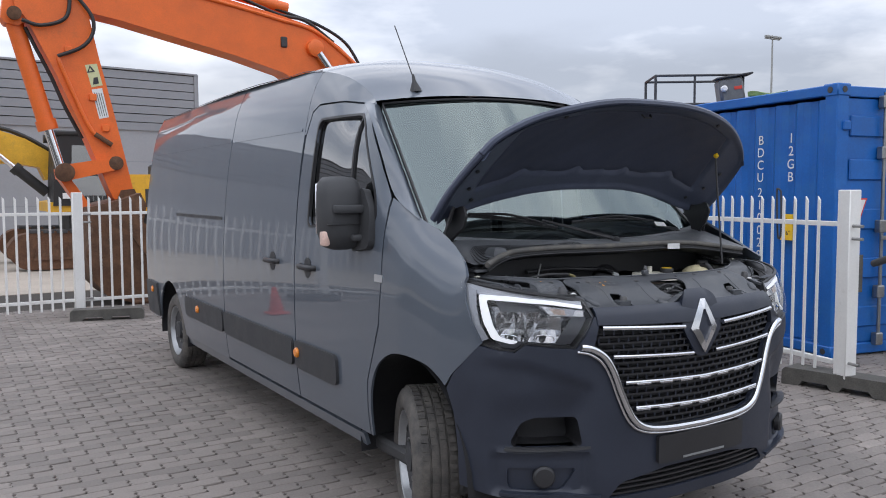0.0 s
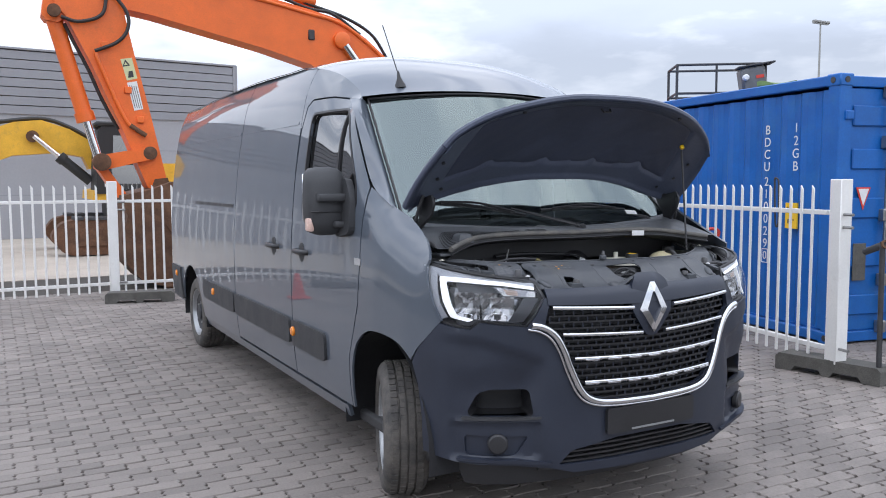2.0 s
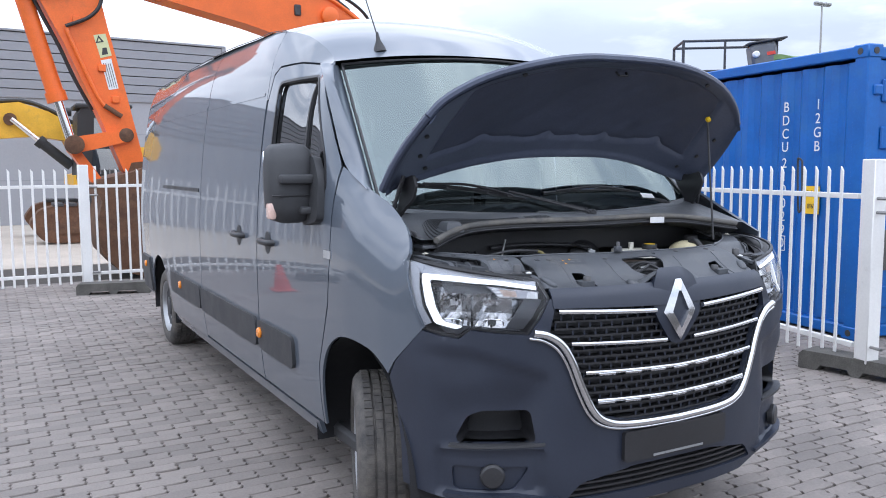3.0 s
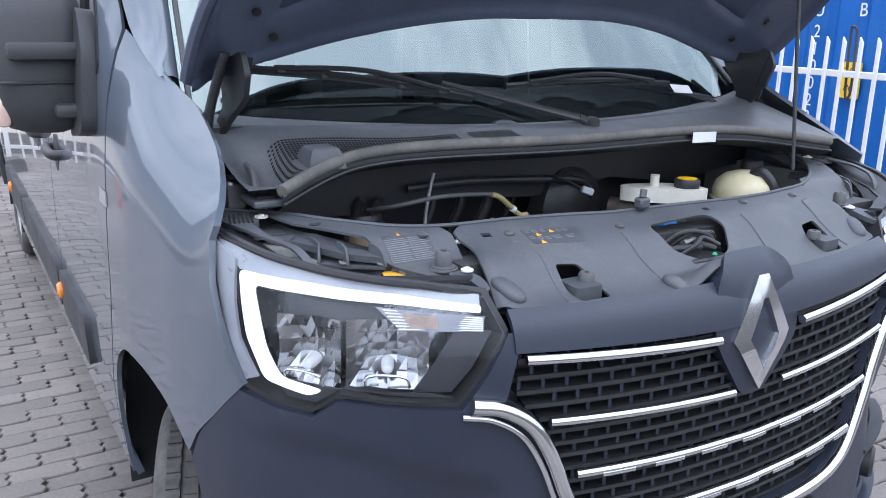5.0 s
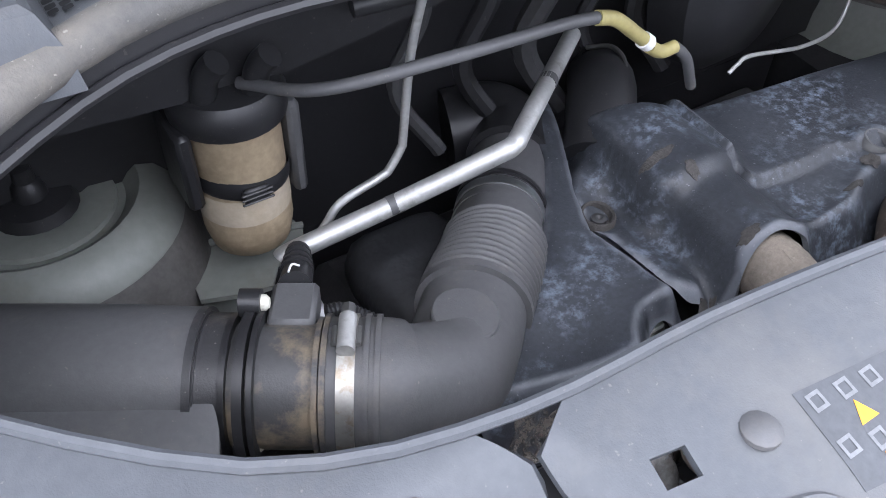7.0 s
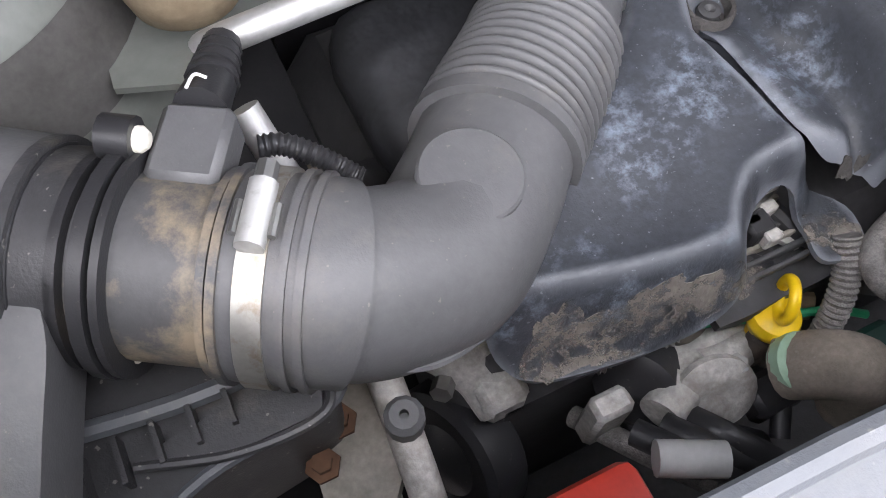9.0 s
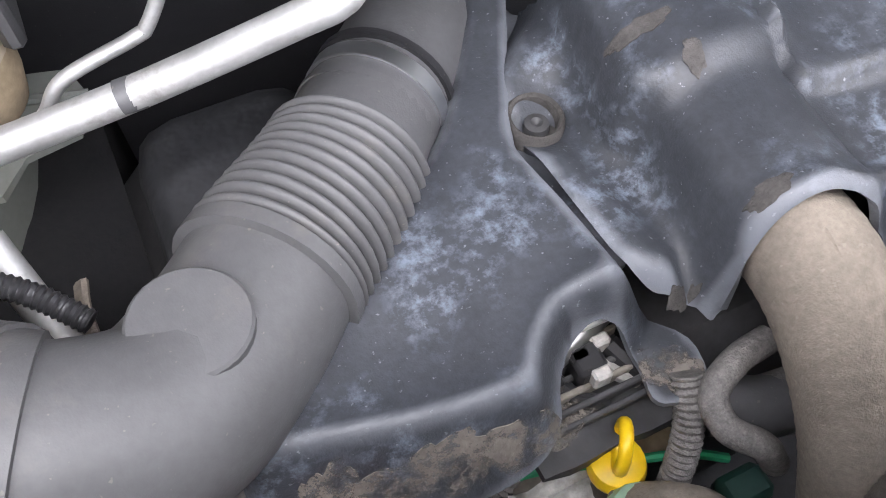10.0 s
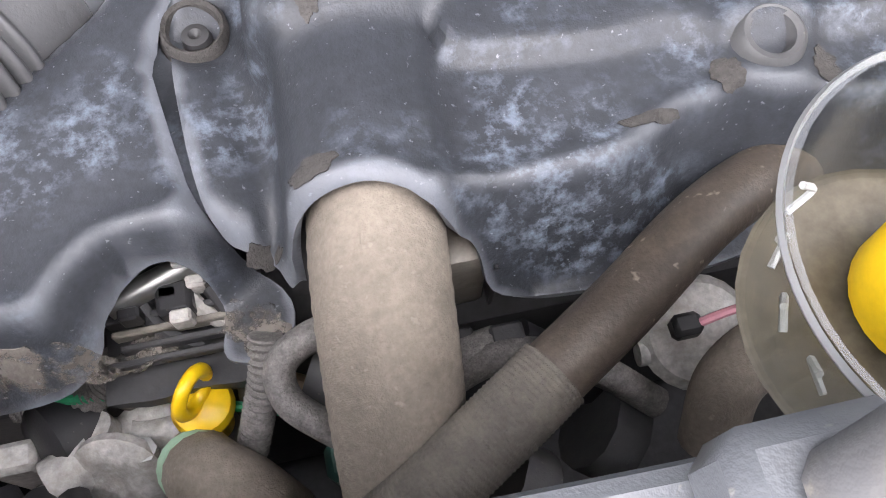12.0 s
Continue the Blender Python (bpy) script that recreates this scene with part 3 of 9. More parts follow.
def ram(parent, a, b, split, r, rod=0.55, body=None):
    a, b = Vector(a), Vector(b)
    c = a.lerp(b, split)
    cy = part("cylinder", tube([a, c], r, 16, smooth=False), body or M_ORANGE, parent)
    part("cylinder_head", tube([c - (b - a).normalized() * 0.12, c + (b - a).normalized() * 0.02], r * 1.2, 16, smooth=False), body or M_ORANGE, cy)
    part("piston_rod", tube([c, b], r * rod, 14, smooth=False), M_CHROME, cy, "bright piston rod")
    return cy


M_HOSEB = surf("black_hydraulic_hose", (0.02, 0.02, 0.02), 0.5, 0, 0.1, 10, 100, 0.05)
EY = 9.6
ex = root("orange_excavator", (6.5, EY + 0.3, G), "orange crawler excavator with folded boom and rusty bucket", "excavator")
stick = part("stick", plate([(-1.80, 4.62), (-1.05, 4.75), (-0.85, 4.23), (-0.70, 3.51), (-0.51, 2.69), (-0.30, 1.69), (-0.44, 1.44), (-0.58, 1.55), (-0.88, 2.34), (-1.29, 3.32), (-1.62, 4.0), (-1.76, 4.16)], EY, 0.42), M_ORANGE, ex)
for z, x in ((3.62, -1.32), (2.98, -1.02), (2.55, -0.86)):
    part("hose_bracket", box(x + 0.16, x + 0.26, EY - 0.25, EY - 0.2, z - 0.05, z + 0.05, 0.01), M_ORANGE, stick)
part("pin", lathe([(0.09, 0), (0.09, 0.06), (0.05, 0.07), (0, 0.07)], at_axis((-1.77, EY - 0.22, 4.05), (0, -1, 0)), 20), M_RUST, stick)
part("pin", lathe([(0.10, 0), (0.10, 0.06), (0.06, 0.07), (0, 0.07)], at_axis((-0.53, EY - 0.22, 2.05), (0, -1, 0)), 20), M_RUST, stick)
part("knuckle", plate([(-1.93, 4.0), (-1.88, 3.93), (-1.72, 3.90), (-1.60, 4.0), (-1.5, 4.5), (-1.85, 4.55)], EY, 0.34), M_ORANGE, stick)
ram(ex, (-1.76, EY - 0.02, 3.98), (-1.22, EY - 0.02, 1.91), 0.70, 0.115)
link = part("bucket_link", plate([(-1.28, 1.82), (-1.16, 1.80), (-0.50, 1.96), (-0.45, 2.06), (-0.53, 2.14), (-1.2, 2.02), (-1.30, 1.96)], EY - 0.02, 0.52), M_ORANGE, ex)
part("pin", lathe([(0.13, 0), (0.13, 0.06), (0.08, 0.07), (0, 0.07)], at_axis((-1.22, EY - 0.28, 1.91), (0, -1, 0)), 20), M_RUST, link)
part("bucket_link", plate([(-1.30, 1.86), (-1.14, 1.84), (-0.86, 1.42), (-1.0, 1.38)], EY - 0.02, 0.3), M_ORANGE, ex)
bucket = part("bucket", plate([(-0.98, 1.42), (-0.55, 1.52), (-0.28, 1.62), (-0.20, 1.45), (-0.25, 1.2), (0.05, 0.95), (0.35, 0.62), (0.40, 0.06), (-0.42, 0.05), (-0.75, 0.16), (-0.95, 0.40), (-1.03, 0.75), (-0.93, 1.12), (-1.0, 1.30)], EY, 1.25), M_RUST, ex, "rusty brown steel digging bucket")
part("bucket_cheek", plate([(-0.40, 0.98), (-0.05, 0.98), (0.34, 0.55), (0.30, 0.30), (-0.1, 0.55)], EY - 0.64, 0.05), M_RUST, bucket)
part("bucket_ear", plate([(-0.62, 1.30), (-0.42, 1.15), (-0.22, 1.45), (-0.30, 1.68), (-0.48, 1.66)], EY - 0.30, 0.06), M_RUST, bucket)
part("bucket_edge", box(-0.44, 0.42, EY - 0.68, EY + 0.66, G, 0.09, 0.02), M_RUST, bucket)
for k in range(5):
    part("bucket_tooth", box(0.36, 0.56, EY - 0.6 + 0.28 * k, EY - 0.5 + 0.28 * k, 0.04, 0.14, 0.03), M_RUST, bucket)
BOOM = [(-1.75, 4.62), (-0.90, 4.20), (-0.39, 4.12), (0.50, 3.93), (1.30, 3.76), (2.09, 3.55), (2.9, 3.1), (3.9, 2.3), (5.0, 1.5), (5.4, 1.75), (4.6, 2.75), (3.9, 3.4), (3.43, 3.78), (3.09, 4.05), (2.61, 4.33), (2.08, 4.45), (1.14, 4.62), (0.0, 4.80), (-1.3, 5.0)]
boom = part("boom", plate(BOOM, EY + 0.1, 0.46), M_ORANGE, ex)
part("boom_rib", tube([(0.0, EY - 0.14, 4.70), (1.14, EY - 0.14, 4.54), (2.0, EY - 0.14, 4.39), (2.6, EY - 0.14, 4.27), (3.1, EY - 0.14, 3.98), (3.5, EY - 0.14, 3.65)], 0.03, 8), M_ORANGE, boom)
part("pin", lathe([(0.14, 0), (0.14, 0.08), (0.09, 0.10), (0, 0.10)], at_axis((2.63, EY - 0.13, 3.98), (0, -1, 0)), 20), M_ORANGE, boom)
part("lug", box(2.05, 2.16, EY - 0.16, EY - 0.12, 3.95, 4.12, 0.015), M_DARK, boom)
ram(ex, (4.4, EY - 0.2, 1.7), (2.68, EY - 0.2, 3.9), 0.72, 0.12)
part("arm_cylinder", tube([(0.2, EY + 0.1, 4.95), (2.25, EY + 0.1, 4.62)], 0.10, 14), M_ORANGE, ex)
for pts in ([(1.2, EY + 0.05, 4.85), (2.1, EY + 0.05, 4.58), (2.75, EY, 4.40), (3.25, EY, 4.15), (3.55, EY, 3.75)], [(0.9, EY - 0.05, 4.85), (2.0, EY - 0.05, 4.50), (2.5, EY - 0.08, 4.42), (3.0, EY - 0.08, 4.12)]):
    part("hose", tube(pts, 0.028, 8), M_HOSEB, ex)
for pts, mt in (([(-1.68, EY - 0.25, 3.97), (-1.44, EY - 0.27, 3.92), (-1.13, EY - 0.27, 4.06), (-1.06, EY - 0.25, 4.45)], M_HOSEB), ([(-1.02, EY - 0.25, 4.42), (-0.80, EY - 0.3, 4.1), (-0.80, EY - 0.3, 3.85), (-0.95, EY - 0.28, 3.66), (-1.25, EY - 0.25, 3.52)], M_HOSEB), ([(-1.24, EY - 0.24, 3.50), (-1.20, EY - 0.25, 3.36), (-0.94, EY - 0.25, 2.71), (-0.80, EY - 0.25, 2.46), (-0.60, EY - 0.26, 2.32)], M_ORANGE), ([(-1.63, EY - 0.1, 3.9), (-1.51, EY - 0.12, 3.63), (-1.33, EY - 0.12, 3.25), (-1.17, EY - 0.12, 2.85), (-0.95, EY - 0.1, 2.4)], M_HOSEB)):
    part("hose", tube(pts, 0.026, 8), mt, ex)
part("pipe_end", tube([(-0.80, EY - 0.25, 2.46), (-0.58, EY - 0.26, 2.31)], 0.035, 10), M_RUST, ex)
sign = part("warning_label", sheet([(-0.90, 3.43), (-0.74, 3.46), (-0.67, 3.16), (-0.82, 3.12)], lambda a, b: (a, EY - 0.214, b), 0.2, 0.002), M_SIGNG, stick, "pale yellow warning label")
part("label_triangle", sheet([(-0.875, 3.32), (-0.765, 3.345), (-0.835, 3.43)], lambda a, b: (a, EY - 0.217, b), 0.2, 0.002, [[(-0.85, 3.342), (-0.80, 3.352), (-0.833, 3.395)]]), M_DARK, sign)
part("label_figure", sheet([(-0.80, 3.16), (-0.72, 3.18), (-0.735, 3.27), (-0.79, 3.26)], lambda a, b: (a, EY - 0.217, b), 0.2, 0.002), M_DARK, sign)
sign2 = part("text_label", sheet([(-0.82, 3.09), (-0.68, 3.12), (-0.60, 2.71), (-0.73, 2.68)], lambda a, b: (a, EY - 0.214, b), 0.2, 0.002), M_LABEL, stick, "white label with unreadable lines")
for k in range(4):
    x = -0.79 + 0.03 * k
    part("label_line", sheet([(x, 3.05), (x + 0.008, 3.05), (x + 0.078, 2.72), (x + 0.07, 2.72)], lambda a, b: (a, EY - 0.217, b), 0.2, 0.002), M_DARK, sign2)
part("upper_body", box(4.7, 8.4, EY - 0.9, EY + 1.8, 1.0, 2.4, 0.08), M_ORANGE, ex)
part("cab", box(4.7, 6.3, EY + 0.7, EY + 1.8, 1.1, 2.9, 0.08), M_DARK, ex)
for s in (-0.8, 1.3):
    part("crawler_track", box(4.2, 8.4, EY + s, EY + s + 0.55, G, 0.95, 0.2, seg=3), M_RUST, ex)
part("turntable", box(5.4, 7.4, EY - 0.3, EY + 1.2, 0.6, 1.05, 0.05), M_DARK, ex)

YY = 17.0
ye = root("yellow_excavator", (0.3, YY, G), "yellow crawler excavator with muddy tracks and dark cab", "excavator")
part("boom", plate([(-2.75, 2.55), (-2.5, 2.80), (-2.17, 2.93), (-1.61, 2.99), (-1.04, 2.80), (-0.45, 2.45), (-0.42, 1.95), (-0.66, 1.9), (-0.78, 2.18), (-1.29, 2.27), (-2.20, 2.20), (-2.45, 2.1), (-2.7, 2.2)], YY, 0.55), M_YELLOW, ye)
part("boom_edge", tube([(-2.5, YY - 0.1, 2.93), (-1.6, YY - 0.1, 3.03), (-1.0, YY - 0.1, 2.84), (-0.42, YY - 0.1, 2.48)], 0.05, 8), M_HOSEB, ye)
ram(ye, (-0.66, YY - 0.45, 1.62), (-1.78, YY - 0.4, 2.62), 0.55, 0.11, 0.5, M_HOSEB)
part("pin", lathe([(0.13, 0), (0.13, 0.1), (0, 0.1)], at_axis((-1.80, YY - 0.28, 2.62), (0, -1, 0)), 16), M_RUST, ye)
cab = part("cab", plate([(-0.66, 1.35), (-0.58, 2.70), (-0.50, 2.82), (0.40, 2.84), (0.48, 1.35)], YY - 0.9, 1.1), M_HOSEB, ye, "dark excavator cab")
part("cab_window", plate([(-0.30, 2.05), (-0.27, 2.62), (0.28, 2.62), (0.32, 2.05)], YY - 1.46, 0.02), M_TINT, cab)
part("cab_window", plate([(-0.36, 1.45), (-0.32, 1.98), (0.33, 1.98), (0.38, 1.45)], YY - 1.46, 0.02), M_TINT, cab)
part("cab_roof", box(-0.62, 0.5, YY - 1.5, YY - 0.3, 2.82, 2.92, 0.03), M_HOSEB, cab)
part("cab_lamp", lathe([(0.09, 0), (0.09, 0.1), (0, 0.1)], at_axis((-0.68, YY - 1.2, 2.75), (-1, 0, 0)), 12), M_HOSEB, cab)
part("body", plate([(-0.72, 1.22), (-0.70, 1.42), (-0.30, 1.50), (0.20, 1.80), (0.45, 2.02), (2.6, 2.02), (2.7, 1.22)], YY - 0.2, 2.4), M_YELLOW, ye)
part("body_vent", box(1.2, 2.4, YY - 1.42, YY - 1.40, 1.3, 1.7), M_DARK, ye)
part("cab_label", box(-0.48, -0.28, YY - 1.475, YY - 1.46, 1.5, 1.62), M_LABEL, cab, "white label")
for s in (-1.45, 0.95):
    out = rounded([(-1.62, 0.45), (-1.38, 0.12), (-1.2, G + 0.02), (2.4, G + 0.02), (2.8, 0.3), (2.6, 0.78), (-1.0, 0.84), (-1.4, 0.75)], 0.12)
    tr = part("crawler_track", plate(out, YY + s, 0.6), M_RUST, ye, "muddy rusty crawler track")
    for k in range(14):
        x = -1.15 + 0.25 * k
        part("track_shoe", box(x, x + 0.2, YY + s - 0.33, YY + s + 0.33, 0.80 - 0.004 * k, 0.87 - 0.004 * k, 0.01), M_DARK, tr, smooth=False)
    part("track_frame", plate([(-1.1, 0.25), (2.2, 0.25), (2.2, 0.6), (-1.0, 0.62)], YY + s - 0.31, 0.05), M_RUST, tr)
part("turntable", box(-0.3, 1.6, YY - 1.0, YY + 0.9, 0.7, 1.25, 0.06), M_DARK, ye)
part("beacon", lathe([(0.16, 0), (0.16, 0.12), (0.1, 0.2), (0, 0.22)], Matrix.Translation((1.72, YY - 0.5, 2.25)), 14), M_RED, ye, "red plastic beacon")
part("exhaust", box(1.5, 1.95, YY - 0.7, YY - 0.3, 2.0, 2.26, 0.04), M_DARK, ye)

# dark loose steel platform basket behind the container
pb = root("platform_basket", (7.6, 5.9, G), "dark steel work platform basket with control box", "platform")
P0, P1 = Vector((7.05, 6.15, 0)), Vector((8.15, 5.35, 0))
side_v, depth_v = (P1 - P0), Vector((0.45, 0.65, 0))
corners = [P0, P1, P1 + depth_v, P0 + depth_v]
for c in corners:
    part("corner_tube", tube([c + Vector((0, 0, 2.55)), c + Vector((0, 0, 3.45))], 0.022, 8), M_DARK, pb)
for z in (2.6, 3.0, 3.45):
    for a, b in zip(corners, corners[1:] + corners[:1]):
        part("rail", tube([a + Vector((0, 0, z)), b + Vector((0, 0, z))], 0.02, 8), M_DARK, pb)
part("mid_tube", tube([P0.lerp(P1, 0.45) + Vector((0, 0, 2.55)), P0.lerp(P1, 0.45) + Vector((0, 0, 3.45))], 0.018, 8), M_DARK, pb)
part("basket_floor", box(7.1, 8.5, 5.6, 6.5, 2.5, 2.55), M_DARK, pb)
part("lift_column", box(7.6, 8.0, 5.8, 6.2, G, 2.5, 0.03), M_DARK, pb)
M_CTRL = surf("worn_grey_box_paint", (0.13, 0.135, 0.14), 0.5, 0.1, 0.2, 12, 90, 0.05)
CB = Matrix.Translation((P1.x - 0.12, P1.y + 0.08, 3.0)) @ Matrix.Rotation(radians(-36), 4, "Z") @ Matrix.Rotation(radians(-9), 4, "Y")
ctl = part("control_box", box(-0.22, 0.16, -0.16, 0.16, 0.02, 0.40, 0.04, m=CB), M_CTRL, pb, "grey control box with small label")
part("control_label", box(0.0, 0.12, -0.168, -0.161, 0.20, 0.25, 0.0, m=CB), M_RED, ctl)
part("control_lid", box(-0.25, 0.32, -0.18, 0.18, 0.40, 0.43, 0.01, m=CB), M_DARK, ctl)
part("control_knob", lathe([(0.05, 0), (0.05, 0.05), (0.03, 0.07), (0, 0.07)], CB @ Matrix.Translation((-0.16, -0.16, 0.24)) @ Matrix.Rotation(radians(90), 4, "X"), 12), M_LABEL, ctl)
M_TARP = surf("green_tarpaulin", (0.16, 0.25, 0.08), 0.7, 0, 0.2, 5, 60, 0.2)
bm = sheet([(4.70, 2.35), (5.0, 2.30), (5.1, 2.55), (4.75, 2.62)], lambda a, b: (a, b, CH + G + 0.02 + 0.03 * math.sin(9 * a) * math.cos(11 * b) + 0.03), 0.05, 0.05)
thing("tarpaulin", bm, M_TARP, "crumpled green tarpaulin on the blue container", "tarpaulin")

# things before the container's doors
fr = root("steel_stand", (3.35, 0.18, G), "dark rusty bent steel tube stand in a concrete foot", "stand")
part("pole", tube([(3.32, 0.16, G + 0.14), (3.32, 0.17, G + 1.12)], 0.02, 10), M_DARK, fr)
part("pole", tube([(3.36, 0.10, G + 0.14), (3.36, 0.11, G + 0.58)], 0.024, 10), M_DARK, fr)
part("handle_tube", tube([(3.32, 0.15, G + 1.10), (3.46, 0.40, G + 1.02)], 0.028, 12), M_DARK, fr)
part("tube_end", lathe([(0.034, 0), (0.034, 0.02), (0.02, 0.02), (0.02, 0.0)], at_axis((3.32, 0.15, G + 1.10), (-0.5, -0.85, 0.25)), 16, caps=False), M_RUST, fr)
part("maker_plate", box(0.24, 0.40, 0.012, 0.02, 0.62, 0.98, 0.002, m=C), M_CONC, con, "worn brown data plate", smooth=False)
tri_y = [(0.25, 1.52), (0.43, 1.52), (0.34, 1.30)]
part("triangle_label", sheet(tri_y, lambda a, b: C @ Vector((a, 0.014, b)), 0.1, 0.003), M_RED, con, "red and white triangle label")
part("triangle_inner", sheet([(0.275, 1.505), (0.405, 1.505), (0.34, 1.345)], lambda a, b: C @ Vector((a, 0.010, b)), 0.1, 0.003), M_LABEL, con)
part("round_label", lathe([(0.085, 0), (0.085, 0.004), (0, 0.004)], C @ Matrix.Translation((0.77, 0.012, 2.02)) @ Matrix.Rotation(radians(90), 4, "X"), 24), M_LABEL, con, "white round label")
part("round_mark", lathe([(0.06, 0), (0.06, 0.004), (0, 0.004)], C @ Matrix.Translation((0.77, 0.008, 2.02)) @ Matrix.Rotation(radians(90), 4, "X"), 24), M_BLUE, con)
hs = part("height_sign", box(-0.005, 0.012, 0.50, 0.66, 1.10, 1.36, 0.0, m=C), M_SIGNY, con, "yellow height sign with black print", smooth=False)
SIGN = C @ Matrix.Translation((-0.008, 0, 0)) @ Matrix.Rotation(radians(-90), 4, "Z") @ Matrix.Rotation(radians(90), 4, "X")
writing("sign_text", "2.6m", 0.062, SIGN @ Matrix.Translation((-0.58, 1.295, 0)), M_DARK, hs)
writing("sign_text", "8'6\"", 0.062, SIGN @ Matrix.Translation((-0.58, 1.17, 0)), M_DARK, hs)

truck = root("hand_truck", (4.35, 0.42, G), "grey steel hand truck with black rubber wheels", "hand truck")
HT = Matrix.Translation((4.62, 0.30, G)) @ Matrix.Rotation(radians(-20), 4, "Z") @ Matrix.Rotation(radians(-6), 4, "X")
M_GREYP = surf("grey_blue_painted_steel", (0.22, 0.26, 0.29), 0.45, 0, 0.1, 4, 60, 0.05)
part("back_sheet", sheet(rounded([(0, 0.25), (0.52, 0.25), (0.52, 1.5), (0, 1.5)], 0.08), lambda a, b: HT @ Vector((a, 0, b)), 0.1, 0.012), M_GREYP, truck)
part("frame_tube", tube([HT @ Vector(p) for p in ((0.0, -0.02, 0.1), (0.0, -0.02, 1.4), (0.08, -0.02, 1.52), (0.44, -0.02, 1.52), (0.52, -0.02, 1.4), (0.52, -0.02, 0.1))], 0.02, 10), M_GREYP, truck)
for z in (0.55, 1.0):
    part("cross_tube", tube([HT @ Vector((0, -0.03, z)), HT @ Vector((0.52, -0.03, z))], 0.015, 8), M_GREYP, truck)
part("loop_handle", tube([HT @ Vector(p) for p in ((0.0, -0.03, 1.02), (0.2, -0.22, 1.12), (0.45, -0.24, 1.22))], 0.016, 8), M_DARK, truck)
part("loop_handle", tube([HT @ Vector(p) for p in ((0.0, -0.03, 0.95), (0.2, -0.22, 0.86), (0.45, -0.24, 0.85))], 0.016, 8), M_DARK, truck)
for x in (-0.08, 0.6):
    wh = part("wheel", lathe([(0.075, -0.03), (0.12, -0.04), (0.15, -0.03), (0.158, 0.0), (0.15, 0.03), (0.12, 0.04), (0.075, 0.03)], Matrix.Translation((HT @ Vector((x, 0, 0)))) @ Matrix.Translation((0, 0, 0.158 - (HT @ Vector((x, 0, 0))).z + G)) @ Matrix.Rotation(radians(-20), 4, "Z") @ at_axis((0, 0, 0), (-0.5, -1, 0)), 26), M_TYRE, truck)
    part("rim", lathe([(0.076, -0.02), (0.07, 0.02), (0.03, 0.025), (0.02, 0.04), (0, 0.04)], Matrix.Translation((HT @ Vector((x, 0, 0)))) @ Matrix.Translation((0, 0, 0.158 - (HT @ Vector((x, 0, 0))).z + G)) @ Matrix.Rotation(radians(-20), 4, "Z") @ at_axis((0, 0, 0), (-0.5, -1, 0)), 20), M_SATIN, wh)
sp = root("spade", (3.62, 2.15, G), "spade with red handle leaning at the fence", "spade")
part("shaft", tube([(3.62, 2.15, G), (3.66, 2.2, 1.0)], 0.018, 8), M_FILTER, sp)
part("grip", tube([(3.655, 2.19, 0.98), (3.60, 2.22, 1.08), (3.62, 2.20, 1.13), (3.70, 2.17, 1.13), (3.72, 2.16, 1.08), (3.665, 2.19, 0.98)], 0.016, 8), M_RED, sp)
part("blade", box(3.55, 3.69, 2.10, 2.12, G, 0.3, 0.01), M_STEEL, sp)
for y0 in (2.25, 4.4):
    st = root("fence_brace", (3.62, y0, G), "white steel fence brace standing on pavers", "fence brace", "fence braces")
    part("foot_bar", box(3.55, 4.15, y0 - 0.02, y0 + 0.02, G, G + 0.03, 0.004), M_WHITE, st)
    part("strut", tube([(4.1, y0, G + 0.03), (3.68, y0, 0.55)], 0.02, 8), M_WHITE, st)
thing("hook", tube([(3.42, 1.22, 1.62), (3.41, 1.24, 1.64), (3.42, 1.26, 1.6), (3.43, 1.25, 1.25), (3.42, 1.22, 1.22), (3.42, 1.21, 1.3), (3.42, 1.22, 1.62)], 0.008, 6), M_DARK, "black bent wire hook hanging on the fence", "hook")

cone = root("traffic_cone", (-2.9, 6.65, G), "red traffic cone with white band on the pavers", "traffic cone")
part("base", box(-3.04, -2.76, 6.51, 6.79, G, G + 0.03, 0.012), M_RED, cone)
part("body", lathe([(0.105, 0.03), (0.09, 0.10), (0.035, 0.40), (0.025, 0.41), (0, 0.41)], Matrix.Translation((-2.9, 6.65, G)), 24), M_RED, cone)
part("band", lathe([(0.0802, 0.15), (0.0602, 0.255)], Matrix.Translation((-2.9, 6.65, G)), 24, caps=False), M_LABEL, cone, "white reflective band")

# ---- the grey van: x across (plus is its left side), y back from the front axle ----
van = root("delivery_van", (0, 2, G), "grey panel van with its bonnet propped open on pavers", "van")
W_SIDE = smooth_table([(0.30, 0.97), (0.40, 1.0), (0.55, 1.02), (0.9, 1.034), (1.2, 1.032), (1.42, 1.018), (1.7, 0.992), (2.0, 0.945), (2.2, 0.90), (2.35, 0.835), (2.5, 0.75)])
PLAN = [(0, -0.868), (0.2, -0.862), (0.4, -0.835), (0.55, -0.80), (0.66, -0.768), (0.765, -0.722), (0.85, -0.665), (0.915, -0.59), (0.955, -0.51), (0.982, -0.42), (1.004, -0.30), (1.03, 0.0)]
Z_TOP = smooth_table([(-0.75, 1.10), (-0.6, 1.18), (-0.46, 1.262), (-0.385, 1.318), (-0.146, 1.447), (0.0, 1.51), (0.195, 1.625), (0.33, 1.84), (0.47, 2.02), (0.655, 2.11), (0.9, 2.24), (1.28, 2.34), (1.8, 2.36), (5.3, 2.345)], 400)
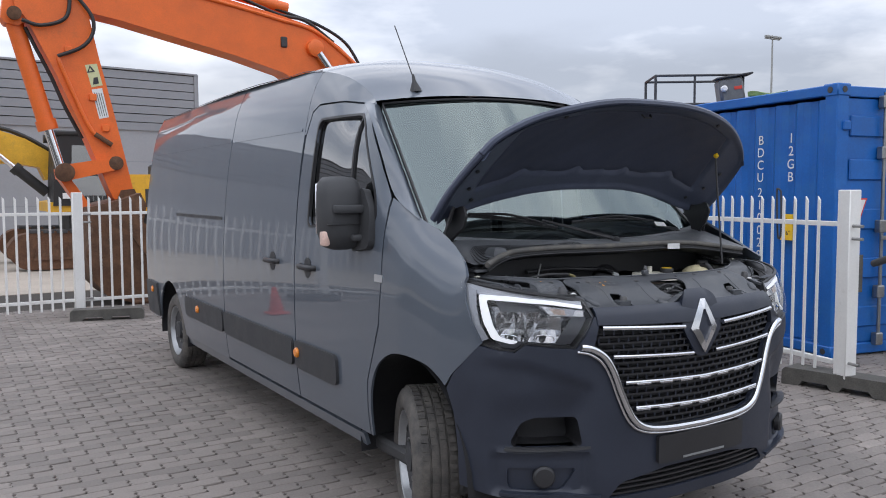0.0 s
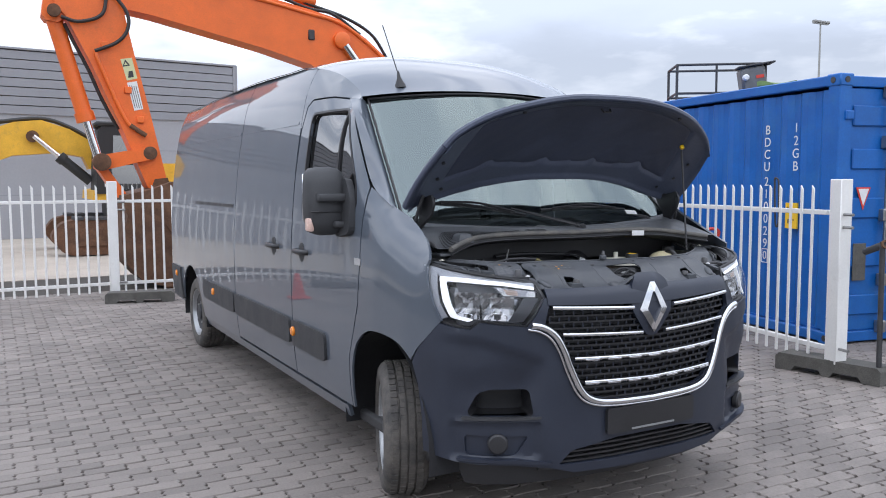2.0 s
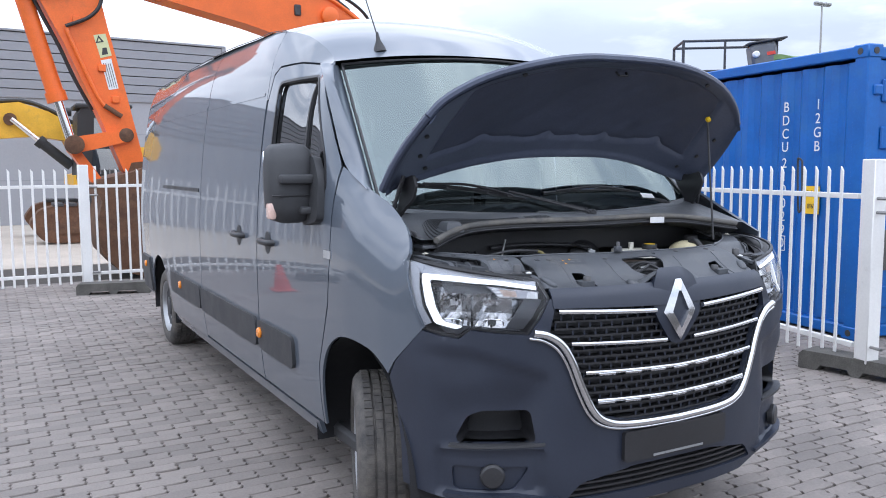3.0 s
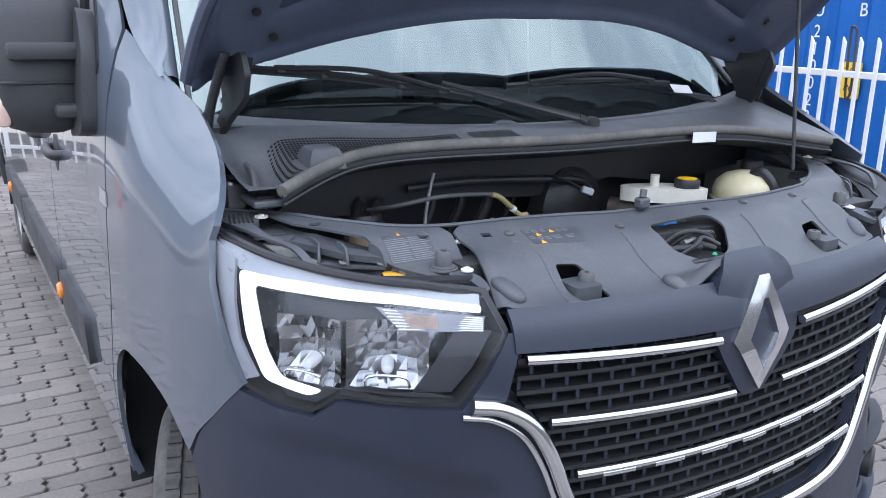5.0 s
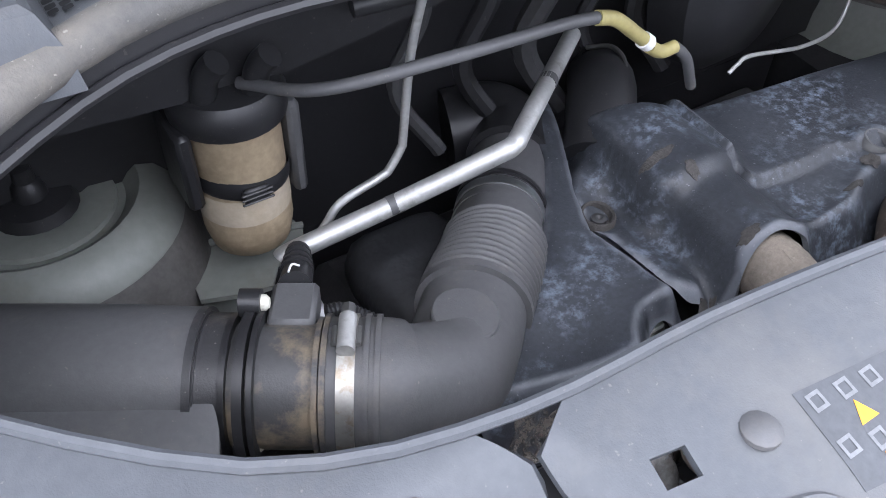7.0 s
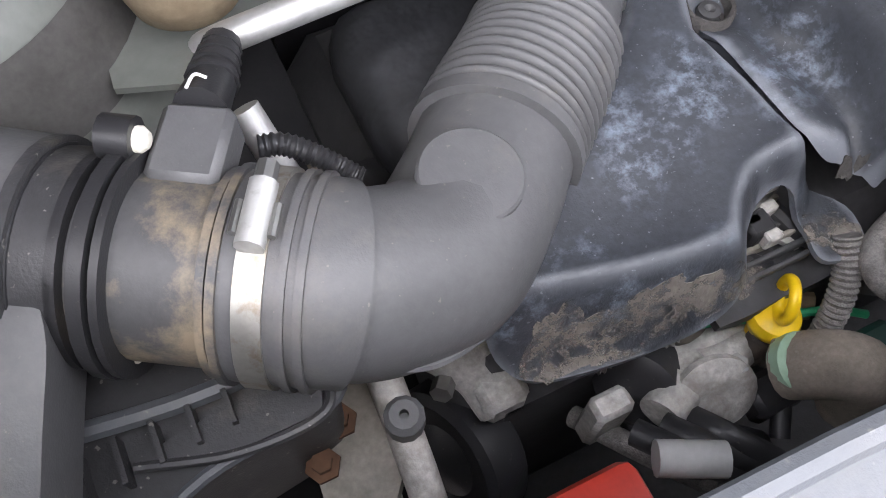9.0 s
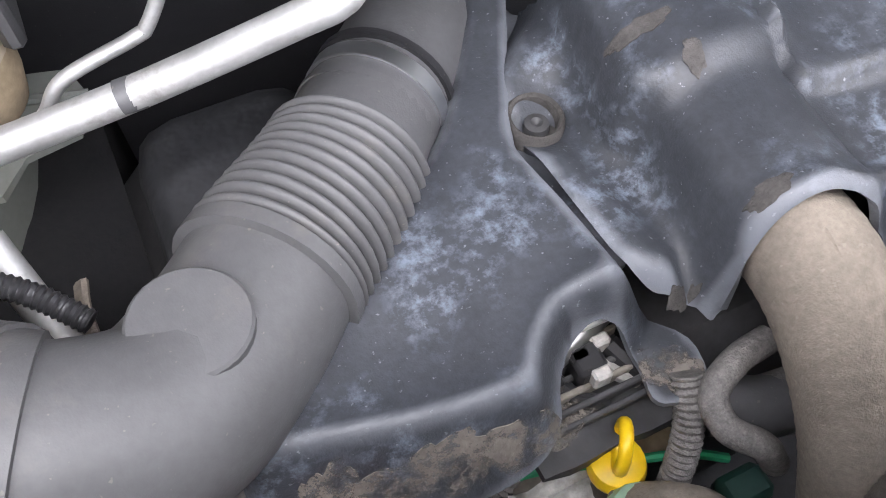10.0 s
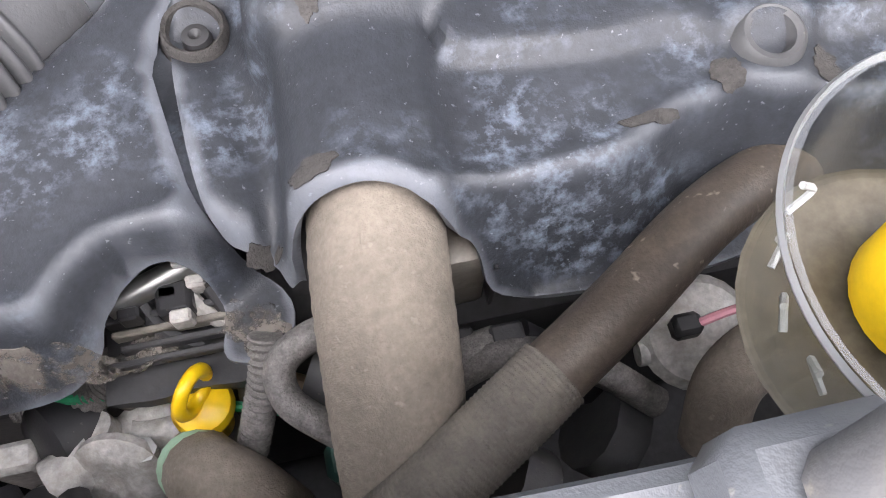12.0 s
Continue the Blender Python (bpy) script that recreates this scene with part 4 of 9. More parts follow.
X_TOP = smooth_table([(-0.75, 0.84), (-0.6, 0.92), (-0.46, 0.955), (-0.385, 0.917), (-0.146, 0.885), (0.0, 0.915), (0.195, 0.94), (0.4, 0.93), (0.56, 0.87), (0.655, 0.80), (0.9, 0.79), (1.28, 0.83), (1.8, 0.84), (5.3, 0.80)], 400)
PLAN_Y = [(y, x) for x, y in PLAN]


def side_x(y, z):
    """Half the van's width at a height and a place along it."""
    w = lerp_table(W_SIDE, z)
    w -= 0.03 * max(0, (y - 3.2) / 2.1) ** 2
    if y < 0.05:
        w = min(w, lerp_table(PLAN_Y, y) + 0.004)
    top, xt = lerp_table(Z_TOP, y), lerp_table(X_TOP, y)
    base = min(lerp_table(W_SIDE, top), lerp_table(PLAN_Y, y) if y < 0.05 else 9)
    k = math.exp(-max(0.0, top - z) / 0.085)
    return w - max(0.0, base - 0.03 * max(0, (y - 3.2) / 2.1) ** 2 - xt) * k


def on_side(out=0.0, s=-1):
    return lambda y, z: (s * (side_x(y, z) + out), y, z)


ARC = [0.0]
for (xa, ya), (xb, yb) in zip(PLAN, PLAN[1:]):
    ARC.append(ARC[-1] + math.hypot(xb - xa, yb - ya))
ARC_X = smooth_table([(u, x) for u, (x, _) in zip(ARC, PLAN)], 120)
ARC_Y = smooth_table([(u, y) for u, (_, y) in zip(ARC, PLAN)], 120)


def front(u, z, out=0.0):
    """The front's skin: u runs round the nose from its middle, z is the height."""
    a = abs(u)
    x, y = lerp_table(ARC_X, a), lerp_table(ARC_Y, a)
    nx, ny = lerp_table(ARC_Y, a + 0.02) - lerp_table(ARC_Y, a - 0.02), -(lerp_table(ARC_X, a + 0.02) - lerp_table(ARC_X, max(0, a - 0.02)))
    ln = math.hypot(nx, ny)
    back = 0.040 * (max(0.0, z - 1.03) / 0.14) ** 2 * (1 - 0.8 * min(1, a / 1.2) ** 3) + 0.35 * max(0.0, 0.5 - z) ** 2 + 0.05 * max(0, 0.42 - a) * max(0, 0.8 - z)
    out = out - back
    return (math.copysign(x + nx / ln * out if a > 1e-6 else 0.0, u), y + ny / ln * out, z)


def on_front(out=0.0):
    return lambda u, z: front(u, z, out)


def flip_u(poly):
    return [(-a, b) for a, b in poly][::-1]


def arc(cy, cz, r, a0, a1, n=14):
    return [(cy + r * math.cos(radians(a0 + (a1 - a0) * i / n)), cz + r * math.sin(radians(a0 + (a1 - a0) * i / n))) for i in range(n + 1)]


def top_line(y0, y1, n, dz=0.0):
    return [(y0 + (y1 - y0) * i / n, lerp_table(Z_TOP, y0 + (y1 - y0) * i / n) - dz) for i in range(n + 1)]


SILL = 0.40
DOOR = [(0.345, SILL + 0.02), (1.255, SILL + 0.02), (1.255, 1.5), (1.235, 1.95), (1.19, 2.085), (1.12, 2.12), (0.85, 2.115), (0.62, 2.085), (0.47, 2.0), (0.33, 1.815), (0.195, 1.60), (0.18, 1.5), (0.175, 1.2), (0.20, 1.0), (0.27, 0.83), (0.33, 0.70), (0.345, 0.55)]
WINDOW = rounded([(1.07, 2.03), (0.62, 2.03), (0.52, 1.985), (0.30, 1.63), (0.26, 1.50), (1.08, 1.44)], 0.05)
ARCH = [(-0.345, 0.805), (-0.29, 0.843), (-0.2, 0.875), (-0.03, 0.888), (0.1, 0.865), (0.22, 0.79), (0.285, 0.68), (0.31, 0.55), (0.315, 0.42)]
ARCH = [(v.x, v.y) for v in curve_points([(a, b, 0) for a, b in ARCH], 4)]
FENDER = [(0.165, 1.2), (0.17, 1.5), (0.186, 1.60)] + top_line(0.17, -0.44, 14)[1:] + [(-0.432, 1.25), (-0.455, 1.18), (-0.498, 1.085), (-0.54, 1.012), (-0.525, 0.995), (-0.46, 0.93), (-0.385, 0.86)] + ARCH + [(0.335, 0.42), (0.335, 0.55), (0.32, 0.70), (0.26, 0.83), (0.19, 0.99)]
PILLAR = [(0.63, 2.095), (0.85, 2.125), (1.12, 2.13), (1.20, 2.093), (1.245, 1.96), (1.262, 1.96), (1.262, 2.33)] + top_line(1.262, 0.64, 16)[1:]
SLIDE = [(1.268, SILL + 0.02), (2.635, SILL + 0.02)] + top_line(2.635, 1.268, 8)
REAR = [(2.645, SILL)] + [(3.86, SILL)] + arc(4.30, 0.38, 0.45, 172, 12, 14) + [(4.80, 0.42), (5.28, 0.42), (5.3, 1.4)] + top_line(5.28, 2.645, 12)


def screen(a, b):
    """a: across -1..1, b: 0 at the foot .. 1 at the top edge."""
    foot = Vector((0.885 * a, -0.210 + 0.195 * abs(a) ** 2.2, 1.393 + 0.04 * a * a))
    head = Vector((0.768 * a, 0.515 + 0.16 * a * a, 2.145 - 0.045 * a * a))
    p = foot.lerp(head, b)
    return p


M_PALE = surf("pale_indicator_lens", (0.72, 0.50, 0.42), 0.25, 0, 0.08, 30, 200, 0.0, coat=0.6)


M_LINERBLACK = surf("black_felt_arch_liner", (0.018, 0.018, 0.020), 0.9, 0, 0.2, 20, 150, 0.2, 300)


def side_panels(s):
    mk = (lambda bm: bm) if s < 0 else mirror_x
    fen = part("front_wing", mk(sheet(FENDER, on_side(), 0.045, 0.012, flip=True)), M_PAINT, van)
    dr = part("front_door", mk(sheet(DOOR, on_side(), 0.05, 0.012, [WINDOW], flip=True)), M_PAINT, van)
    part("door_window", mk(sheet(WINDOW, on_side(-0.02), 0.06, 0.004, flip=True)), M_TINT, dr, "dark tinted side window")
    rim = rounded([(1.085, 2.043), (0.615, 2.043), (0.512, 1.993), (0.288, 1.635), (0.245, 1.487), (1.095, 1.425)], 0.055)
    part("window_seal", mk(sheet(rim, on_side(0.003), 0.05, 0.02, [WINDOW], flip=True)), M_BLACK, dr, "black rubber window seal")
    part("window_bar", mk(sheet([(0.555, 1.50), (0.575, 1.50), (0.62, 2.02), (0.60, 2.0)], on_side(-0.008), 0.05, 0.012, flip=True)), M_BLACK, dr)
    part("front_pillar", mk(sheet(PILLAR, on_side(), 0.05, 0.012, flip=True)), M_PAINT, van)
    seam = curve_points([(-0.93, -0.01, 1.505), (-0.945, 0.185, 1.61), (-0.945, 0.32, 1.815), (-0.93, 0.46, 2.0), (-0.885, 0.62, 2.093)], 5)
    bm = bmesh.new()
    strip = []
    for p in seam:
        q = screen(-1.0, min(1.0, max(0.0, (p.z - 1.44) / 0.66)))
        mid = p.lerp(q, 0.5) + Vector((-0.006, -0.012, 0.004))
        strip.append([bm.verts.new(v) for v in (p, p.lerp(mid, 0.5) + Vector((-0.002, -0.003, 0.001)), mid, mid.lerp(q, 0.5) + Vector((0, -0.003, 0.001)), q + Vector((0.004, 0.01, -0.004)))])
    for a, b in zip(strip, strip[1:]):
        for k in range(4):
            bm.faces.new((a[k], a[k + 1], b[k + 1], b[k]))
    part("windscreen_pillar", mk(bm), M_PAINT, van)
    sl = part("sliding_door" if s < 0 else "side_panel", mk(sheet(SLIDE, on_side(), 0.09, 0.012, flip=True)), M_PAINT, van)
    rp = part("rear_side_panel", mk(sheet(REAR, on_side(), 0.09, 0.012, flip=True)), M_PAINT, van)
    # rub strips
    for y0, y1 in ((0.665, 1.245), (1.29, 2.62), (2.66, 3.70)):
        strip = rounded([(y0, 0.60), (y1, 0.60), (y1, 0.765), (y0, 0.765)], 0.045)
        part("rub_strip", mk(sheet(strip, on_side(0.018), 0.08, 0.025, flip=True)), M_STRIP, van, "dark grey plastic rub strip")
    tail = [(4.75, 0.45), (5.25, 0.45), (5.25, 0.765), (4.78, 0.765), (4.76, 0.6)]
    part("rub_strip", mk(sheet(tail, on_side(0.018), 0.08, 0.025, flip=True)), M_STRIP, van, "dark grey plastic rub strip")
    for y in (1.20, 3.30, 4.95):
        b = lathe([(0.030, 0), (0.030, 0.01), (0.022, 0.018), (0.0, 0.02)], at_axis((-(side_x(y, 0.695) + 0.016), y, 0.695), (-1, 0, 0)), 16)
        part("side_marker", mk(b), M_AMBER, van, "round amber side marker lamp")
    # sill and rail
    part("sill", mk(sheet([(0.45, 0.33), (3.85, 0.33), (3.85, SILL - 0.006), (0.45, SILL - 0.006)], on_side(-0.008), 0.1, 0.02, flip=True)), M_PAINT, van)
    part("door_rail", mk(sheet([(2.70, 1.425), (4.02, 1.425), (4.02, 1.45), (2.70, 1.45)], on_side(0.004), 0.1, 0.02, flip=True)), M_BLACK, van, "black sliding door rail")
    part("roof_gutter", mk(tube([(-(lerp_table(X_TOP, y) + 0.004), y, lerp_table(Z_TOP, y) + 0.004) for y in (1.27, 1.5, 1.8, 2.2, 2.6, 3.6, 4.6, 5.25)], 0.0025, 8)), M_BLACK, van)
    part("window_moulding", mk(sheet([(1.31, 1.985), (2.62, 1.985), (2.62, 2.003), (1.31, 2.003)], on_side(0.003), 0.1, 0.008, flip=True)), M_PAINT, sl)
    part("window_moulding", mk(sheet([(2.66, 1.985), (5.1, 1.985), (5.1, 2.003), (2.66, 2.003)], on_side(0.003), 0.1, 0.008, flip=True)), M_PAINT, rp)
    # handles
    for door, y in ((dr, 1.06), (sl, 1.62)):
        hx = side_x(y, 1.2)
        part("handle_recess", mk(lathe([(0.050, -0.004), (0.050, 0.002), (0.0, 0.002)], at_axis((-hx, y, 1.2), (-1, 0, 0)) @ Matrix.Diagonal((1, 1.2, 1, 1)), 18)), M_DARK, door)
        part("handle", mk(tube([(-hx + 0.01, y - 0.105, 1.205), (-hx - 0.020, y - 0.085, 1.205), (-hx - 0.026, y, 1.205), (-hx - 0.020, y + 0.085, 1.205), (-hx + 0.01, y + 0.105, 1.205)], 0.0165, 10)), M_BLACK, door, "black plastic pull handle")
    # wheel-arch liners
    for cy, r in ((0.0, 0.50), (4.33, 0.47)):
        bm = bmesh.new()
        for x0, x1 in ((0.45, 0.985),):
            ring = [[bm.verts.new((-x, *p)) for p in arc(cy, 0.375, r, 190, -10, 20)] for x in (x0, x1)]
            for i in range(20):
                bm.faces.new((ring[0][i], ring[0][i + 1], ring[1][i + 1], ring[1][i]))
            bm.faces.new(ring[0])
        part("arch_liner", mk(bm), M_LINERBLACK, van)
    # mirror
    bm = bmesh.new()
    rows = []
    for i, (z, a, b, yc) in enumerate([(1.345, 0.05, 0.05, 0.46), (1.36, 0.10, 0.085, 0.46), (1.42, 0.128, 0.105, 0.46), (1.52, 0.132, 0.11, 0.465), (1.62, 0.128, 0.105, 0.47), (1.675, 0.118, 0.09, 0.475), (1.70, 0.09, 0.06, 0.48), (1.705, 0.04, 0.03, 0.48)]):
        rows.append([bm.verts.new((-1.112 + 0.84 * a * math.copysign(abs(math.cos(t)) ** 0.55, math.cos(t)), yc + (b if math.sin(t) < 0 else b * 0.5) * math.copysign(abs(math.sin(t)) ** 0.6, math.sin(t)), z)) for t in (2 * math.pi * k / 24 for k in range(24))])
    for p, q in zip(rows, rows[1:]):
        for k in range(24):
            bm.faces.new((p[k], p[(k + 1) % 24], q[(k + 1) % 24], q[k]))
    bm.faces.new(rows[0][::-1])
    bm.faces.new(rows[-1])
    mir = part("door_mirror", mk(bm), M_STRIP, van, "black plastic door mirror", sharp=60)
    for z, x0, h in ((1.545, -1.19, 0.021), (1.405, -1.10, 0.017)):
        part("mirror_arm", mk(box(x0, -0.975, 0.325, 0.375, z - h, z + h, 0.012, seg=2)), M_STRIP, mir)
    part("mirror_split", mk(box(-1.222, -1.02, 0.351, 0.36, 1.468, 1.476, 0.002)), M_BLACK, mir)
    part("mirror_foot", mk(sheet(rounded([(0.25, 1.36), (0.44, 1.33), (0.44, 1.60), (0.36, 1.66), (0.27, 1.55)], 0.04), on_side(0.035), 0.05, 0.04, flip=True)), M_STRIP, mir)
    part("mirror_indicator", mk(box(-1.226, -1.19, 0.385, 0.45, 1.365, 1.44, 0.014, seg=2)), M_PALE, mir, "pale clear indicator lens")
    part("mirror_glass", mk(box(-1.21, -1.03, 0.515, 0.525, 1.42, 1.67, 0.004)), M_CHROME, mir)
    return dr


right_door = side_panels(-1)
side_panels(1)
part("door_badge", sheet([(0.155, 1.20), (0.235, 1.20), (0.235, 1.235), (0.155, 1.235)], on_side(0.004), 0.03, 0.003, flip=True), M_SATIN, right_door, "small chrome model badge")

# roof, from the windscreen's top edge to the rear
ROOF_Y = [0.655, 0.72, 0.8, 0.9, 1.02, 1.15, 1.28, 1.5, 1.8, 2.3, 2.8, 3.3, 3.8, 4.3, 4.8, 5.1, 5.28]
bm = bmesh.new()
rows = []
for i, y in enumerate(ROOF_Y):
    xe, ze = lerp_table(X_TOP, y), lerp_table(Z_TOP, y)
    bow = 0.16 * step01(1.5, 0.6, y)
    crown = 0.045 + 0.07 * step01(0.62, 1.35, y)
    rows.append([bm.verts.new((xe * c, y - bow * (1 - c * c), ze + crown * (1 - abs(c) ** 2.6))) for c in (k / 12 for k in range(-12, 13))])
for a, b in zip(rows, rows[1:]):
    for k in range(24):
        bm.faces.new((a[k], a[k + 1], b[k + 1], b[k]))
part("roof", bm, M_PAINT, van)
for y in (1.9, 2.5, 3.1, 3.7, 4.3, 4.9):
    part("roof_rib", tube([(x, y, 2.455 - 0.11 * abs(x / 0.84) ** 2.6 + 0.005) for x in (-0.6, -0.3, 0, 0.3, 0.6)], 0.02, 8, squash=1.0), M_PAINT, van)
bm = bmesh.new()
rows = []
for y, k in ((5.28, 1.0), (5.33, 0.97), (5.34, 0.9)):
    rows.append([bm.verts.new((s * side_x(5.28, z) * k, y, 0.42 + (z - 0.42) * (0.6 + 0.4 * k))) for s, z in [(-1, 0.45), (-1, 1.0), (-1, 1.6), (-1, 2.1), (-1, 2.34), (1, 2.34), (1, 2.1), (1, 1.6), (1, 1.0), (1, 0.45)]])
for a, b in zip(rows, rows[1:]):
    for k in range(10):
        bm.faces.new((a[k], a[(k + 1) % 10], b[(k + 1) % 10], b[k]))
bm.faces.new(rows[-1])
part("rear_doors", bm, M_PAINT, van)
part("rear_bumper", box(-0.95, 0.95, 5.15, 5.42, 0.4, 0.62, 0.04), M_BUMPER, van)
part("underbody", box(-0.9, 0.9, -0.3, 5.2, 0.28, 0.36, 0.02), M_DARK, van)

# windscreen and what is seen through it
bm = bmesh.new()
grid = [[bm.verts.new(screen(a / 12, b / 8)) for a in range(-12, 13)] for b in range(9)]
for p, q in zip(grid, grid[1:]):
    for k in range(24):
        bm.faces.new((p[k], p[k + 1], q[k + 1], q[k]))
ws = part("windscreen", bm, M_GLASS, van)
edge = [screen(-0.985, 0.02 + 0.97 * i / 8) for i in range(9)] + [screen(-0.985 + 1.97 * i / 14, 0.99) for i in range(15)] + [screen(0.985, 0.99 - 0.97 * i / 8) for i in range(9)]
part("windscreen_seal", tube([p + Vector((0, -0.004, 0.004)) for p in edge], 0.0065, 8, smooth=False), M_BLACK, van)
bm = bmesh.new()
for r0 in ([(s * 0.995, s * 0.945, k / 10) for k in range(11)] for s in (-1, 1)):
    cols = [[bm.verts.new(screen(a, 0.03 + 0.96 * b) + Vector((0, 0.004, -0.003))) for a in (p, q)] for p, q, b in r0]
    for a, b in zip(cols, cols[1:]):
        bm.faces.new((a[0], a[1], b[1], b[0]))
cols = [[bm.verts.new(screen(a / 12 * 0.945, b) + Vector((0, 0.004, -0.003))) for b in (0.955, 0.99)] for a in range(-12, 13)]
for a, b in zip(cols, cols[1:]):
    bm.faces.new((a[0], a[1], b[1], b[0]))
part("windscreen_border", bm, M_STRIP, van, "dark printed windscreen border", smooth=False)
part("dashboard", sheet([(-0.86, -0.12), (0.86, -0.12), (0.9, 0.55), (0, 0.5), (-0.9, 0.55)], lambda x, y: (x, y, 1.38 + 0.03 * math.sin(6 * x) ** 2), 0.12, 0.2), M_BLACK, van)
part("cab_floor", box(-0.93, 0.93, 0.51, 1.3, 0.5, 0.6), M_DARK, van)
part("cab_bulkhead", box(-0.76, 0.76, 1.3, 1.34, 0.5, 2.25), M_DARK, van)
for x in (-0.55, 0.0, 0.5):
    part("seat", box(x - 0.21, x + 0.21, 0.95, 1.12, 0.9, 1.65, 0.06), M_DARK, van)
    part("headrest", box(x - 0.13, x + 0.13, 0.97, 1.08, 1.68, 1.88, 0.05), M_DARK, van)

# aerial
part("aerial_foot", lathe([(0.035, 0), (0.03, 0.02), (0.012, 0.06), (0.006, 0.10)], at_axis((-0.55, 0.66, 2.17), (-0.1, 0.15, 1)), 14), M_BLACK, van)
part("aerial_rod", tube([(-0.555, 0.68, 2.25), (-0.57, 0.86, 2.56)], 0.0035, 6), M_BLACK, van)


# wheels
def wheel(place, yaw, s):
    m = Matrix.Translation(place) @ Matrix.Rotation(radians(yaw), 4, "Z") @ at_axis((0, 0, 0), (s, 0, 0))
    w = part("wheel", lathe([(0.13, 0.02), (0.19, 0.035), (0.205, 0.06), (0.215, 0.095), (0.222, 0.10), (0.222, 0.085), (0.205, 0.02), (0.205, -0.08), (0.222, -0.1)], m, 36, caps=False), M_RIM, van, "silver steel wheel")
    tyre = [(0.215, 0.085), (0.235, 0.105), (0.27, 0.114), (0.305, 0.108), (0.325, 0.095), (0.334, 0.08), (0.336, 0.045), (0.328, 0.044), (0.328, 0.036), (0.337, 0.035), (0.338, 0.005), (0.330, 0.004), (0.330, -0.004), (0.338, -0.005), (0.337, -0.035), (0.328, -0.036), (0.328, -0.044), (0.336, -0.045), (0.334, -0.08), (0.325, -0.095), (0.305, -0.108), (0.27, -0.114), (0.215, -0.1)]
    part("tyre", lathe(tyre, m, 48, caps=False), M_TYRE, w, "dusty black tyre", sharp=30)
    bm = bmesh.new()
    for k in range(56):
        a = 2 * math.pi * k / 56
        for h in (-0.062, -0.02, 0.02, 0.062):
            q = m @ Matrix.Rotation(a + h, 4, "Z") @ Matrix.Translation((0.3365, 0, h))
            box(-0.004, 0.0035, -0.010, 0.010, -0.015, 0.015, bm=bm, m=q)
    part("tread", bm, M_TYRE, w, smooth=False)
    part("hub_cap", lathe([(0.20, 0.03), (0.17, 0.07), (0.11, 0.05), (0.075, 0.05), (0.07, 0.085), (0.03, 0.095), (0.0, 0.095)], m, 30, caps=False), M_STRIP, w, "dark plastic wheel centre")
    for k in range(10):
        q = m @ Matrix.Rotation(2 * math.pi * k / 10, 4, "Z")
        part("rim_slot", lathe([(0.016, 0), (0.016, 0.004), (0, 0.004)], q @ Matrix.Translation((0.168, 0, 0.067)) @ Matrix.Diagonal((0.6, 1.2, 1, 1)), 10), M_DARK, w)
    for k in range(5):
        q = m @ Matrix.Rotation(2 * math.pi * k / 5, 4, "Z")
        part("wheel_nut", lathe([(0.013, 0), (0.012, 0.025), (0, 0.026)], q @ Matrix.Translation((0.10, 0, 0.05)), 6), M_STEEL, w)


R = 0.338
wheel((-0.862, 0.045, G + R), -20, -1)
wheel((0.862, 0.045, G + R), -20, 1)
wheel((-0.865, 4.33, G + R), 0, -1)
wheel((0.865, 4.33, G + R), 0, 1)
part("axle", tube([(-0.8, 4.33, 0.34), (0.8, 4.33, 0.34)], 0.05, 10), M_DARK, van)

# bumper and grille
CHROME_U = [(0.625, 1.012), (0.57, 1.0), (0.515, 0.963), (0.475, 0.898), (0.44, 0.81), (0.39, 0.71), (0.335, 0.662), (0.235, 0.640), (0, 0.632)]
hole = CHROME_U[1:] + [(-a, b) for a, b in CHROME_U[1:-1]][::-1] + [(-0.55, 1.083), (-0.54, 1.09), (-0.10, 1.068), (0.10, 1.068), (0.54, 1.09), (0.55, 1.083)]
HEAD = [(1.175, 1.256), (1.06, 1.238), (0.95, 1.224), (0.85, 1.213), (0.75, 1.200), (0.65, 1.190), (0.605, 1.182), (0.572, 1.115), (0.615, 1.05), (0.656, 1.0), (0.77, 1.010), (0.86, 1.022), (0.906, 0.99), (0.97, 0.994), (1.06, 1.013), (1.106, 1.085), (1.15, 1.18)]
half = [(0.0, 0.305), (0.42, 0.315), (0.53, 0.345), (0.70, 0.372), (0.96, 0.38), (1.165, 0.395), (1.17, 0.55), (1.195, 0.70), (1.24, 0.795), (1.20, 0.862), (1.13, 0.935), (1.06, 1.0), (0.97, 0.986), (0.905, 0.981), (0.86, 1.013), (0.77, 1.002), (0.648, 0.992), (0.607, 1.047), (0.566, 1.118), (0.0, 1.135)]
scoop = rounded([(0.615, 0.588), (0.915, 0.588), (0.925, 0.61), (0.88, 0.69), (0.82, 0.712), (0.635, 0.708)], 0.022)
fog = rounded([(0.70, 0.41), (0.935, 0.412), (0.94, 0.505), (0.635, 0.497)], 0.025)
low = rounded([(-0.50, 0.357), (0.50, 0.357), (0.437, 0.42), (0.2, 0.457), (-0.2, 0.457), (-0.437, 0.42)], 0.02)
outline = half + [(-a, b) for a, b in half[1:-1]][::-1]
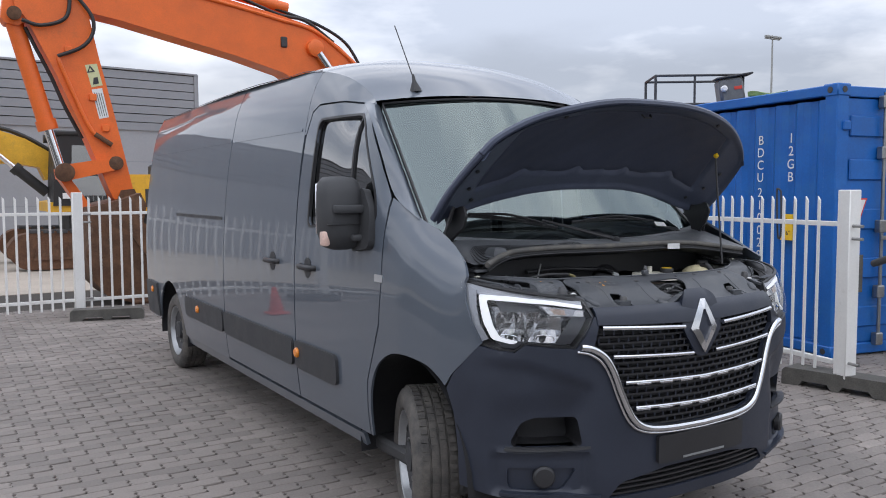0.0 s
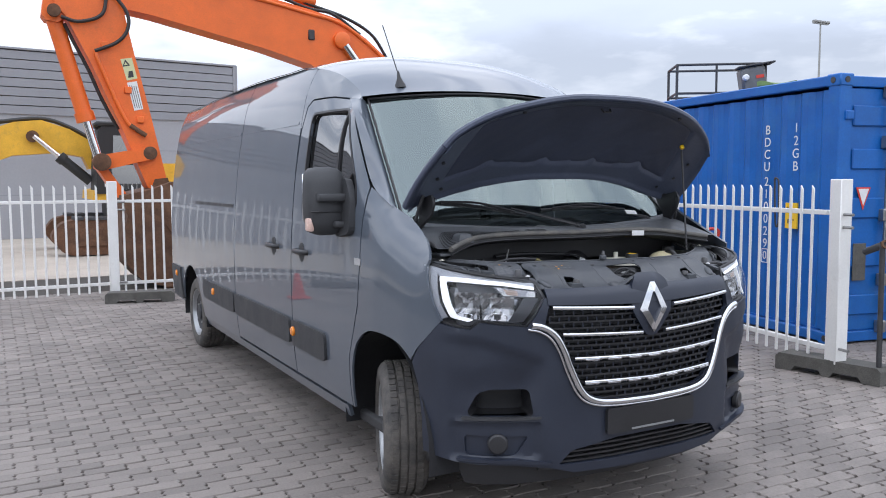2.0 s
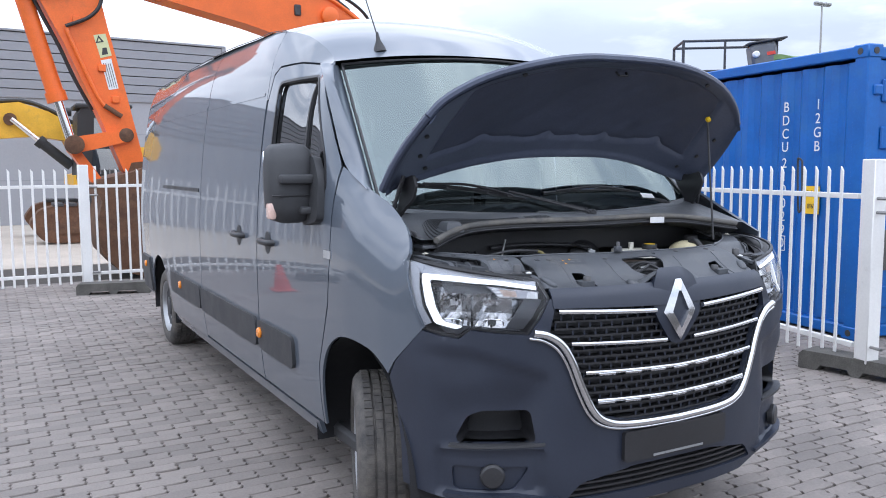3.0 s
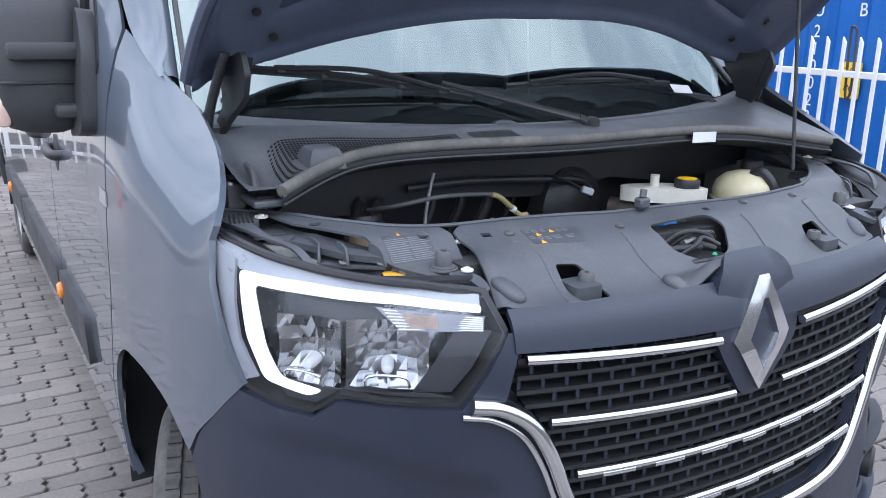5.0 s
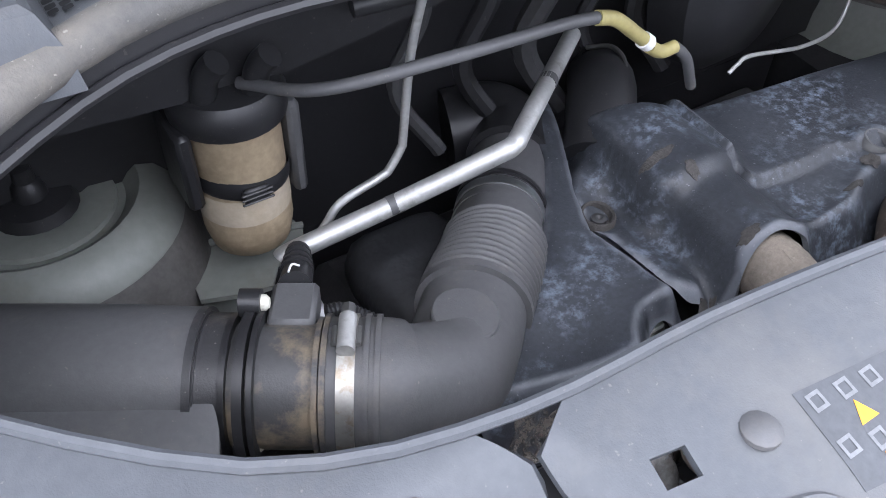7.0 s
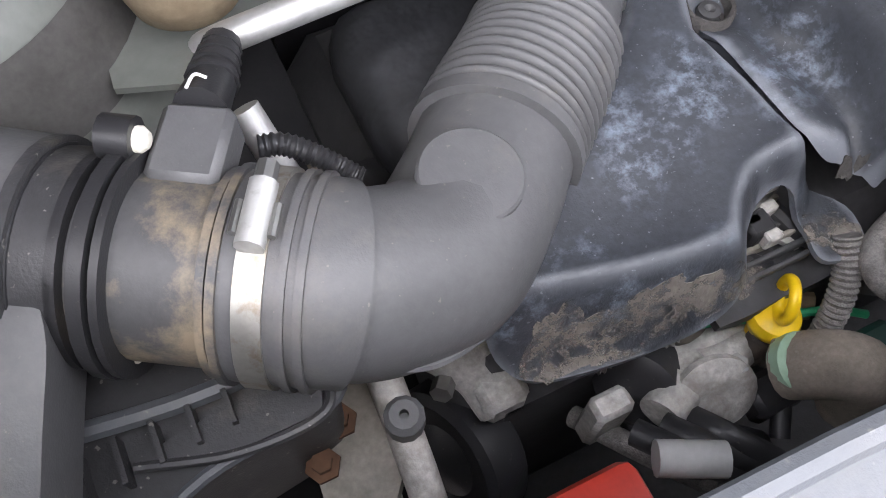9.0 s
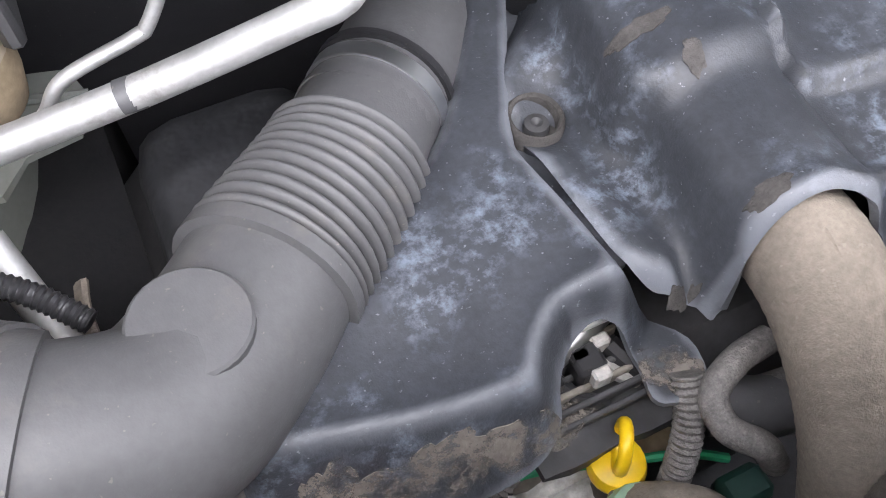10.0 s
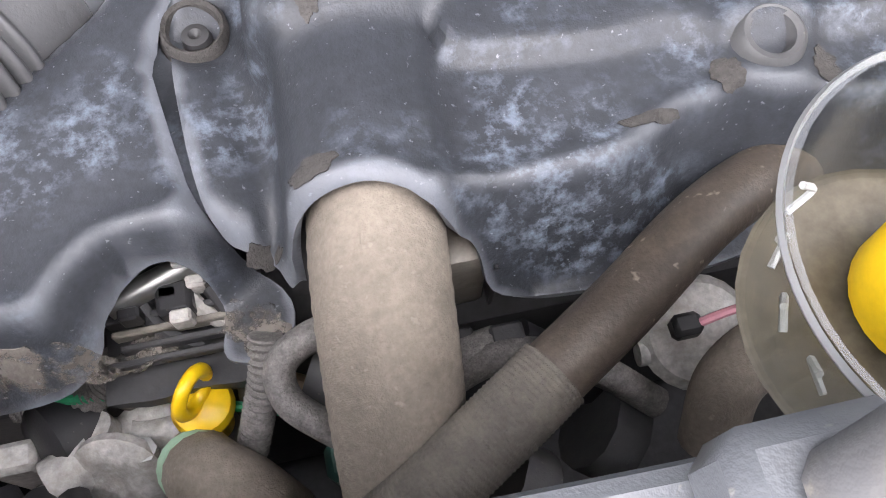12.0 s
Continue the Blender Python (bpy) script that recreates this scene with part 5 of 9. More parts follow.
def sculpt(u, z):
    a = abs(u)
    side = step01(0.56, 0.68, a)
    bulge = 0.007 * math.exp(-((z - 0.87) / 0.085) ** 2) * side * step01(1.17, 0.98, a)
    bowl = -0.028 * step01(0.84, 0.70, z + 0.10 * (a - 0.75)) * step01(0.535, 0.585, z) * step01(0.575, 0.67, a) * step01(1.06, 0.90, a)
    pan = -0.022 * step01(0.565, 0.55, z) * step01(0.385, 0.41, z) * step01(0.575, 0.60, a) * step01(1.02, 0.985, a)
    d = 0.945 + 0.35 * (min(a, 0.86) - 0.86) - z
    crease = -0.014 * step01(0.0, 0.03, d) * step01(0.26, 0.05, d) * step01(0.55, 0.60, a) * step01(1.12, 0.93, a)
    return bulge + bowl + pan + crease


def on_bumper(u, z):
    return front(u, z, sculpt(u, z))


bump = part("front_bumper", sheet(outline, on_bumper, 0.02, 0.02, [hole, scoop, flip_u(scoop), fog, flip_u(fog), low]), M_BUMPER, van, "black grained plastic front bumper")
# recessed black sheet added for the shadow below the bumper's lip
part("under_bumper_shade", sheet([(-1.0, 0.24), (1.0, 0.24), (1.1, 0.40), (-1.1, 0.40)], on_front(-0.11), 0.06, 0.02), M_BLACK, bump)
for fl in (0, 1):
    f = flip_u if fl else list
    part("scoop_back", sheet(f(rounded([(0.59, 0.56), (0.95, 0.56), (0.95, 0.62), (0.90, 0.73), (0.60, 0.73)], 0.02)), on_front(-0.17), 0.05, 0.01), M_BLACK, bump)
    bm = bmesh.new()
    rim = f(scoop)
    loops = [[bm.verts.new(on_bumper(u, z)) for u, z in rim], [bm.verts.new(front(u, z, -0.165)) for u, z in rim]]
    for k in range(len(rim)):
        bm.faces.new((loops[0][k - 1], loops[0][k], loops[1][k], loops[1][k - 1]))
    part("scoop_duct", bm, M_BLACK, bump)
    part("fog_pocket", sheet(f(rounded([(0.59, 0.39), (0.97, 0.38), (0.98, 0.44), (0.92, 0.55), (0.60, 0.57)], 0.02)), on_front(-0.035), 0.05, 0.01), M_BUMPER, bump)
    p, q = front(-0.781 if not fl else 0.781, 0.468, -0.03), front(-0.781 if not fl else 0.781, 0.468, 0.1)
    part("fog_lamp_blank", lathe([(0.046, 0), (0.046, 0.022), (0.038, 0.03), (0, 0.032)], at_axis(p, Vector(q) - Vector(p)), 20), M_BLACK, bump)
    part("bumper_lip", sheet(f([(0.53, 0.362), (0.70, 0.385), (0.965, 0.392), (0.965, 0.405), (0.70, 0.40), (0.53, 0.376)]), on_front(0.012), 0.04, 0.03), M_BUMPER, bump)
    part("scoop_ledge", sheet(f([(0.585, 0.578), (0.945, 0.578), (0.945, 0.588), (0.585, 0.588)]), on_front(0.004), 0.04, 0.08), M_STRIP, bump)

part("grille_back", sheet([(-0.60, 0.63), (0.60, 0.63), (0.66, 1.1), (-0.66, 1.1)], on_front(-0.07), 0.06, 0.01), M_DARK, van)
part("lower_grille_back", sheet([(-0.58, 0.32), (0.58, 0.32), (0.46, 0.48), (-0.46, 0.48)], on_front(-0.05), 0.06, 0.01), M_DARK, van)
for z, w in ((0.368, 0.51), (0.39, 0.48), (0.412, 0.44), (0.434, 0.33)):
    part("lower_grille_bar", sheet([(-w, z - 0.004), (w, z - 0.004), (w, z + 0.004), (-w, z + 0.004)], on_front(-0.01), 0.05, 0.03), M_BLACK, van)


def grille_half(z):
    return lerp_table([(b, a) for a, b in CHROME_U[::-1]], z) if z < 1.0 else 0.55


# the black mesh: rows of cells with staggered uprights
GRILLE_ROWS = (0.640, 0.667, 0.694, 0.720, 0.748, 0.776, 0.804, 0.832, 0.860, 0.885, 0.910, 0.937, 0.965, 0.993, 1.021, 1.052)
mesh_bm = bmesh.new()
for k, z in enumerate(GRILLE_ROWS):
    w = grille_half(z + 0.01) - 0.004
    part("grille_bar", sheet([(-w, z - 0.0035), (0, z - 0.0045), (w, z - 0.0035), (w, z + 0.0045), (0, z + 0.0035), (-w, z + 0.0045)], lambda u, v: front(u, v + 0.02 * abs(u), -0.014), 0.06, 0.035), M_BLACK, van)
    top = GRILLE_ROWS[k + 1] if k + 1 < len(GRILLE_ROWS) else 1.082
    for i in range(-12, 13):
        u = (i + 0.5 * (k % 2)) * 0.047
        if abs(u) < grille_half(z) - 0.006:
            tube([front(u, z + 0.02 * abs(u), -0.022), front(u, top + 0.02 * abs(u), -0.022)], 0.0042, 5, mesh_bm, smooth=False)
tagged(part("grille_mesh", mesh_bm, M_BUMPER, van, "black staggered uprights of the grille", smooth=False), kind="stuff")


def chrome_rod(name, line, r, label="bright chrome grille bar"):
    return part(name, tube(line, r, 12, smooth=False), M_CHROME, van, label)


for s in (1, -1):
    us = np.linspace(0.122, 0.538, 12)
    chrome_rod("grille_bar_chrome", [front(s * u, 1.046 + 0.05 * u, 0.006) for u in us], 0.0095)
    chrome_rod("grille_bar_chrome", [front(s * u, 0.931 + 0.045 * u, 0.008) for u in np.linspace(0.07, 0.49, 12)], 0.0085)
    wrap = curve_points([(a, b, 0) for a, b in CHROME_U] + [(-0.02, 0.632, 0)], 6)
    chrome_rod("grille_frame_chrome", [front(s * (v.x + 0.010), v.y - 0.010, 0.010) for v in wrap], 0.0145, "bright chrome grille frame")
    chrome_rod("grille_frame_chrome", [front(s * (v.x + 0.026 * step01(0.2, 0.42, v.x)), v.y - 0.030, 0.008) for v in wrap], 0.006, "thin chrome grille frame")
for z, w in ((0.828, 0.432), (0.720, 0.382)):
    chrome_rod("grille_bar_chrome", [front(u, z + 0.03 * abs(u), 0.008) for u in np.linspace(-w, w, 24)], 0.0085)
    for k in range(-3, 4):
        chrome_rod("grille_bar_chrome", [front(u, z - 0.005 + 0.03 * abs(u), 0.009) for u in np.linspace(k * 0.115 - 0.035, k * 0.115 + 0.035, 5)], 0.0085)
# rhombus emblem and its plinth
part("emblem_plinth", sheet(rounded([(-0.03, 0.912), (0.03, 0.912), (0.118, 1.03), (0.125, 1.10), (0.10, 1.17), (0.065, 1.203), (-0.065, 1.203), (-0.10, 1.17), (-0.125, 1.10), (-0.118, 1.03)], 0.03), lambda u, z: (u, -0.874 + 0.5 * max(0, z - 1.0) ** 2 + 6.0 * max(0, z - 1.165) ** 2 * 3 + 0.6 * u * u + 0.1 * abs(z - 1.02), z), 0.025, 0.09), M_BUMPER, van)
ring = [(0, 0.927), (0.082, 1.04), (0.014, 1.163), (-0.014, 1.163), (-0.082, 1.04)]
gap = [(0, 0.972), (0.042, 1.04), (0.006, 1.118), (-0.006, 1.118), (-0.042, 1.04)]
part("emblem", sheet(ring, lambda u, z: (u, -0.889 + 0.5 * max(0, z - 1.0) ** 2 + 0.18 * abs(u) + 0.1 * abs(z - 1.02), z), 0.02, 0.022, [gap]), M_CHROME, van, "chrome rhombus emblem")
part("plate_holder", sheet(rounded([(-0.265, 0.48), (0.265, 0.48), (0.265, 0.598), (-0.265, 0.598)], 0.015), on_front(0.02), 0.05, 0.02), M_BLACK, van)
part("plate_label", sheet([(-0.13, 0.487), (0.13, 0.487), (0.13, 0.496), (-0.13, 0.496)], on_front(0.023), 0.04, 0.002), M_RIM, van, "pale unreadable printed line")

# headlamps
M_LAMPWALL = surf("grey_lamp_wall", (0.06, 0.062, 0.07), 0.4, 0.3, 0.06, 20, 200, 0.05)
M_FACET = surf("silvered_lamp_bowl", (0.40, 0.41, 0.43), 0.22, 0.9, 0.3, 60, 200, 1.0, 45)
M_BOWL = surf("smoked_lamp_chrome", (0.42, 0.42, 0.43), 0.12, 1.0, 0.1, 40, 200, 0.0)
M_LAMPTOP = surf("pale_frosted_lamp_plastic", (0.36, 0.37, 0.40), 0.35, 0.2, 0.05, 20, 200, 0.0)
M_BROWNBULB = surf("amber_brown_bulb", (0.34, 0.25, 0.20), 0.3, 0, 0.2, 40, 200, 0.0)
M_TURN = surf("clear_turn_window", (0.26, 0.26, 0.28), 0.22, 0.5, 0.1, 40, 300, 0.0)
for s in (-1, 1):
    f = flip_u if s < 0 else list
    hl = part("headlamp", sheet(f([(a, min(b, 1.15)) for a, b in HEAD if not 0.7 < a < 1.1 or b < 1.12]), on_front(-0.09), 0.04, 0.01), M_FACET, van, "clear headlamp with lit white light guide")
    rimp = [(a + (0.006 if a > 0.9 else -0.010), b + (0.006 if b > 1.1 else -0.008)) for a, b in HEAD]
    part("lamp_frame", sheet(f(rimp), on_front(-0.012), 0.035, 0.07, [f(HEAD)]), M_BLACK, hl)
    part("lamp_lens", sheet(f(HEAD), on_front(0.004), 0.035, 0), M_LENS, hl)
    guide = [(1.086, 1.207), (0.93, 1.203), (0.75, 1.186), (0.608, 1.163), (0.609, 1.151), (0.75, 1.171), (0.93, 1.184), (1.045, 1.187), (1.022, 1.139), (1.0, 1.086), (0.968, 1.040), (0.887, 1.026), (0.914, 1.014), (1.003, 1.03), (1.048, 1.10), (1.066, 1.15)]
    band = [(1.165, 1.250), (1.10, 1.222), (1.085, 1.15), (1.065, 1.09), (1.02, 1.03), (1.05, 1.018), (1.10, 1.09), (1.14, 1.18)]
    part("lamp_side_band", sheet(f(band), on_front(-0.010), 0.03, 0.006), M_LAMPTOP, hl, "pale ribbed lamp side")
    part("light_guide", sheet(f(rounded(guide, 0.014, 3)), on_front(-0.010), 0.03, 0.004), M_DRL, hl, "lit white running light guide")
    part("lamp_chrome_wall", sheet(f([(1.165, 1.251), (1.06, 1.234), (0.95, 1.220), (0.85, 1.209), (0.75, 1.196), (0.65, 1.186), (0.608, 1.178), (0.608, 1.161), (0.75, 1.184), (0.93, 1.201), (1.09, 1.205)]), on_front(-0.016), 0.03, 0.006), M_LAMPTOP, hl, "pale frosted lamp top")
    part("turn_lamp", sheet(f([(0.80, 1.166), (0.60, 1.142), (0.605, 1.118), (0.755, 1.128)]), on_front(-0.02), 0.03, 0.02), M_TURN, hl, "clear turn signal window")
    part("turn_bulb", sheet(f([(0.755, 1.156), (0.69, 1.148), (0.685, 1.127), (0.735, 1.131)]), on_front(-0.018), 0.03, 0.004), M_BROWNBULB, hl)
    for k in range(7):
        part("turn_rib", tube([front(s * (0.757 + 0.005 * k), 1.130 + 0.0052 * k, -0.019), front(s * 0.605, 1.120 + 0.0032 * k, -0.019)], 0.0016, 5, smooth=False), M_LABEL, hl, smooth=False)
    part("lamp_inner_wall", sheet(f([(1.03, 1.188), (0.80, 1.168), (0.76, 1.125), (0.99, 1.128)]), on_front(-0.062), 0.03, 0.006), M_LAMPWALL, hl)
    part("lamp_inner_wall", sheet(f([(0.65, 1.12), (0.583, 1.112), (0.622, 1.05), (0.66, 1.008), (0.73, 1.012)]), on_front(-0.04), 0.03, 0.006), M_LAMPWALL, hl)
    for u0, u1 in ((0.865, 1.005), (0.70, 0.855)):
        rnd = random.Random(int(u0 * 1000))
        bm = bmesh.new()
        cells = [[(u0 + (u1 - u0) * i / 8, 1.012 + 0.125 * j / 5) for i in range(9)] for j in range(6)]
        grid = [[bm.verts.new(front(s * u, z, -0.035 - 0.055 * math.cos((u - (u0 + u1) / 2) / (u1 - u0) * 2.6) * math.cos((z - 1.07) / 0.125 * 2.4) + rnd.uniform(-0.0035, 0.0035))) for u, z in row] for row in cells]
        for p, q in zip(grid, grid[1:]):
            for k in range(8):
                bm.faces.new((p[k], p[k + 1], q[k + 1], q[k]) if s > 0 else (p[k + 1], p[k], q[k], q[k + 1]))
        part("reflector", bm, M_BOWL, hl, "faceted chrome reflector", smooth=False)
        c = (u0 + u1) / 2
        p, q = Vector(front(s * c, 1.052, -0.085)), Vector(front(s * c, 1.052, 0.1))
        part("bulb", lathe([(0.011, 0.0), (0.011, 0.03), (0.008, 0.038), (0, 0.04)], at_axis(p, q - p), 12), M_LABEL, hl)
        part("bulb_hood", tube([front(s * (c + 0.04), 1.028, -0.03), front(s * (c + 0.03), 1.048, -0.028), front(s * (c - 0.03), 1.045, -0.028), front(s * (c - 0.04), 1.025, -0.03)], 0.0025, 6), M_CHROME, hl)
    part("reflector_floor", sheet(f([(1.0, 1.03), (0.70, 1.012), (0.66, 1.002), (0.77, 1.012), (0.86, 1.024), (0.91, 0.993), (0.97, 0.997)]), on_front(-0.03), 0.03, 0.006), M_LAMPWALL, hl)

# open bonnet
TIP = radians(41)
REAR_Y = smooth_table([(0, -0.135), (0.5, -0.082), (0.76, -0.045), (1, -0.06)], 60)
REAR_Z = smooth_table([(0, 1.668), (0.25, 1.663), (0.5, 1.634), (0.67, 1.60), (0.76, 1.578), (0.9, 1.545), (1, 1.515)], 60)
LEAD_X = smooth_table([(0, 0.0), (0.25, 0.22), (0.5, 0.44), (0.75, 0.67), (0.9, 0.79), (1, 0.835)], 60)
LEAD_Y = smooth_table([(0, -0.55), (0.25, -0.547), (0.5, -0.53), (0.75, -0.46), (0.9, -0.405), (1, -0.375)], 60)
LEAD_Z = smooth_table([(0, 2.04), (0.25, 2.034), (0.5, 2.0), (0.75, 1.93), (0.9, 1.855), (1, 1.80)], 60)


def bonnet(a, b, out=0.0):
    """a: across -1..1, b: 0 at the rear edge .. 1 at the raised front edge."""
    k = abs(a)
    rear = Vector((0.885 * k, lerp_table(REAR_Y, k), lerp_table(REAR_Z, k)))
    lead = Vector((lerp_table(LEAD_X, k), lerp_table(LEAD_Y, k), lerp_table(LEAD_Z, k)))
    p = rear.lerp(lead, b)
    p.x += 0.02 * math.sin(math.pi * b) * k**3
    n = 0.018 * math.sin(math.pi * b) * (1 - k * k) + out
    return Vector((math.copysign(p.x, a), p.y + n * math.sin(TIP), p.z + n * math.cos(TIP)))


def bonnet_skin(out, fn=None, na=20, nb=14, a1=1.0, b0=0.0, b1=1.0):
    bm = bmesh.new()
    rows = []
    for j in range(nb + 1):
        b = b0 + (b1 - b0) * j / nb
        rows.append([bm.verts.new(bonnet(a1 * math.sin(math.pi / 2 * i / na), b, out + (fn(a1 * math.sin(math.pi / 2 * i / na), b) if fn else 0))) for i in range(-na, na + 1)])
    for p, q in zip(rows, rows[1:]):
        for k in range(2 * na):
            bm.faces.new((p[k], p[k + 1], q[k + 1], q[k]))
    return bm


def in_pad(a, b):
    """1 inside the sunk middle of the underside, 0 on its raised frame."""
    low = 0.17 + 0.06 * step01(0.3, 0.5, abs(a)) + 0.05 * math.exp(-((abs(a) - 0.18) / 0.03) ** 2) + 0.06 * math.exp(-((abs(a) - 0.55) / 0.04) ** 2)
    return step01(low - 0.02, low + 0.05, b) * step01(0.93, 0.90, b) * step01(0.80, 0.76, abs(a) + 0.10 * (b - 0.5))


def under_relief(a, b):
    rim = 0.010 * (step01(0.06, 0.02, b) + step01(0.95, 0.985, b) + step01(0.95, 0.985, abs(a)))
    ribs = 0.006 * math.exp(-((abs(a) - 0.40) / 0.02) ** 2) + 0.006 * math.exp(-(a / 0.02) ** 2)
    return 0.014 * in_pad(a, b) - rim - ribs * in_pad(a, b)


M_LINER = surf("dark_bonnet_underside", (0.072, 0.085, 0.125), 0.38, 0, 0.15, 4, 90, 0.05)
M_PAD = surf("black_bonnet_pad", (0.050, 0.059, 0.092), 0.6, 0, 0.2, 5, 110, 0.25, 500)
bon = part("bonnet", bonnet_skin(0.0), M_PAINT, van, "grey bonnet propped wide open")
part("bonnet_liner", bonnet_skin(-0.03, under_relief, 70, 50), M_LINER, bon, "dark pressed bonnet underside")
part("bonnet_pad", bonnet_skin(-0.0225, lambda a, b: 0.004 * (1 - in_pad(a, b)) * 3 + 0.0015 * math.sin(40 * a) * math.sin(26 * b), 50, 36, 0.80, 0.16, 0.93), M_PAD, bon, "black sound pad in the bonnet underside")
for s in (-1, 1):
    for a, b in ((0.86, 0.34), (0.80, 0.14), (0.55, 0.955), (0.88, 0.6)):
        p, q = bonnet(s * a, b, -0.038), bonnet(s * a, b, -0.1)
        part("liner_plug", lathe([(0.010, -0.004), (0.010, 0.002), (0.006, 0.003), (0, 0.002)], at_axis(p, q - p), 14), M_BLACK, bon)
edge = [bonnet(math.sin(math.pi / 2 * i / 24), 1.0, -0.015) for i in range(-24, 25)]
part("bonnet_edge", tube(edge, 0.017, 8, smooth=False), M_LINER, bon)
edge = [bonnet(math.sin(math.pi / 2 * i / 24), 0.0, -0.015) for i in range(-24, 25)]
part("bonnet_edge", tube(edge, 0.017, 8, smooth=False), M_LINER, bon)
for s in (-1, 1):
    edge = [bonnet(s, i / 6, -0.015) for i in range(7)]
    part("bonnet_edge", tube(edge, 0.017, 8, smooth=False), M_LINER, bon)
    h0, h1 = Vector((s * 0.86, -0.10, 1.37)), bonnet(s * 0.93, 0.2, -0.05)
    part("bonnet_hinge", tube([h0, h0 + Vector((0, -0.03, 0.07)), h1], 0.02, 8, squash=0.4), M_DARK, bon)
    arm = rounded([(-0.02, 1.555), (-0.13, 1.55), (-0.20, 1.565), (-0.225, 1.52), (-0.20, 1.46), (-0.155, 1.425), (-0.10, 1.36), (-0.06, 1.37), (-0.09, 1.44), (-0.05, 1.50)], 0.012)
    part("hinge_arm", sheet(arm, lambda y, z: (s * (0.80 + 0.35 * max(0.0, 1.47 - z)), y, z), 0.03, 0.012), M_BLACK, bon, "black bonnet hinge arm")
    part("hinge_flange", sheet([(0.0, 1.55), (0.014, 1.55), (0.012, 1.46), (0.0, 1.44)], lambda a, z: (s * (0.80 - a), -0.20 + 0.4 * (1.55 - z), z), 0.03, 0.006), M_BLACK, bon)
part("bonnet_striker", tube([bonnet(-0.03, 0.88, -0.026), bonnet(-0.025, 0.88, -0.046), bonnet(0.025, 0.88, -0.046), bonnet(0.03, 0.88, -0.026)], 0.005, 8, smooth=False), M_BLACK, bon)
part("prop_clip", lathe([(0.013, 0), (0.013, 0.012), (0.008, 0.018), (0, 0.019)], at_axis((0.663, -0.363, 1.815), (-0.1, -0.6, -0.7)), 12), M_YCAP, bon, "yellow prop rod clip")
part("prop_rod", tube([(0.663, -0.363, 1.81), (0.66, -0.385, 1.6), (0.655, -0.41, 1.4), (0.65, -0.43, 1.25)], 0.005, 8), M_DARK, van, "thin dark bonnet prop rod")

# ---- under the bonnet ----
LIP_Y = smooth_table([(-0.90, -0.24), (-0.855, -0.276), (-0.776, -0.346), (-0.735, -0.405), (-0.693, -0.448), (-0.645, -0.488), (-0.59, -0.513), (-0.53, -0.526), (-0.40, -0.533), (-0.25, -0.549), (-0.15, -0.563), (0.0, -0.568), (0.40, -0.570), (0.52, -0.55), (0.62, -0.50), (0.72, -0.42), (0.85, -0.28), (0.90, -0.24)], 240)
PANEL_Z = smooth_table([(-0.92, 1.112), (-0.84, 1.126), (-0.79, 1.140), (-0.755, 1.150), (-0.735, 1.159), (-0.70, 1.183), (-0.672, 1.205), (-0.64, 1.222), (-0.60, 1.233), (-0.56, 1.242), (-0.2, 1.262)], 120)


def bump_at(x, y, cx, cy, w):
    return math.exp(-((x - cx) ** 2 + (y - cy) ** 2) / (w * w))


def gap_to(poly, x, y, closed=True):
    best = 9.0
    for (x0, y0), (x1, y1) in zip(poly, poly[1:] + (poly[:1] if closed else [])):
        dx, dy = x1 - x0, y1 - y0
        t = min(max(((x - x0) * dx + (y - y0) * dy) / (dx * dx + dy * dy + 1e-12), 0), 1)
        best = min(best, math.hypot(x - x0 - t * dx, y - y0 - t * dy))
    return best


CREASE = [(0.524, -0.551), (0.520, -0.575), (0.517, -0.60), (0.520, -0.625), (0.527, -0.65), (0.535, -0.69), (0.548, -0.735)]
GROOVES = ([(0.440, -0.624), (0.418, -0.632), (0.409, -0.648), (0.405, -0.68), (0.409, -0.715), (0.414, -0.765)], [(0.180, -0.645), (0.180, -0.69), (0.172, -0.74), (0.165, -0.785)])


def panel_z(x, y):
    """The middle slope inside the creases, the flatter side wings outside them."""
    a = abs(x)
    edge = lerp_table([(-q, p) for p, q in CREASE], -y) if y < -0.551 else 0.524
    if a > edge + 0.004:
        k = step01(-0.53, -0.60, y)
        return lerp_table(PANEL_Z, y) * (1 - k) + (1.251 - 0.25 * max(0.0, -0.44 - y) - 0.012) * k
    z = lerp_table(PANEL_Z, y)
    if y < -0.53:
        z -= 0.012 * step01(-0.54, -0.57, y) * math.exp(-((edge - a) / 0.007) ** 2)
    # raised middle round the emblem
    return z + 0.055 * math.exp(-(x / 0.125) ** 4) * step01(-0.75, -0.80, y)


def on_panel(out=0.0):
    return lambda x, y: (x, y, panel_z(x, y) + out)


lip = [(x, lerp_table(LIP_Y, x)) for x in np.linspace(-0.88, 0.88, 60)]
fr = [front(u, 1.14, -0.026)[:2] for u in np.linspace(0.545, -0.545, 20)]
lampline = [(0.60, -0.735), (0.68, -0.69), (0.76, -0.645), (0.83, -0.57), (0.875, -0.47), (0.905, -0.36)]
panel = [p for p in lip if abs(p[0]) < 0.519] + CREASE + fr + [(-a, b) for a, b in CREASE][::-1]
wing_edge = [(a + 0.005 + 0.009 * step01(-0.56, -0.60, b), b) for a, b in CREASE]
wing = [(-a, b) for a, b in wing_edge[:-1]] + [(-0.575, -0.728)] + [(-a, b) for a, b in lampline] + [p for p in lip if p[0] < -0.531]
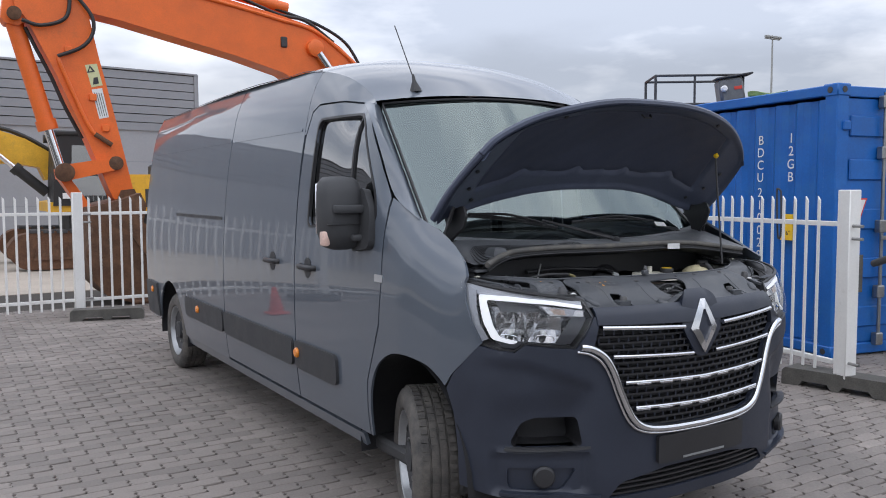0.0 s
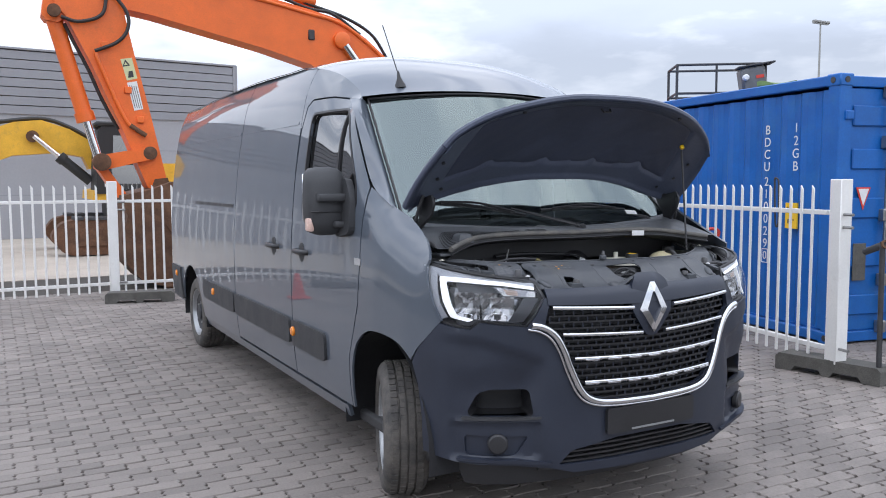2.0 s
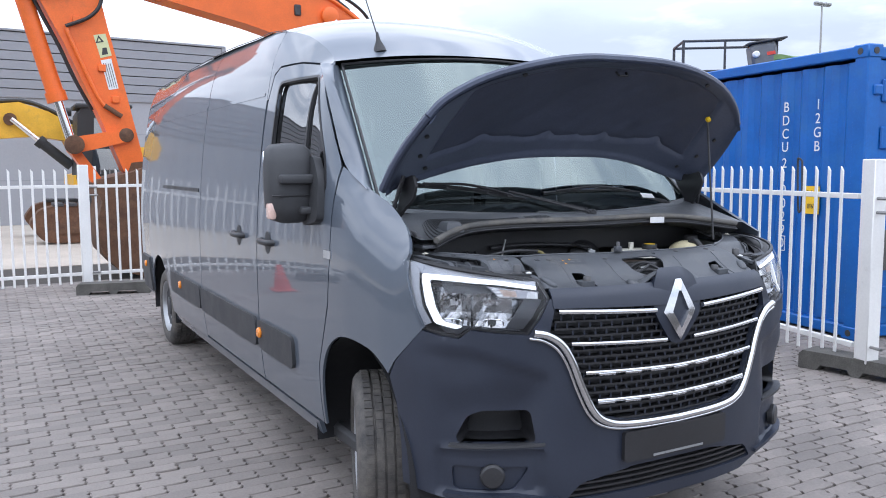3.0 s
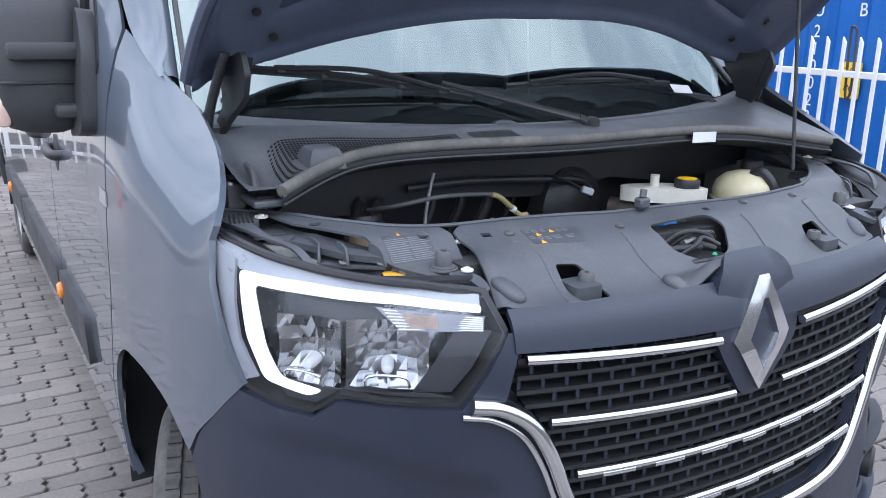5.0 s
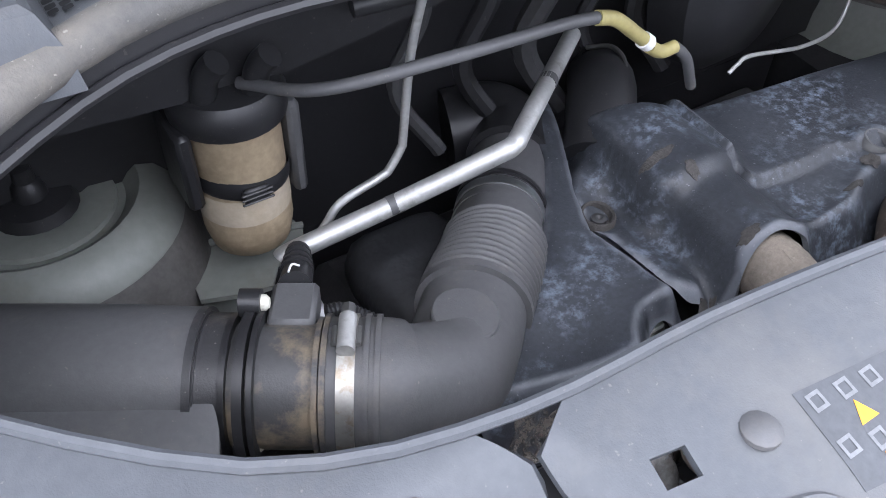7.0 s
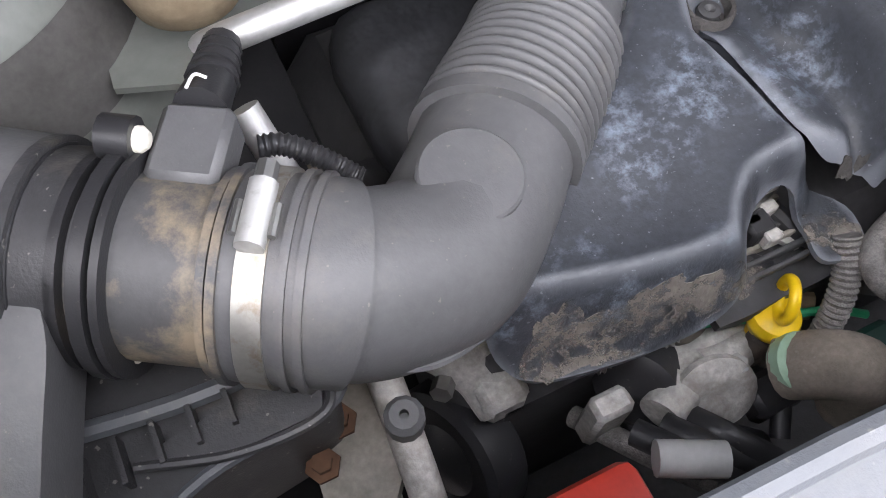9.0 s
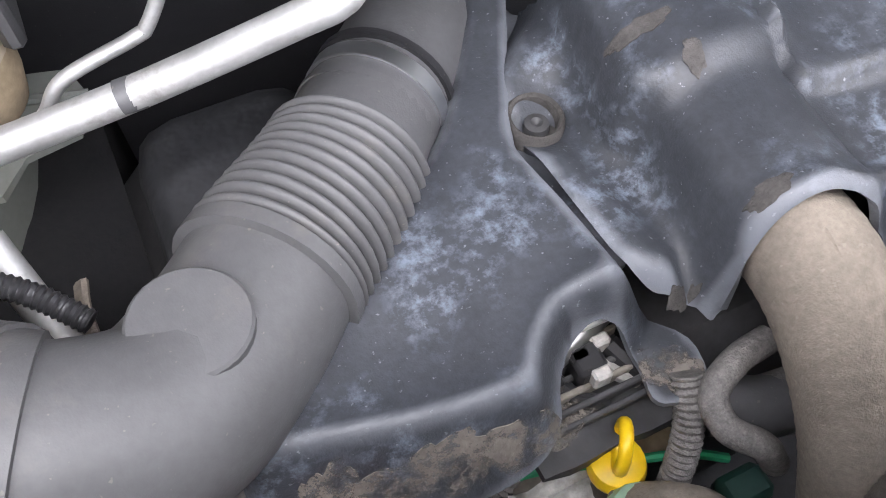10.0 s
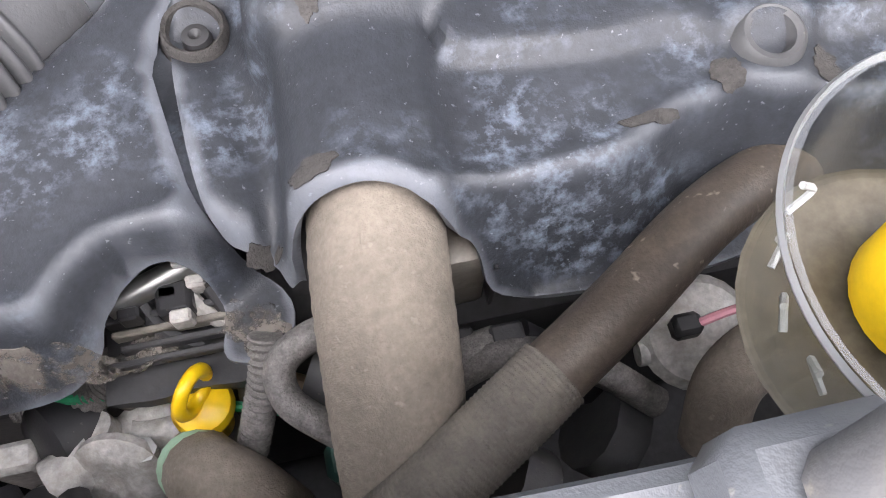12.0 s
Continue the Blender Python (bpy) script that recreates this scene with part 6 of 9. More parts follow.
pocket = [(-0.845, -0.325), (-0.818, -0.32), (-0.806, -0.375), (-0.795, -0.415), (-0.767, -0.452), (-0.742, -0.485), (-0.702, -0.53), (-0.692, -0.575), (-0.660, -0.602), (-0.630, -0.63), (-0.622, -0.655), (-0.636, -0.686), (-0.685, -0.668), (-0.758, -0.628), (-0.820, -0.558), (-0.860, -0.47), (-0.866, -0.37)]
clip1 = rounded([(-0.385, -0.688), (-0.335, -0.694), (-0.322, -0.72), (-0.318, -0.775), (-0.385, -0.772), (-0.395, -0.74)], 0.008)
latch = rounded([(-0.10, -0.636), (0.085, -0.626), (0.105, -0.665), (0.065, -0.72), (-0.02, -0.735), (-0.085, -0.70)], 0.02)
hole1 = [(-0.76 + 0.013 * math.cos(a), -0.435 + 0.011 * math.sin(a)) for a in np.linspace(0, 2 * math.pi, 13)[:-1]]
slot1 = [(-0.482, -0.578), (-0.462, -0.581), (-0.464, -0.596), (-0.484, -0.593)]
slot2 = [(0.10, -0.60), (0.118, -0.60), (0.118, -0.612), (0.10, -0.612)]


def flip_x(poly):
    return [(-a, b) for a, b in poly][::-1]


pan = part("radiator_top_panel", sheet(panel, on_panel(), 0.008, 0.005, [clip1, flip_x(clip1), latch, slot1, slot2]), M_PANEL, van, "dark grey plastic radiator panel")
for s in (-1, 1):
    f = list if s < 0 else flip_x
    part("side_wing", sheet(f(wing)[::-1], on_panel(), 0.008, 0.005, [f(pocket), f(hole1)]), M_PANEL, pan)
    # black sheet added under the crease to darken the open gap
    part("gap_shade_sheet", sheet(f([(-0.50, -0.545), (-0.50, -0.74), (-0.58, -0.735), (-0.555, -0.66), (-0.545, -0.545)])[::-1], lambda x, y: (x, y, panel_z(-0.6, y) - 0.028), 0.03, 0.004), M_BLACK, pan)
    for run in GROOVES:
        part("panel_rib", tube([(s * x, y, panel_z(x, y) - 0.0004) for x, y, z in curve_points([(x, y, 0) for x, y in run], 6)], 0.0026, 8, smooth=False), M_PANEL, pan)
part("panel_lip", tube([(x, y - 0.003, panel_z(x, y) + 0.001) for x, y in lip], 0.004, 8, smooth=False), M_PANEL, pan)
part("grille_top_band", sheet([(-0.555, 1.085), (-0.10, 1.07), (0.10, 1.07), (0.555, 1.085), (0.56, 1.152), (-0.56, 1.152)], lambda u, z: front(u, z, 0.005 - 20 * max(0.0, z - 1.122) ** 2), 0.012, 0.012), M_BUMPER, pan)

# ribbed pockets behind the headlamp
M_ORANGECAP = surf("orange_yellow_plastic", (0.62, 0.30, 0.01), 0.5, 0, 0.12, 30, 200, 0.05)
M_TIP = surf("pale_tip_plastic", (0.18, 0.17, 0.15), 0.7, 0, 0.2, 60, 300, 0.1, 500)
for s in (-1, 1):
    f = list if s < 0 else flip_x
    under = [(-0.88, -0.30), (-0.80, -0.30), (-0.66, -0.57), (-0.57, -0.66), (-0.60, -0.72), (-0.68, -0.69), (-0.77, -0.64), (-0.835, -0.56), (-0.88, -0.43)]
    part("pocket_floor", sheet(f(under), lambda x, y: (x, y, 1.165), 0.04, 0.004), M_DARK, pan)
    line = curve_points([(-0.818, -0.32, 0), (-0.795, -0.415, 0), (-0.742, -0.485, 0), (-0.702, -0.53, 0), (-0.69, -0.578, 0)], 6)
    part("pocket_wall", tube([(s * -v.x + s * -0.006, v.y, 1.217 + 0.2 * min(0.0, v.y + 0.44)) for v in line], 0.028, 6, smooth=False, squash=0.25), M_PANEL, pan)
    ledge = [(-0.818, -0.325), (-0.797, -0.41), (-0.784, -0.444), (-0.744, -0.500), (-0.704, -0.533), (-0.694, -0.572), (-0.690, -0.582), (-0.718, -0.562), (-0.748, -0.537), (-0.783, -0.484), (-0.812, -0.445), (-0.842, -0.405), (-0.845, -0.325)]
    part("pocket_ledge", sheet(f(ledge), lambda x, y: (x, y, 1.233 + 0.10 * min(0.0, y + 0.44)), 0.02, 0.012), M_PANEL, pan)
    shelf = [(-0.80, -0.34), (-0.765, -0.43), (-0.722, -0.49), (-0.675, -0.54), (-0.678, -0.572), (-0.690, -0.588), (-0.745, -0.551), (-0.788, -0.513), (-0.828, -0.437), (-0.852, -0.397), (-0.848, -0.34)]
    part("pocket_shelf", sheet(f(shelf), lambda x, y: (x, y, 1.203), 0.02, 0.005), M_PANEL, pan)
    # curved webs that divide the shelf into cells
    for a, b, c in (((-0.797, -0.425), (-0.815, -0.445), (-0.826, -0.440)), ((-0.778, -0.448), (-0.775, -0.490), (-0.786, -0.514)), ((-0.744, -0.500), (-0.744, -0.537), (-0.745, -0.551)), ((-0.700, -0.545), (-0.692, -0.572), (-0.688, -0.588))):
        path = [(a[0], a[1], 1.238), ((a[0] + b[0]) / 2, (a[1] + b[1]) / 2, 1.239), (b[0], b[1], 1.234), (c[0] * 0.6 + b[0] * 0.4, c[1] * 0.6 + b[1] * 0.4, 1.224), (c[0], c[1], 1.207)]
        bm = bmesh.new()
        top = [Vector((s * -x, y, z)) for x, y, z in path]
        low_pts = [Vector((v.x, v.y, min(v.z - 0.002, 1.203))) for v in top]
        across = (top[-1] - top[0]).cross(Vector((0, 0, 1))).normalized() * 0.0022
        ringed = [[bm.verts.new(p + q) for p, q in ((u, across), (u, -across), (w, -across * 1.6), (w, across * 1.6))] for u, w in zip(top, low_pts)]
        for p, q in zip(ringed, ringed[1:]):
            for k in range(4):
                bm.faces.new((p[k], p[(k + 1) % 4], q[(k + 1) % 4], q[k]))
        bm.faces.new(ringed[0][::-1])
        bm.faces.new(ringed[-1])
        web = part("pocket_rib", bm, M_PANEL, pan)
        t0 = Vector((s * -c[0], c[1], 1.209))
        part("rib_tip", sheet([(0, 0), (0.013, 0.006), (0.011, 0.016), (0.002, 0.008)], lambda u, v: (t0.x + s * -(-u), t0.y + 0.2 * u + v, 1.2045 + 0.3 * v), 0.02, 0.002), M_TIP, web, "pale rib tip", smooth=False)
    pad = [(-0.868, -0.30), (-0.874, -0.423), (-0.840, -0.490), (-0.795, -0.542), (-0.795, -0.497), (-0.802, -0.475), (-0.838, -0.43), (-0.852, -0.36)]
    part("lamp_pad", sheet(f(pad), lambda x, y: (x, y, 1.187), 0.03, 0.01), M_PANEL, pan)
    pad = [(-0.79, -0.56), (-0.733, -0.552), (-0.712, -0.566), (-0.702, -0.597), (-0.65, -0.628), (-0.66, -0.657), (-0.74, -0.618)]
    part("lamp_pad", sheet(f(pad), lambda x, y: (x, y, 1.178), 0.03, 0.01), M_PANEL, pan)
    lamp_top = [(-0.915, -0.36), (-0.885, -0.48), (-0.838, -0.575), (-0.765, -0.65), (-0.685, -0.69), (-0.60, -0.725), (-0.58, -0.705), (-0.665, -0.665), (-0.745, -0.625), (-0.81, -0.555), (-0.85, -0.47), (-0.875, -0.36)]
    part("lamp_top", sheet(f(lamp_top), lambda x, y: (x, y, 1.205 + 0.12 * max(0.0, y + 0.60)), 0.03, 0.006), M_BLACK, pan, "black strip behind the headlamp")
    part("lamp_gap_seal", tube([(s * 0.938, -0.36, 1.258), (s * 0.896, -0.51, 1.241), (s * 0.847, -0.588, 1.229), (s * 0.797, -0.638, 1.219), (s * 0.74, -0.673, 1.209), (s * 0.677, -0.698, 1.199), (s * 0.617, -0.717, 1.186), (s * 0.565, -0.725, 1.177)], 0.008, 8), M_BLACK, pan)
    brk = rounded([(-0.598, -0.648), (-0.56, -0.652), (-0.552, -0.70), (-0.56, -0.735), (-0.59, -0.735), (-0.604, -0.70)], 0.012)
    part("lamp_bracket", sheet(f(brk), lambda x, y: (x, y, 1.196 - 0.25 * max(0, -0.68 - y)), 0.02, 0.012, [f([(-0.598, -0.69), (-0.58, -0.69), (-0.575, -0.725), (-0.595, -0.725)])]), M_PANEL, pan)
    part("white_clip", lathe([(0.0115, 0), (0.0115, 0.003), (0.006, 0.004), (0.005, 0.0065), (0.0, 0.007)], Matrix.Translation((s * 0.565, -0.664, 1.199)), 16), M_LABEL, pan, "white plastic fixing clip")
    part("side_grip", sheet(f(rounded([(-0.905, -0.30), (-0.845, -0.305), (-0.84, -0.36), (-0.875, -0.40), (-0.905, -0.37)], 0.012)), lambda x, y: (x, y, 1.258), 0.02, 0.012), M_PANEL, pan)
    for k in range(6):
        part("grip_rib", tube([(s * (0.90 - 0.008 * k), -0.37 - 0.002 * k, 1.259), (s * (0.885 - 0.008 * k), -0.315, 1.261)], 0.0022, 6), M_BLACK, pan)
    part("white_clip", lathe([(0.013, 0), (0.013, 0.003), (0.006, 0.004), (0.005, 0.0065), (0.0, 0.007)], Matrix.Translation((s * 0.832, -0.345, 1.259)), 16), M_CREAM, pan)
    # rubber stop on its round foot
    part("bonnet_stop", lathe([(0.023, -0.004), (0.023, 0.002), (0.0155, 0.004), (0.0155, 0.026), (0.012, 0.031), (0.006, 0.031), (0.006, 0.018), (0, 0.018)], Matrix.Translation((s * 0.587, -0.619, panel_z(0.587, -0.619) + 0.003)), 20), M_DUCT, pan, "grey rubber bonnet stop")
    part("stop_foot", lathe([(0.027, 0), (0.027, 0.003), (0.02, 0.005), (0, 0.005)], Matrix.Translation((s * 0.587, -0.619, panel_z(0.587, -0.619) - 0.001)), 20), M_STEEL, pan)
    # sunk catch with its pin
    part("catch_well", box(s * 0.355 - 0.05, s * 0.355 + 0.05, -0.785, -0.68, 1.10, 1.115), M_DARK, pan)
    part("catch_block", sheet(f(rounded([(-0.385, -0.70), (-0.335, -0.70), (-0.328, -0.765), (-0.388, -0.762)], 0.01)), lambda x, y: (x, y, 1.165), 0.02, 0.05), M_PANEL, pan)
    part("catch_pin", lathe([(0.016, 0), (0.016, 0.012), (0.013, 0.018), (0.005, 0.018), (0.005, 0.01), (0, 0.01)], Matrix.Translation((s * 0.339, -0.727, 1.163)), 16), M_DUCT, pan)
    # wedge-shaped fins on the slope
    for cx, cy, w in ((-0.51, -0.715, 1.0), (-0.155, -0.785, 0.9)):
        bm = bmesh.new()
        bmesh.ops.create_uvsphere(bm, u_segments=20, v_segments=12, radius=1)
        for v in bm.verts:
            v.co = Vector([math.copysign(abs(c) ** 0.85, c) for c in v.co])
        turn = Matrix.Translation((s * -cx, cy, panel_z(cx, cy) - 0.004)) @ Matrix.Rotation(radians(-22 * s), 4, "Z") @ Matrix.Rotation(radians(24), 4, "X") @ Matrix.Diagonal((0.021 * w, 0.038 * w, 0.014, 1))
        bmesh.ops.transform(bm, matrix=turn, verts=bm.verts)
        part("panel_fin", bm, M_PANEL, pan)
for x, y in ((-0.424, -0.594), (-0.167, -0.626), (0.24, -0.60), (-0.590, -0.546), (0.42, -0.60)):
    part("panel_screw", lathe([(0.0105, 0), (0.0105, 0.003), (0.006, 0.006), (0, 0.0062)], Matrix.Translation((x, y, panel_z(x, y) - 0.0005)), 14), M_DUCT, pan)
# bonnet lock below its opening
lock = part("bonnet_lock", box(-0.06, 0.05, -0.735, -0.665, 1.15, 1.165, 0.004), M_BLACK, pan, "black bonnet lock with steel levers")
for k, (a, b) in enumerate((((-0.06, -0.655, 1.17), (0.0, -0.70, 1.18)), ((0.0, -0.645, 1.185), (0.045, -0.70, 1.17)), ((-0.03, -0.675, 1.185), (0.03, -0.66, 1.19)))):
    part("lock_lever", tube([a, b], 0.007, 8), M_STEEL if k == 2 else M_DARK, lock)
for k in range(3):
    part("lock_cable", tube([(-0.08 + 0.03 * k, -0.65, 1.17), (-0.03 + 0.02 * k, -0.665, 1.205 - 0.006 * k), (0.03 + 0.01 * k, -0.68, 1.20), (0.07, -0.69 + 0.01 * k, 1.16)], 0.005, 8), M_BLACK, lock)
part("lock_cable", tube([(0.03, -0.72, 1.185), (0.0, -0.70, 1.20), (-0.03, -0.71, 1.19), (-0.06, -0.70, 1.17)], 0.005, 8), M_BLACK, lock)
part("lock_dot", lathe([(0.006, 0), (0.004, 0.004), (0, 0.005)], Matrix.Translation((0.0, -0.735, 1.172)), 10), M_GREEN, lock)
part("panel_stud", box(-0.075, -0.045, -0.59, -0.565, 1.245, 1.268, 0.004), M_PANEL, pan)
part("panel_stud", tube([(-0.06, -0.578, 1.268), (-0.055, -0.575, 1.285)], 0.008, 10), M_DUCT, pan)
M_PRINTBED = surf("worn_dark_print", (0.062, 0.066, 0.073), 0.5, 0, 0.2, 40, 200, 0.05)
M_PRINT = surf("pale_grey_print", (0.165, 0.17, 0.178), 0.6, 0, 0.2, 60, 300, 0.0)
# printed labels with unreadable lines, and warning triangles
lab = part("print_label", sheet([(-0.675, -0.535), (-0.578, -0.545), (-0.578, -0.589), (-0.676, -0.589)], on_panel(0.0004), 0.01, 0.0003), M_PRINTBED, pan, "dark label with faint lines")
for k in range(12):
    y = -0.547 - 0.0034 * k
    for x0, x1 in ((-0.673, -0.630 + 0.003 * (k * 7 % 3)), (-0.624, -0.582 - 0.004 * (k * 5 % 3))):
        part("print_line", sheet([(x0, y), (x1, y), (x1, y - 0.0012), (x0, y - 0.0012)], on_panel(0.0007), 0.012, 0.0002), M_PRINT, lab, smooth=False)
lab2 = part("print_label", sheet([(-0.395, -0.588), (-0.265, -0.602), (-0.28, -0.656), (-0.398, -0.640)], on_panel(0.0004), 0.01, 0.0003), M_PRINTBED, pan, "dark label with warning triangles")


def mark(x, y, size, material, parent, tri=True):
    pts = [(x - size, y - size * 0.8), (x + size, y - size * 0.8), (x, y + size)] if tri else [(x - size, y - size), (x + size, y - size), (x + size, y + size), (x - size, y + size)]
    part("warning_mark" if tri else "print_mark", sheet(pts, on_panel(0.0008), 0.02, 0.0002, () if tri else [[(x - size * 0.6, y - size * 0.6), (x + size * 0.6, y - size * 0.6), (x + size * 0.6, y + size * 0.6), (x - size * 0.6, y + size * 0.6)]]), material, parent, smooth=False)


M_MARK = surf("orange_print", (0.85, 0.36, 0.02), 0.5, 0, 0.05, 40, 200, 0.0)
mark(-0.638, -0.5375, 0.004, M_MARK, lab)
for x, y in ((-0.332, -0.606), (-0.368, -0.612), (-0.374, -0.638)):
    mark(x, y, 0.0065, M_MARK, lab2)
for x, y in ((-0.386, -0.597), (-0.367, -0.599), (-0.349, -0.601), (-0.315, -0.608), (-0.299, -0.609), (-0.389, -0.621), (-0.371, -0.626), (-0.355, -0.629)):
    mark(x, y, 0.0048, M_PRINT, lab2, False)
for k in range(3):
    for x0, x1 in ((-0.345 + 0.002 * k, -0.325), (-0.312, -0.292 - 0.003 * k)):
        y = -0.622 - 0.0045 * k + 0.1 * (x0 + 0.345) * -1
        part("print_line", sheet([(x0, y), (x1, y - 0.002), (x1, y - 0.0038), (x0, y - 0.0018)], on_panel(0.0007), 0.02, 0.0002), M_PRINT, lab2, smooth=False)
part("lamp_label", sheet([(-0.854, -0.433), (-0.828, -0.437), (-0.807, -0.499), (-0.834, -0.497)], lambda x, y: (x, y, 1.1905), 0.03, 0.003), M_LABEL, pan, "white lamp label")
part("lamp_bulb_cap", tube([(-0.690, -0.585, 1.178), (-0.682, -0.588, 1.180), (-0.667, -0.602, 1.180), (-0.650, -0.622, 1.176)], lambda t: 0.016 - 0.009 * t, 12, squash=0.8), M_ORANGECAP, pan, "yellow plastic bulb holder")

# hinge bracket and cable at the wing's edge
for s in (-1, 1):
    hb = part("hinge_bracket", box(s * 0.845 - 0.022, s * 0.845 + 0.022, -0.235, -0.15, 1.25, 1.31, 0.006), M_STEEL, van, "bare steel bonnet hinge bracket")
    part("bracket_bolt", lathe([(0.010, 0), (0.010, 0.008), (0, 0.009)], Matrix.Translation((s * 0.845, -0.20, 1.31)), 6), M_STEEL, hb)
    part("wing_gutter", sheet([(s * 0.80, -0.40), (s * 0.93, -0.40), (s * 0.92, -0.10), (s * 0.80, -0.08)][::1 if s > 0 else -1], lambda x, y: (x, y, 1.235 + 0.25 * max(0, y + 0.30)), 0.05, 0.006), M_DARK, van)
    part("wing_cable", tube([(s * 0.815, -0.12, 1.34), (s * 0.80, -0.20, 1.325), (s * 0.81, -0.26, 1.29), (s * 0.80, -0.31, 1.262)], 0.0075, 8), M_DUCT, van)

# cowl below the windscreen and its seal
SEAL = smooth_table([(-0.80, -0.375), (-0.70, -0.317), (-0.622, -0.285), (-0.53, -0.272), (-0.40, -0.298), (-0.24, -0.332), (-0.09, -0.345), (0.07, -0.347), (0.33, -0.356), (0.5, -0.37), (0.65, -0.385), (0.8, -0.43)], 120)
SEAL_Z = smooth_table([(-0.80, 1.312), (-0.70, 1.335), (-0.622, 1.35), (-0.5, 1.36), (0.0, 1.365), (0.5, 1.36), (0.8, 1.32)], 120)
M_SEAL = surf("dusty_seal_rubber", (0.10, 0.097, 0.092), 0.75, 0, 0.15, 14, 150, 0.3, 400, dust=(0.20, 0.18, 0.15), dust_at=(0.42, 0.68), dust_scale=16, specks=(0.4, 0.38, 0.33), speck_at=(0.68, 0.74))
xs = np.linspace(-0.80, 0.80, 60)
part("cowl_seal", tube([(x, lerp_table(SEAL, x), lerp_table(SEAL_Z, x)) for x in xs], 0.0128, 10, smooth=False), M_SEAL, van, "dusty grey rubber cowl seal")
bm = bmesh.new()
rows = [[bm.verts.new((x, lerp_table(SEAL, x) + dy, lerp_table(SEAL_Z, x) + dz)) for x in xs] for dy, dz in ((0.002, -0.004), (-0.003, -0.018), (0.0, -0.032), (0.03, -0.045), (0.09, -0.05))]
for a, b in zip(rows, rows[1:]):
    for k in range(len(xs) - 1):
        bm.faces.new((a[k], a[k + 1], b[k + 1], b[k]))
part("cowl_front", bm, M_BLACK, van)
part("seal_bead", tube([(x, lerp_table(SEAL, x) - 0.006, lerp_table(SEAL_Z, x) - 0.026) for x in xs], 0.0045, 8, smooth=False), M_BLACK, van)


def cowl_at(x, t):
    """From the seal (t = 0) back to the windscreen's foot (t = 1)."""
    a = Vector((x, lerp_table(SEAL, x) + 0.012, lerp_table(SEAL_Z, x) + 0.004))
    b = screen(x / 0.885, 0.0) + Vector((0, -0.004, -0.002))
    p = a.lerp(b, t)
    dip = 0.018 * math.sin(math.pi * min(1, t / 0.8)) * step01(-0.2, -0.5, x)
    ridge = 0.004 * math.exp(-((t - 0.82) / 0.03) ** 2)
    well = 0.05 * math.exp(-((x + 0.79) / 0.05) ** 4 - ((t - 0.40) / 0.26) ** 4)
    p.z += ridge - dip - well
    return p


bm = bmesh.new()
cx = np.linspace(-0.86, 0.86, 150)
rows = [[bm.verts.new(cowl_at(x, j / 26)) for x in cx] for j in range(27)]
for a, b in zip(rows, rows[1:]):
    for k in range(len(cx) - 1):
        bm.faces.new((a[k], a[k + 1], b[k + 1], b[k]))
cowl = part("cowl", bm, M_PANEL, van, "dark grey plastic windscreen cowl")
# its grille: a raised frame over black faces, the holes' shade painted
bm = bmesh.new()
shade_cells = bmesh.new()


# flat faces just above the cowl, coloured black for the shade inside holes
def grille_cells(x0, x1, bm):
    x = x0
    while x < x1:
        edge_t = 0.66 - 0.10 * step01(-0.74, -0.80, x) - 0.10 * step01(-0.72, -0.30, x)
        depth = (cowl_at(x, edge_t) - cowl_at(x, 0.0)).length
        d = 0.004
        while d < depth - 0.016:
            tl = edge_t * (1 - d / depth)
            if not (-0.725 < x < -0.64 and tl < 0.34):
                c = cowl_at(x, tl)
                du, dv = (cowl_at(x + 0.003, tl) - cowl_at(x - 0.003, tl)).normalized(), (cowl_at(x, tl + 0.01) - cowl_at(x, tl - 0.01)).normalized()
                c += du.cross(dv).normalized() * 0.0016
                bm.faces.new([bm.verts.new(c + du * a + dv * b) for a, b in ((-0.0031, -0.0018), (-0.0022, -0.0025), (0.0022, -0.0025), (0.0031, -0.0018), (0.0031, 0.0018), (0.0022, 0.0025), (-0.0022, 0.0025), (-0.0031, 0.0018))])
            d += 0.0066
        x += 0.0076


grille_cells(-0.752, -0.33, shade_cells)
grille_cells(-0.30, -0.19, shade_cells)
tagged(part("cowl_grille_mesh", shade_cells, surf("painted_hole_shade", (0.006, 0.006, 0.007), 0.9, 0, 0.1, 20, 90, 0.0), cowl, "rows of flat black faces for the shade in grille holes", smooth=False), kind="stuff")
part("cowl_block", lathe([(0.050, -0.01), (0.046, 0.012), (0.036, 0.030), (0.030, 0.034), (0.0, 0.035)], Matrix.Translation((-0.672, -0.262, 1.342)) @ Matrix.Rotation(radians(45), 4, "Z") @ Matrix.Diagonal((1.15, 1.15, 1, 1)), 4), M_PANEL, cowl, sharp=25)
part("cowl_plug", lathe([(0.030, 0), (0.030, 0.006), (0.024, 0.008), (0.018, 0.006), (0, 0.006)], Matrix.Translation((-0.767, -0.124, 1.361)) @ Matrix.Rotation(radians(14), 4, "X"), 22), M_PANEL, cowl)
part("cowl_hump", lathe([(0.045, 0), (0.042, 0.012), (0.030, 0.02), (0, 0.022)], Matrix.Translation((-0.165, -0.215, 1.372)) @ Matrix.Rotation(radians(20), 4, "X"), 22), M_BLACK, cowl)
part("cowl_vent", box(-0.835, -0.80, -0.335, -0.30, 1.292, 1.297, 0.001), M_BLACK, cowl, smooth=False)
part("cowl_vent_frame", box(-0.85, -0.785, -0.36, -0.27, 1.278, 1.292, 0.004), M_PANEL, cowl, smooth=False)
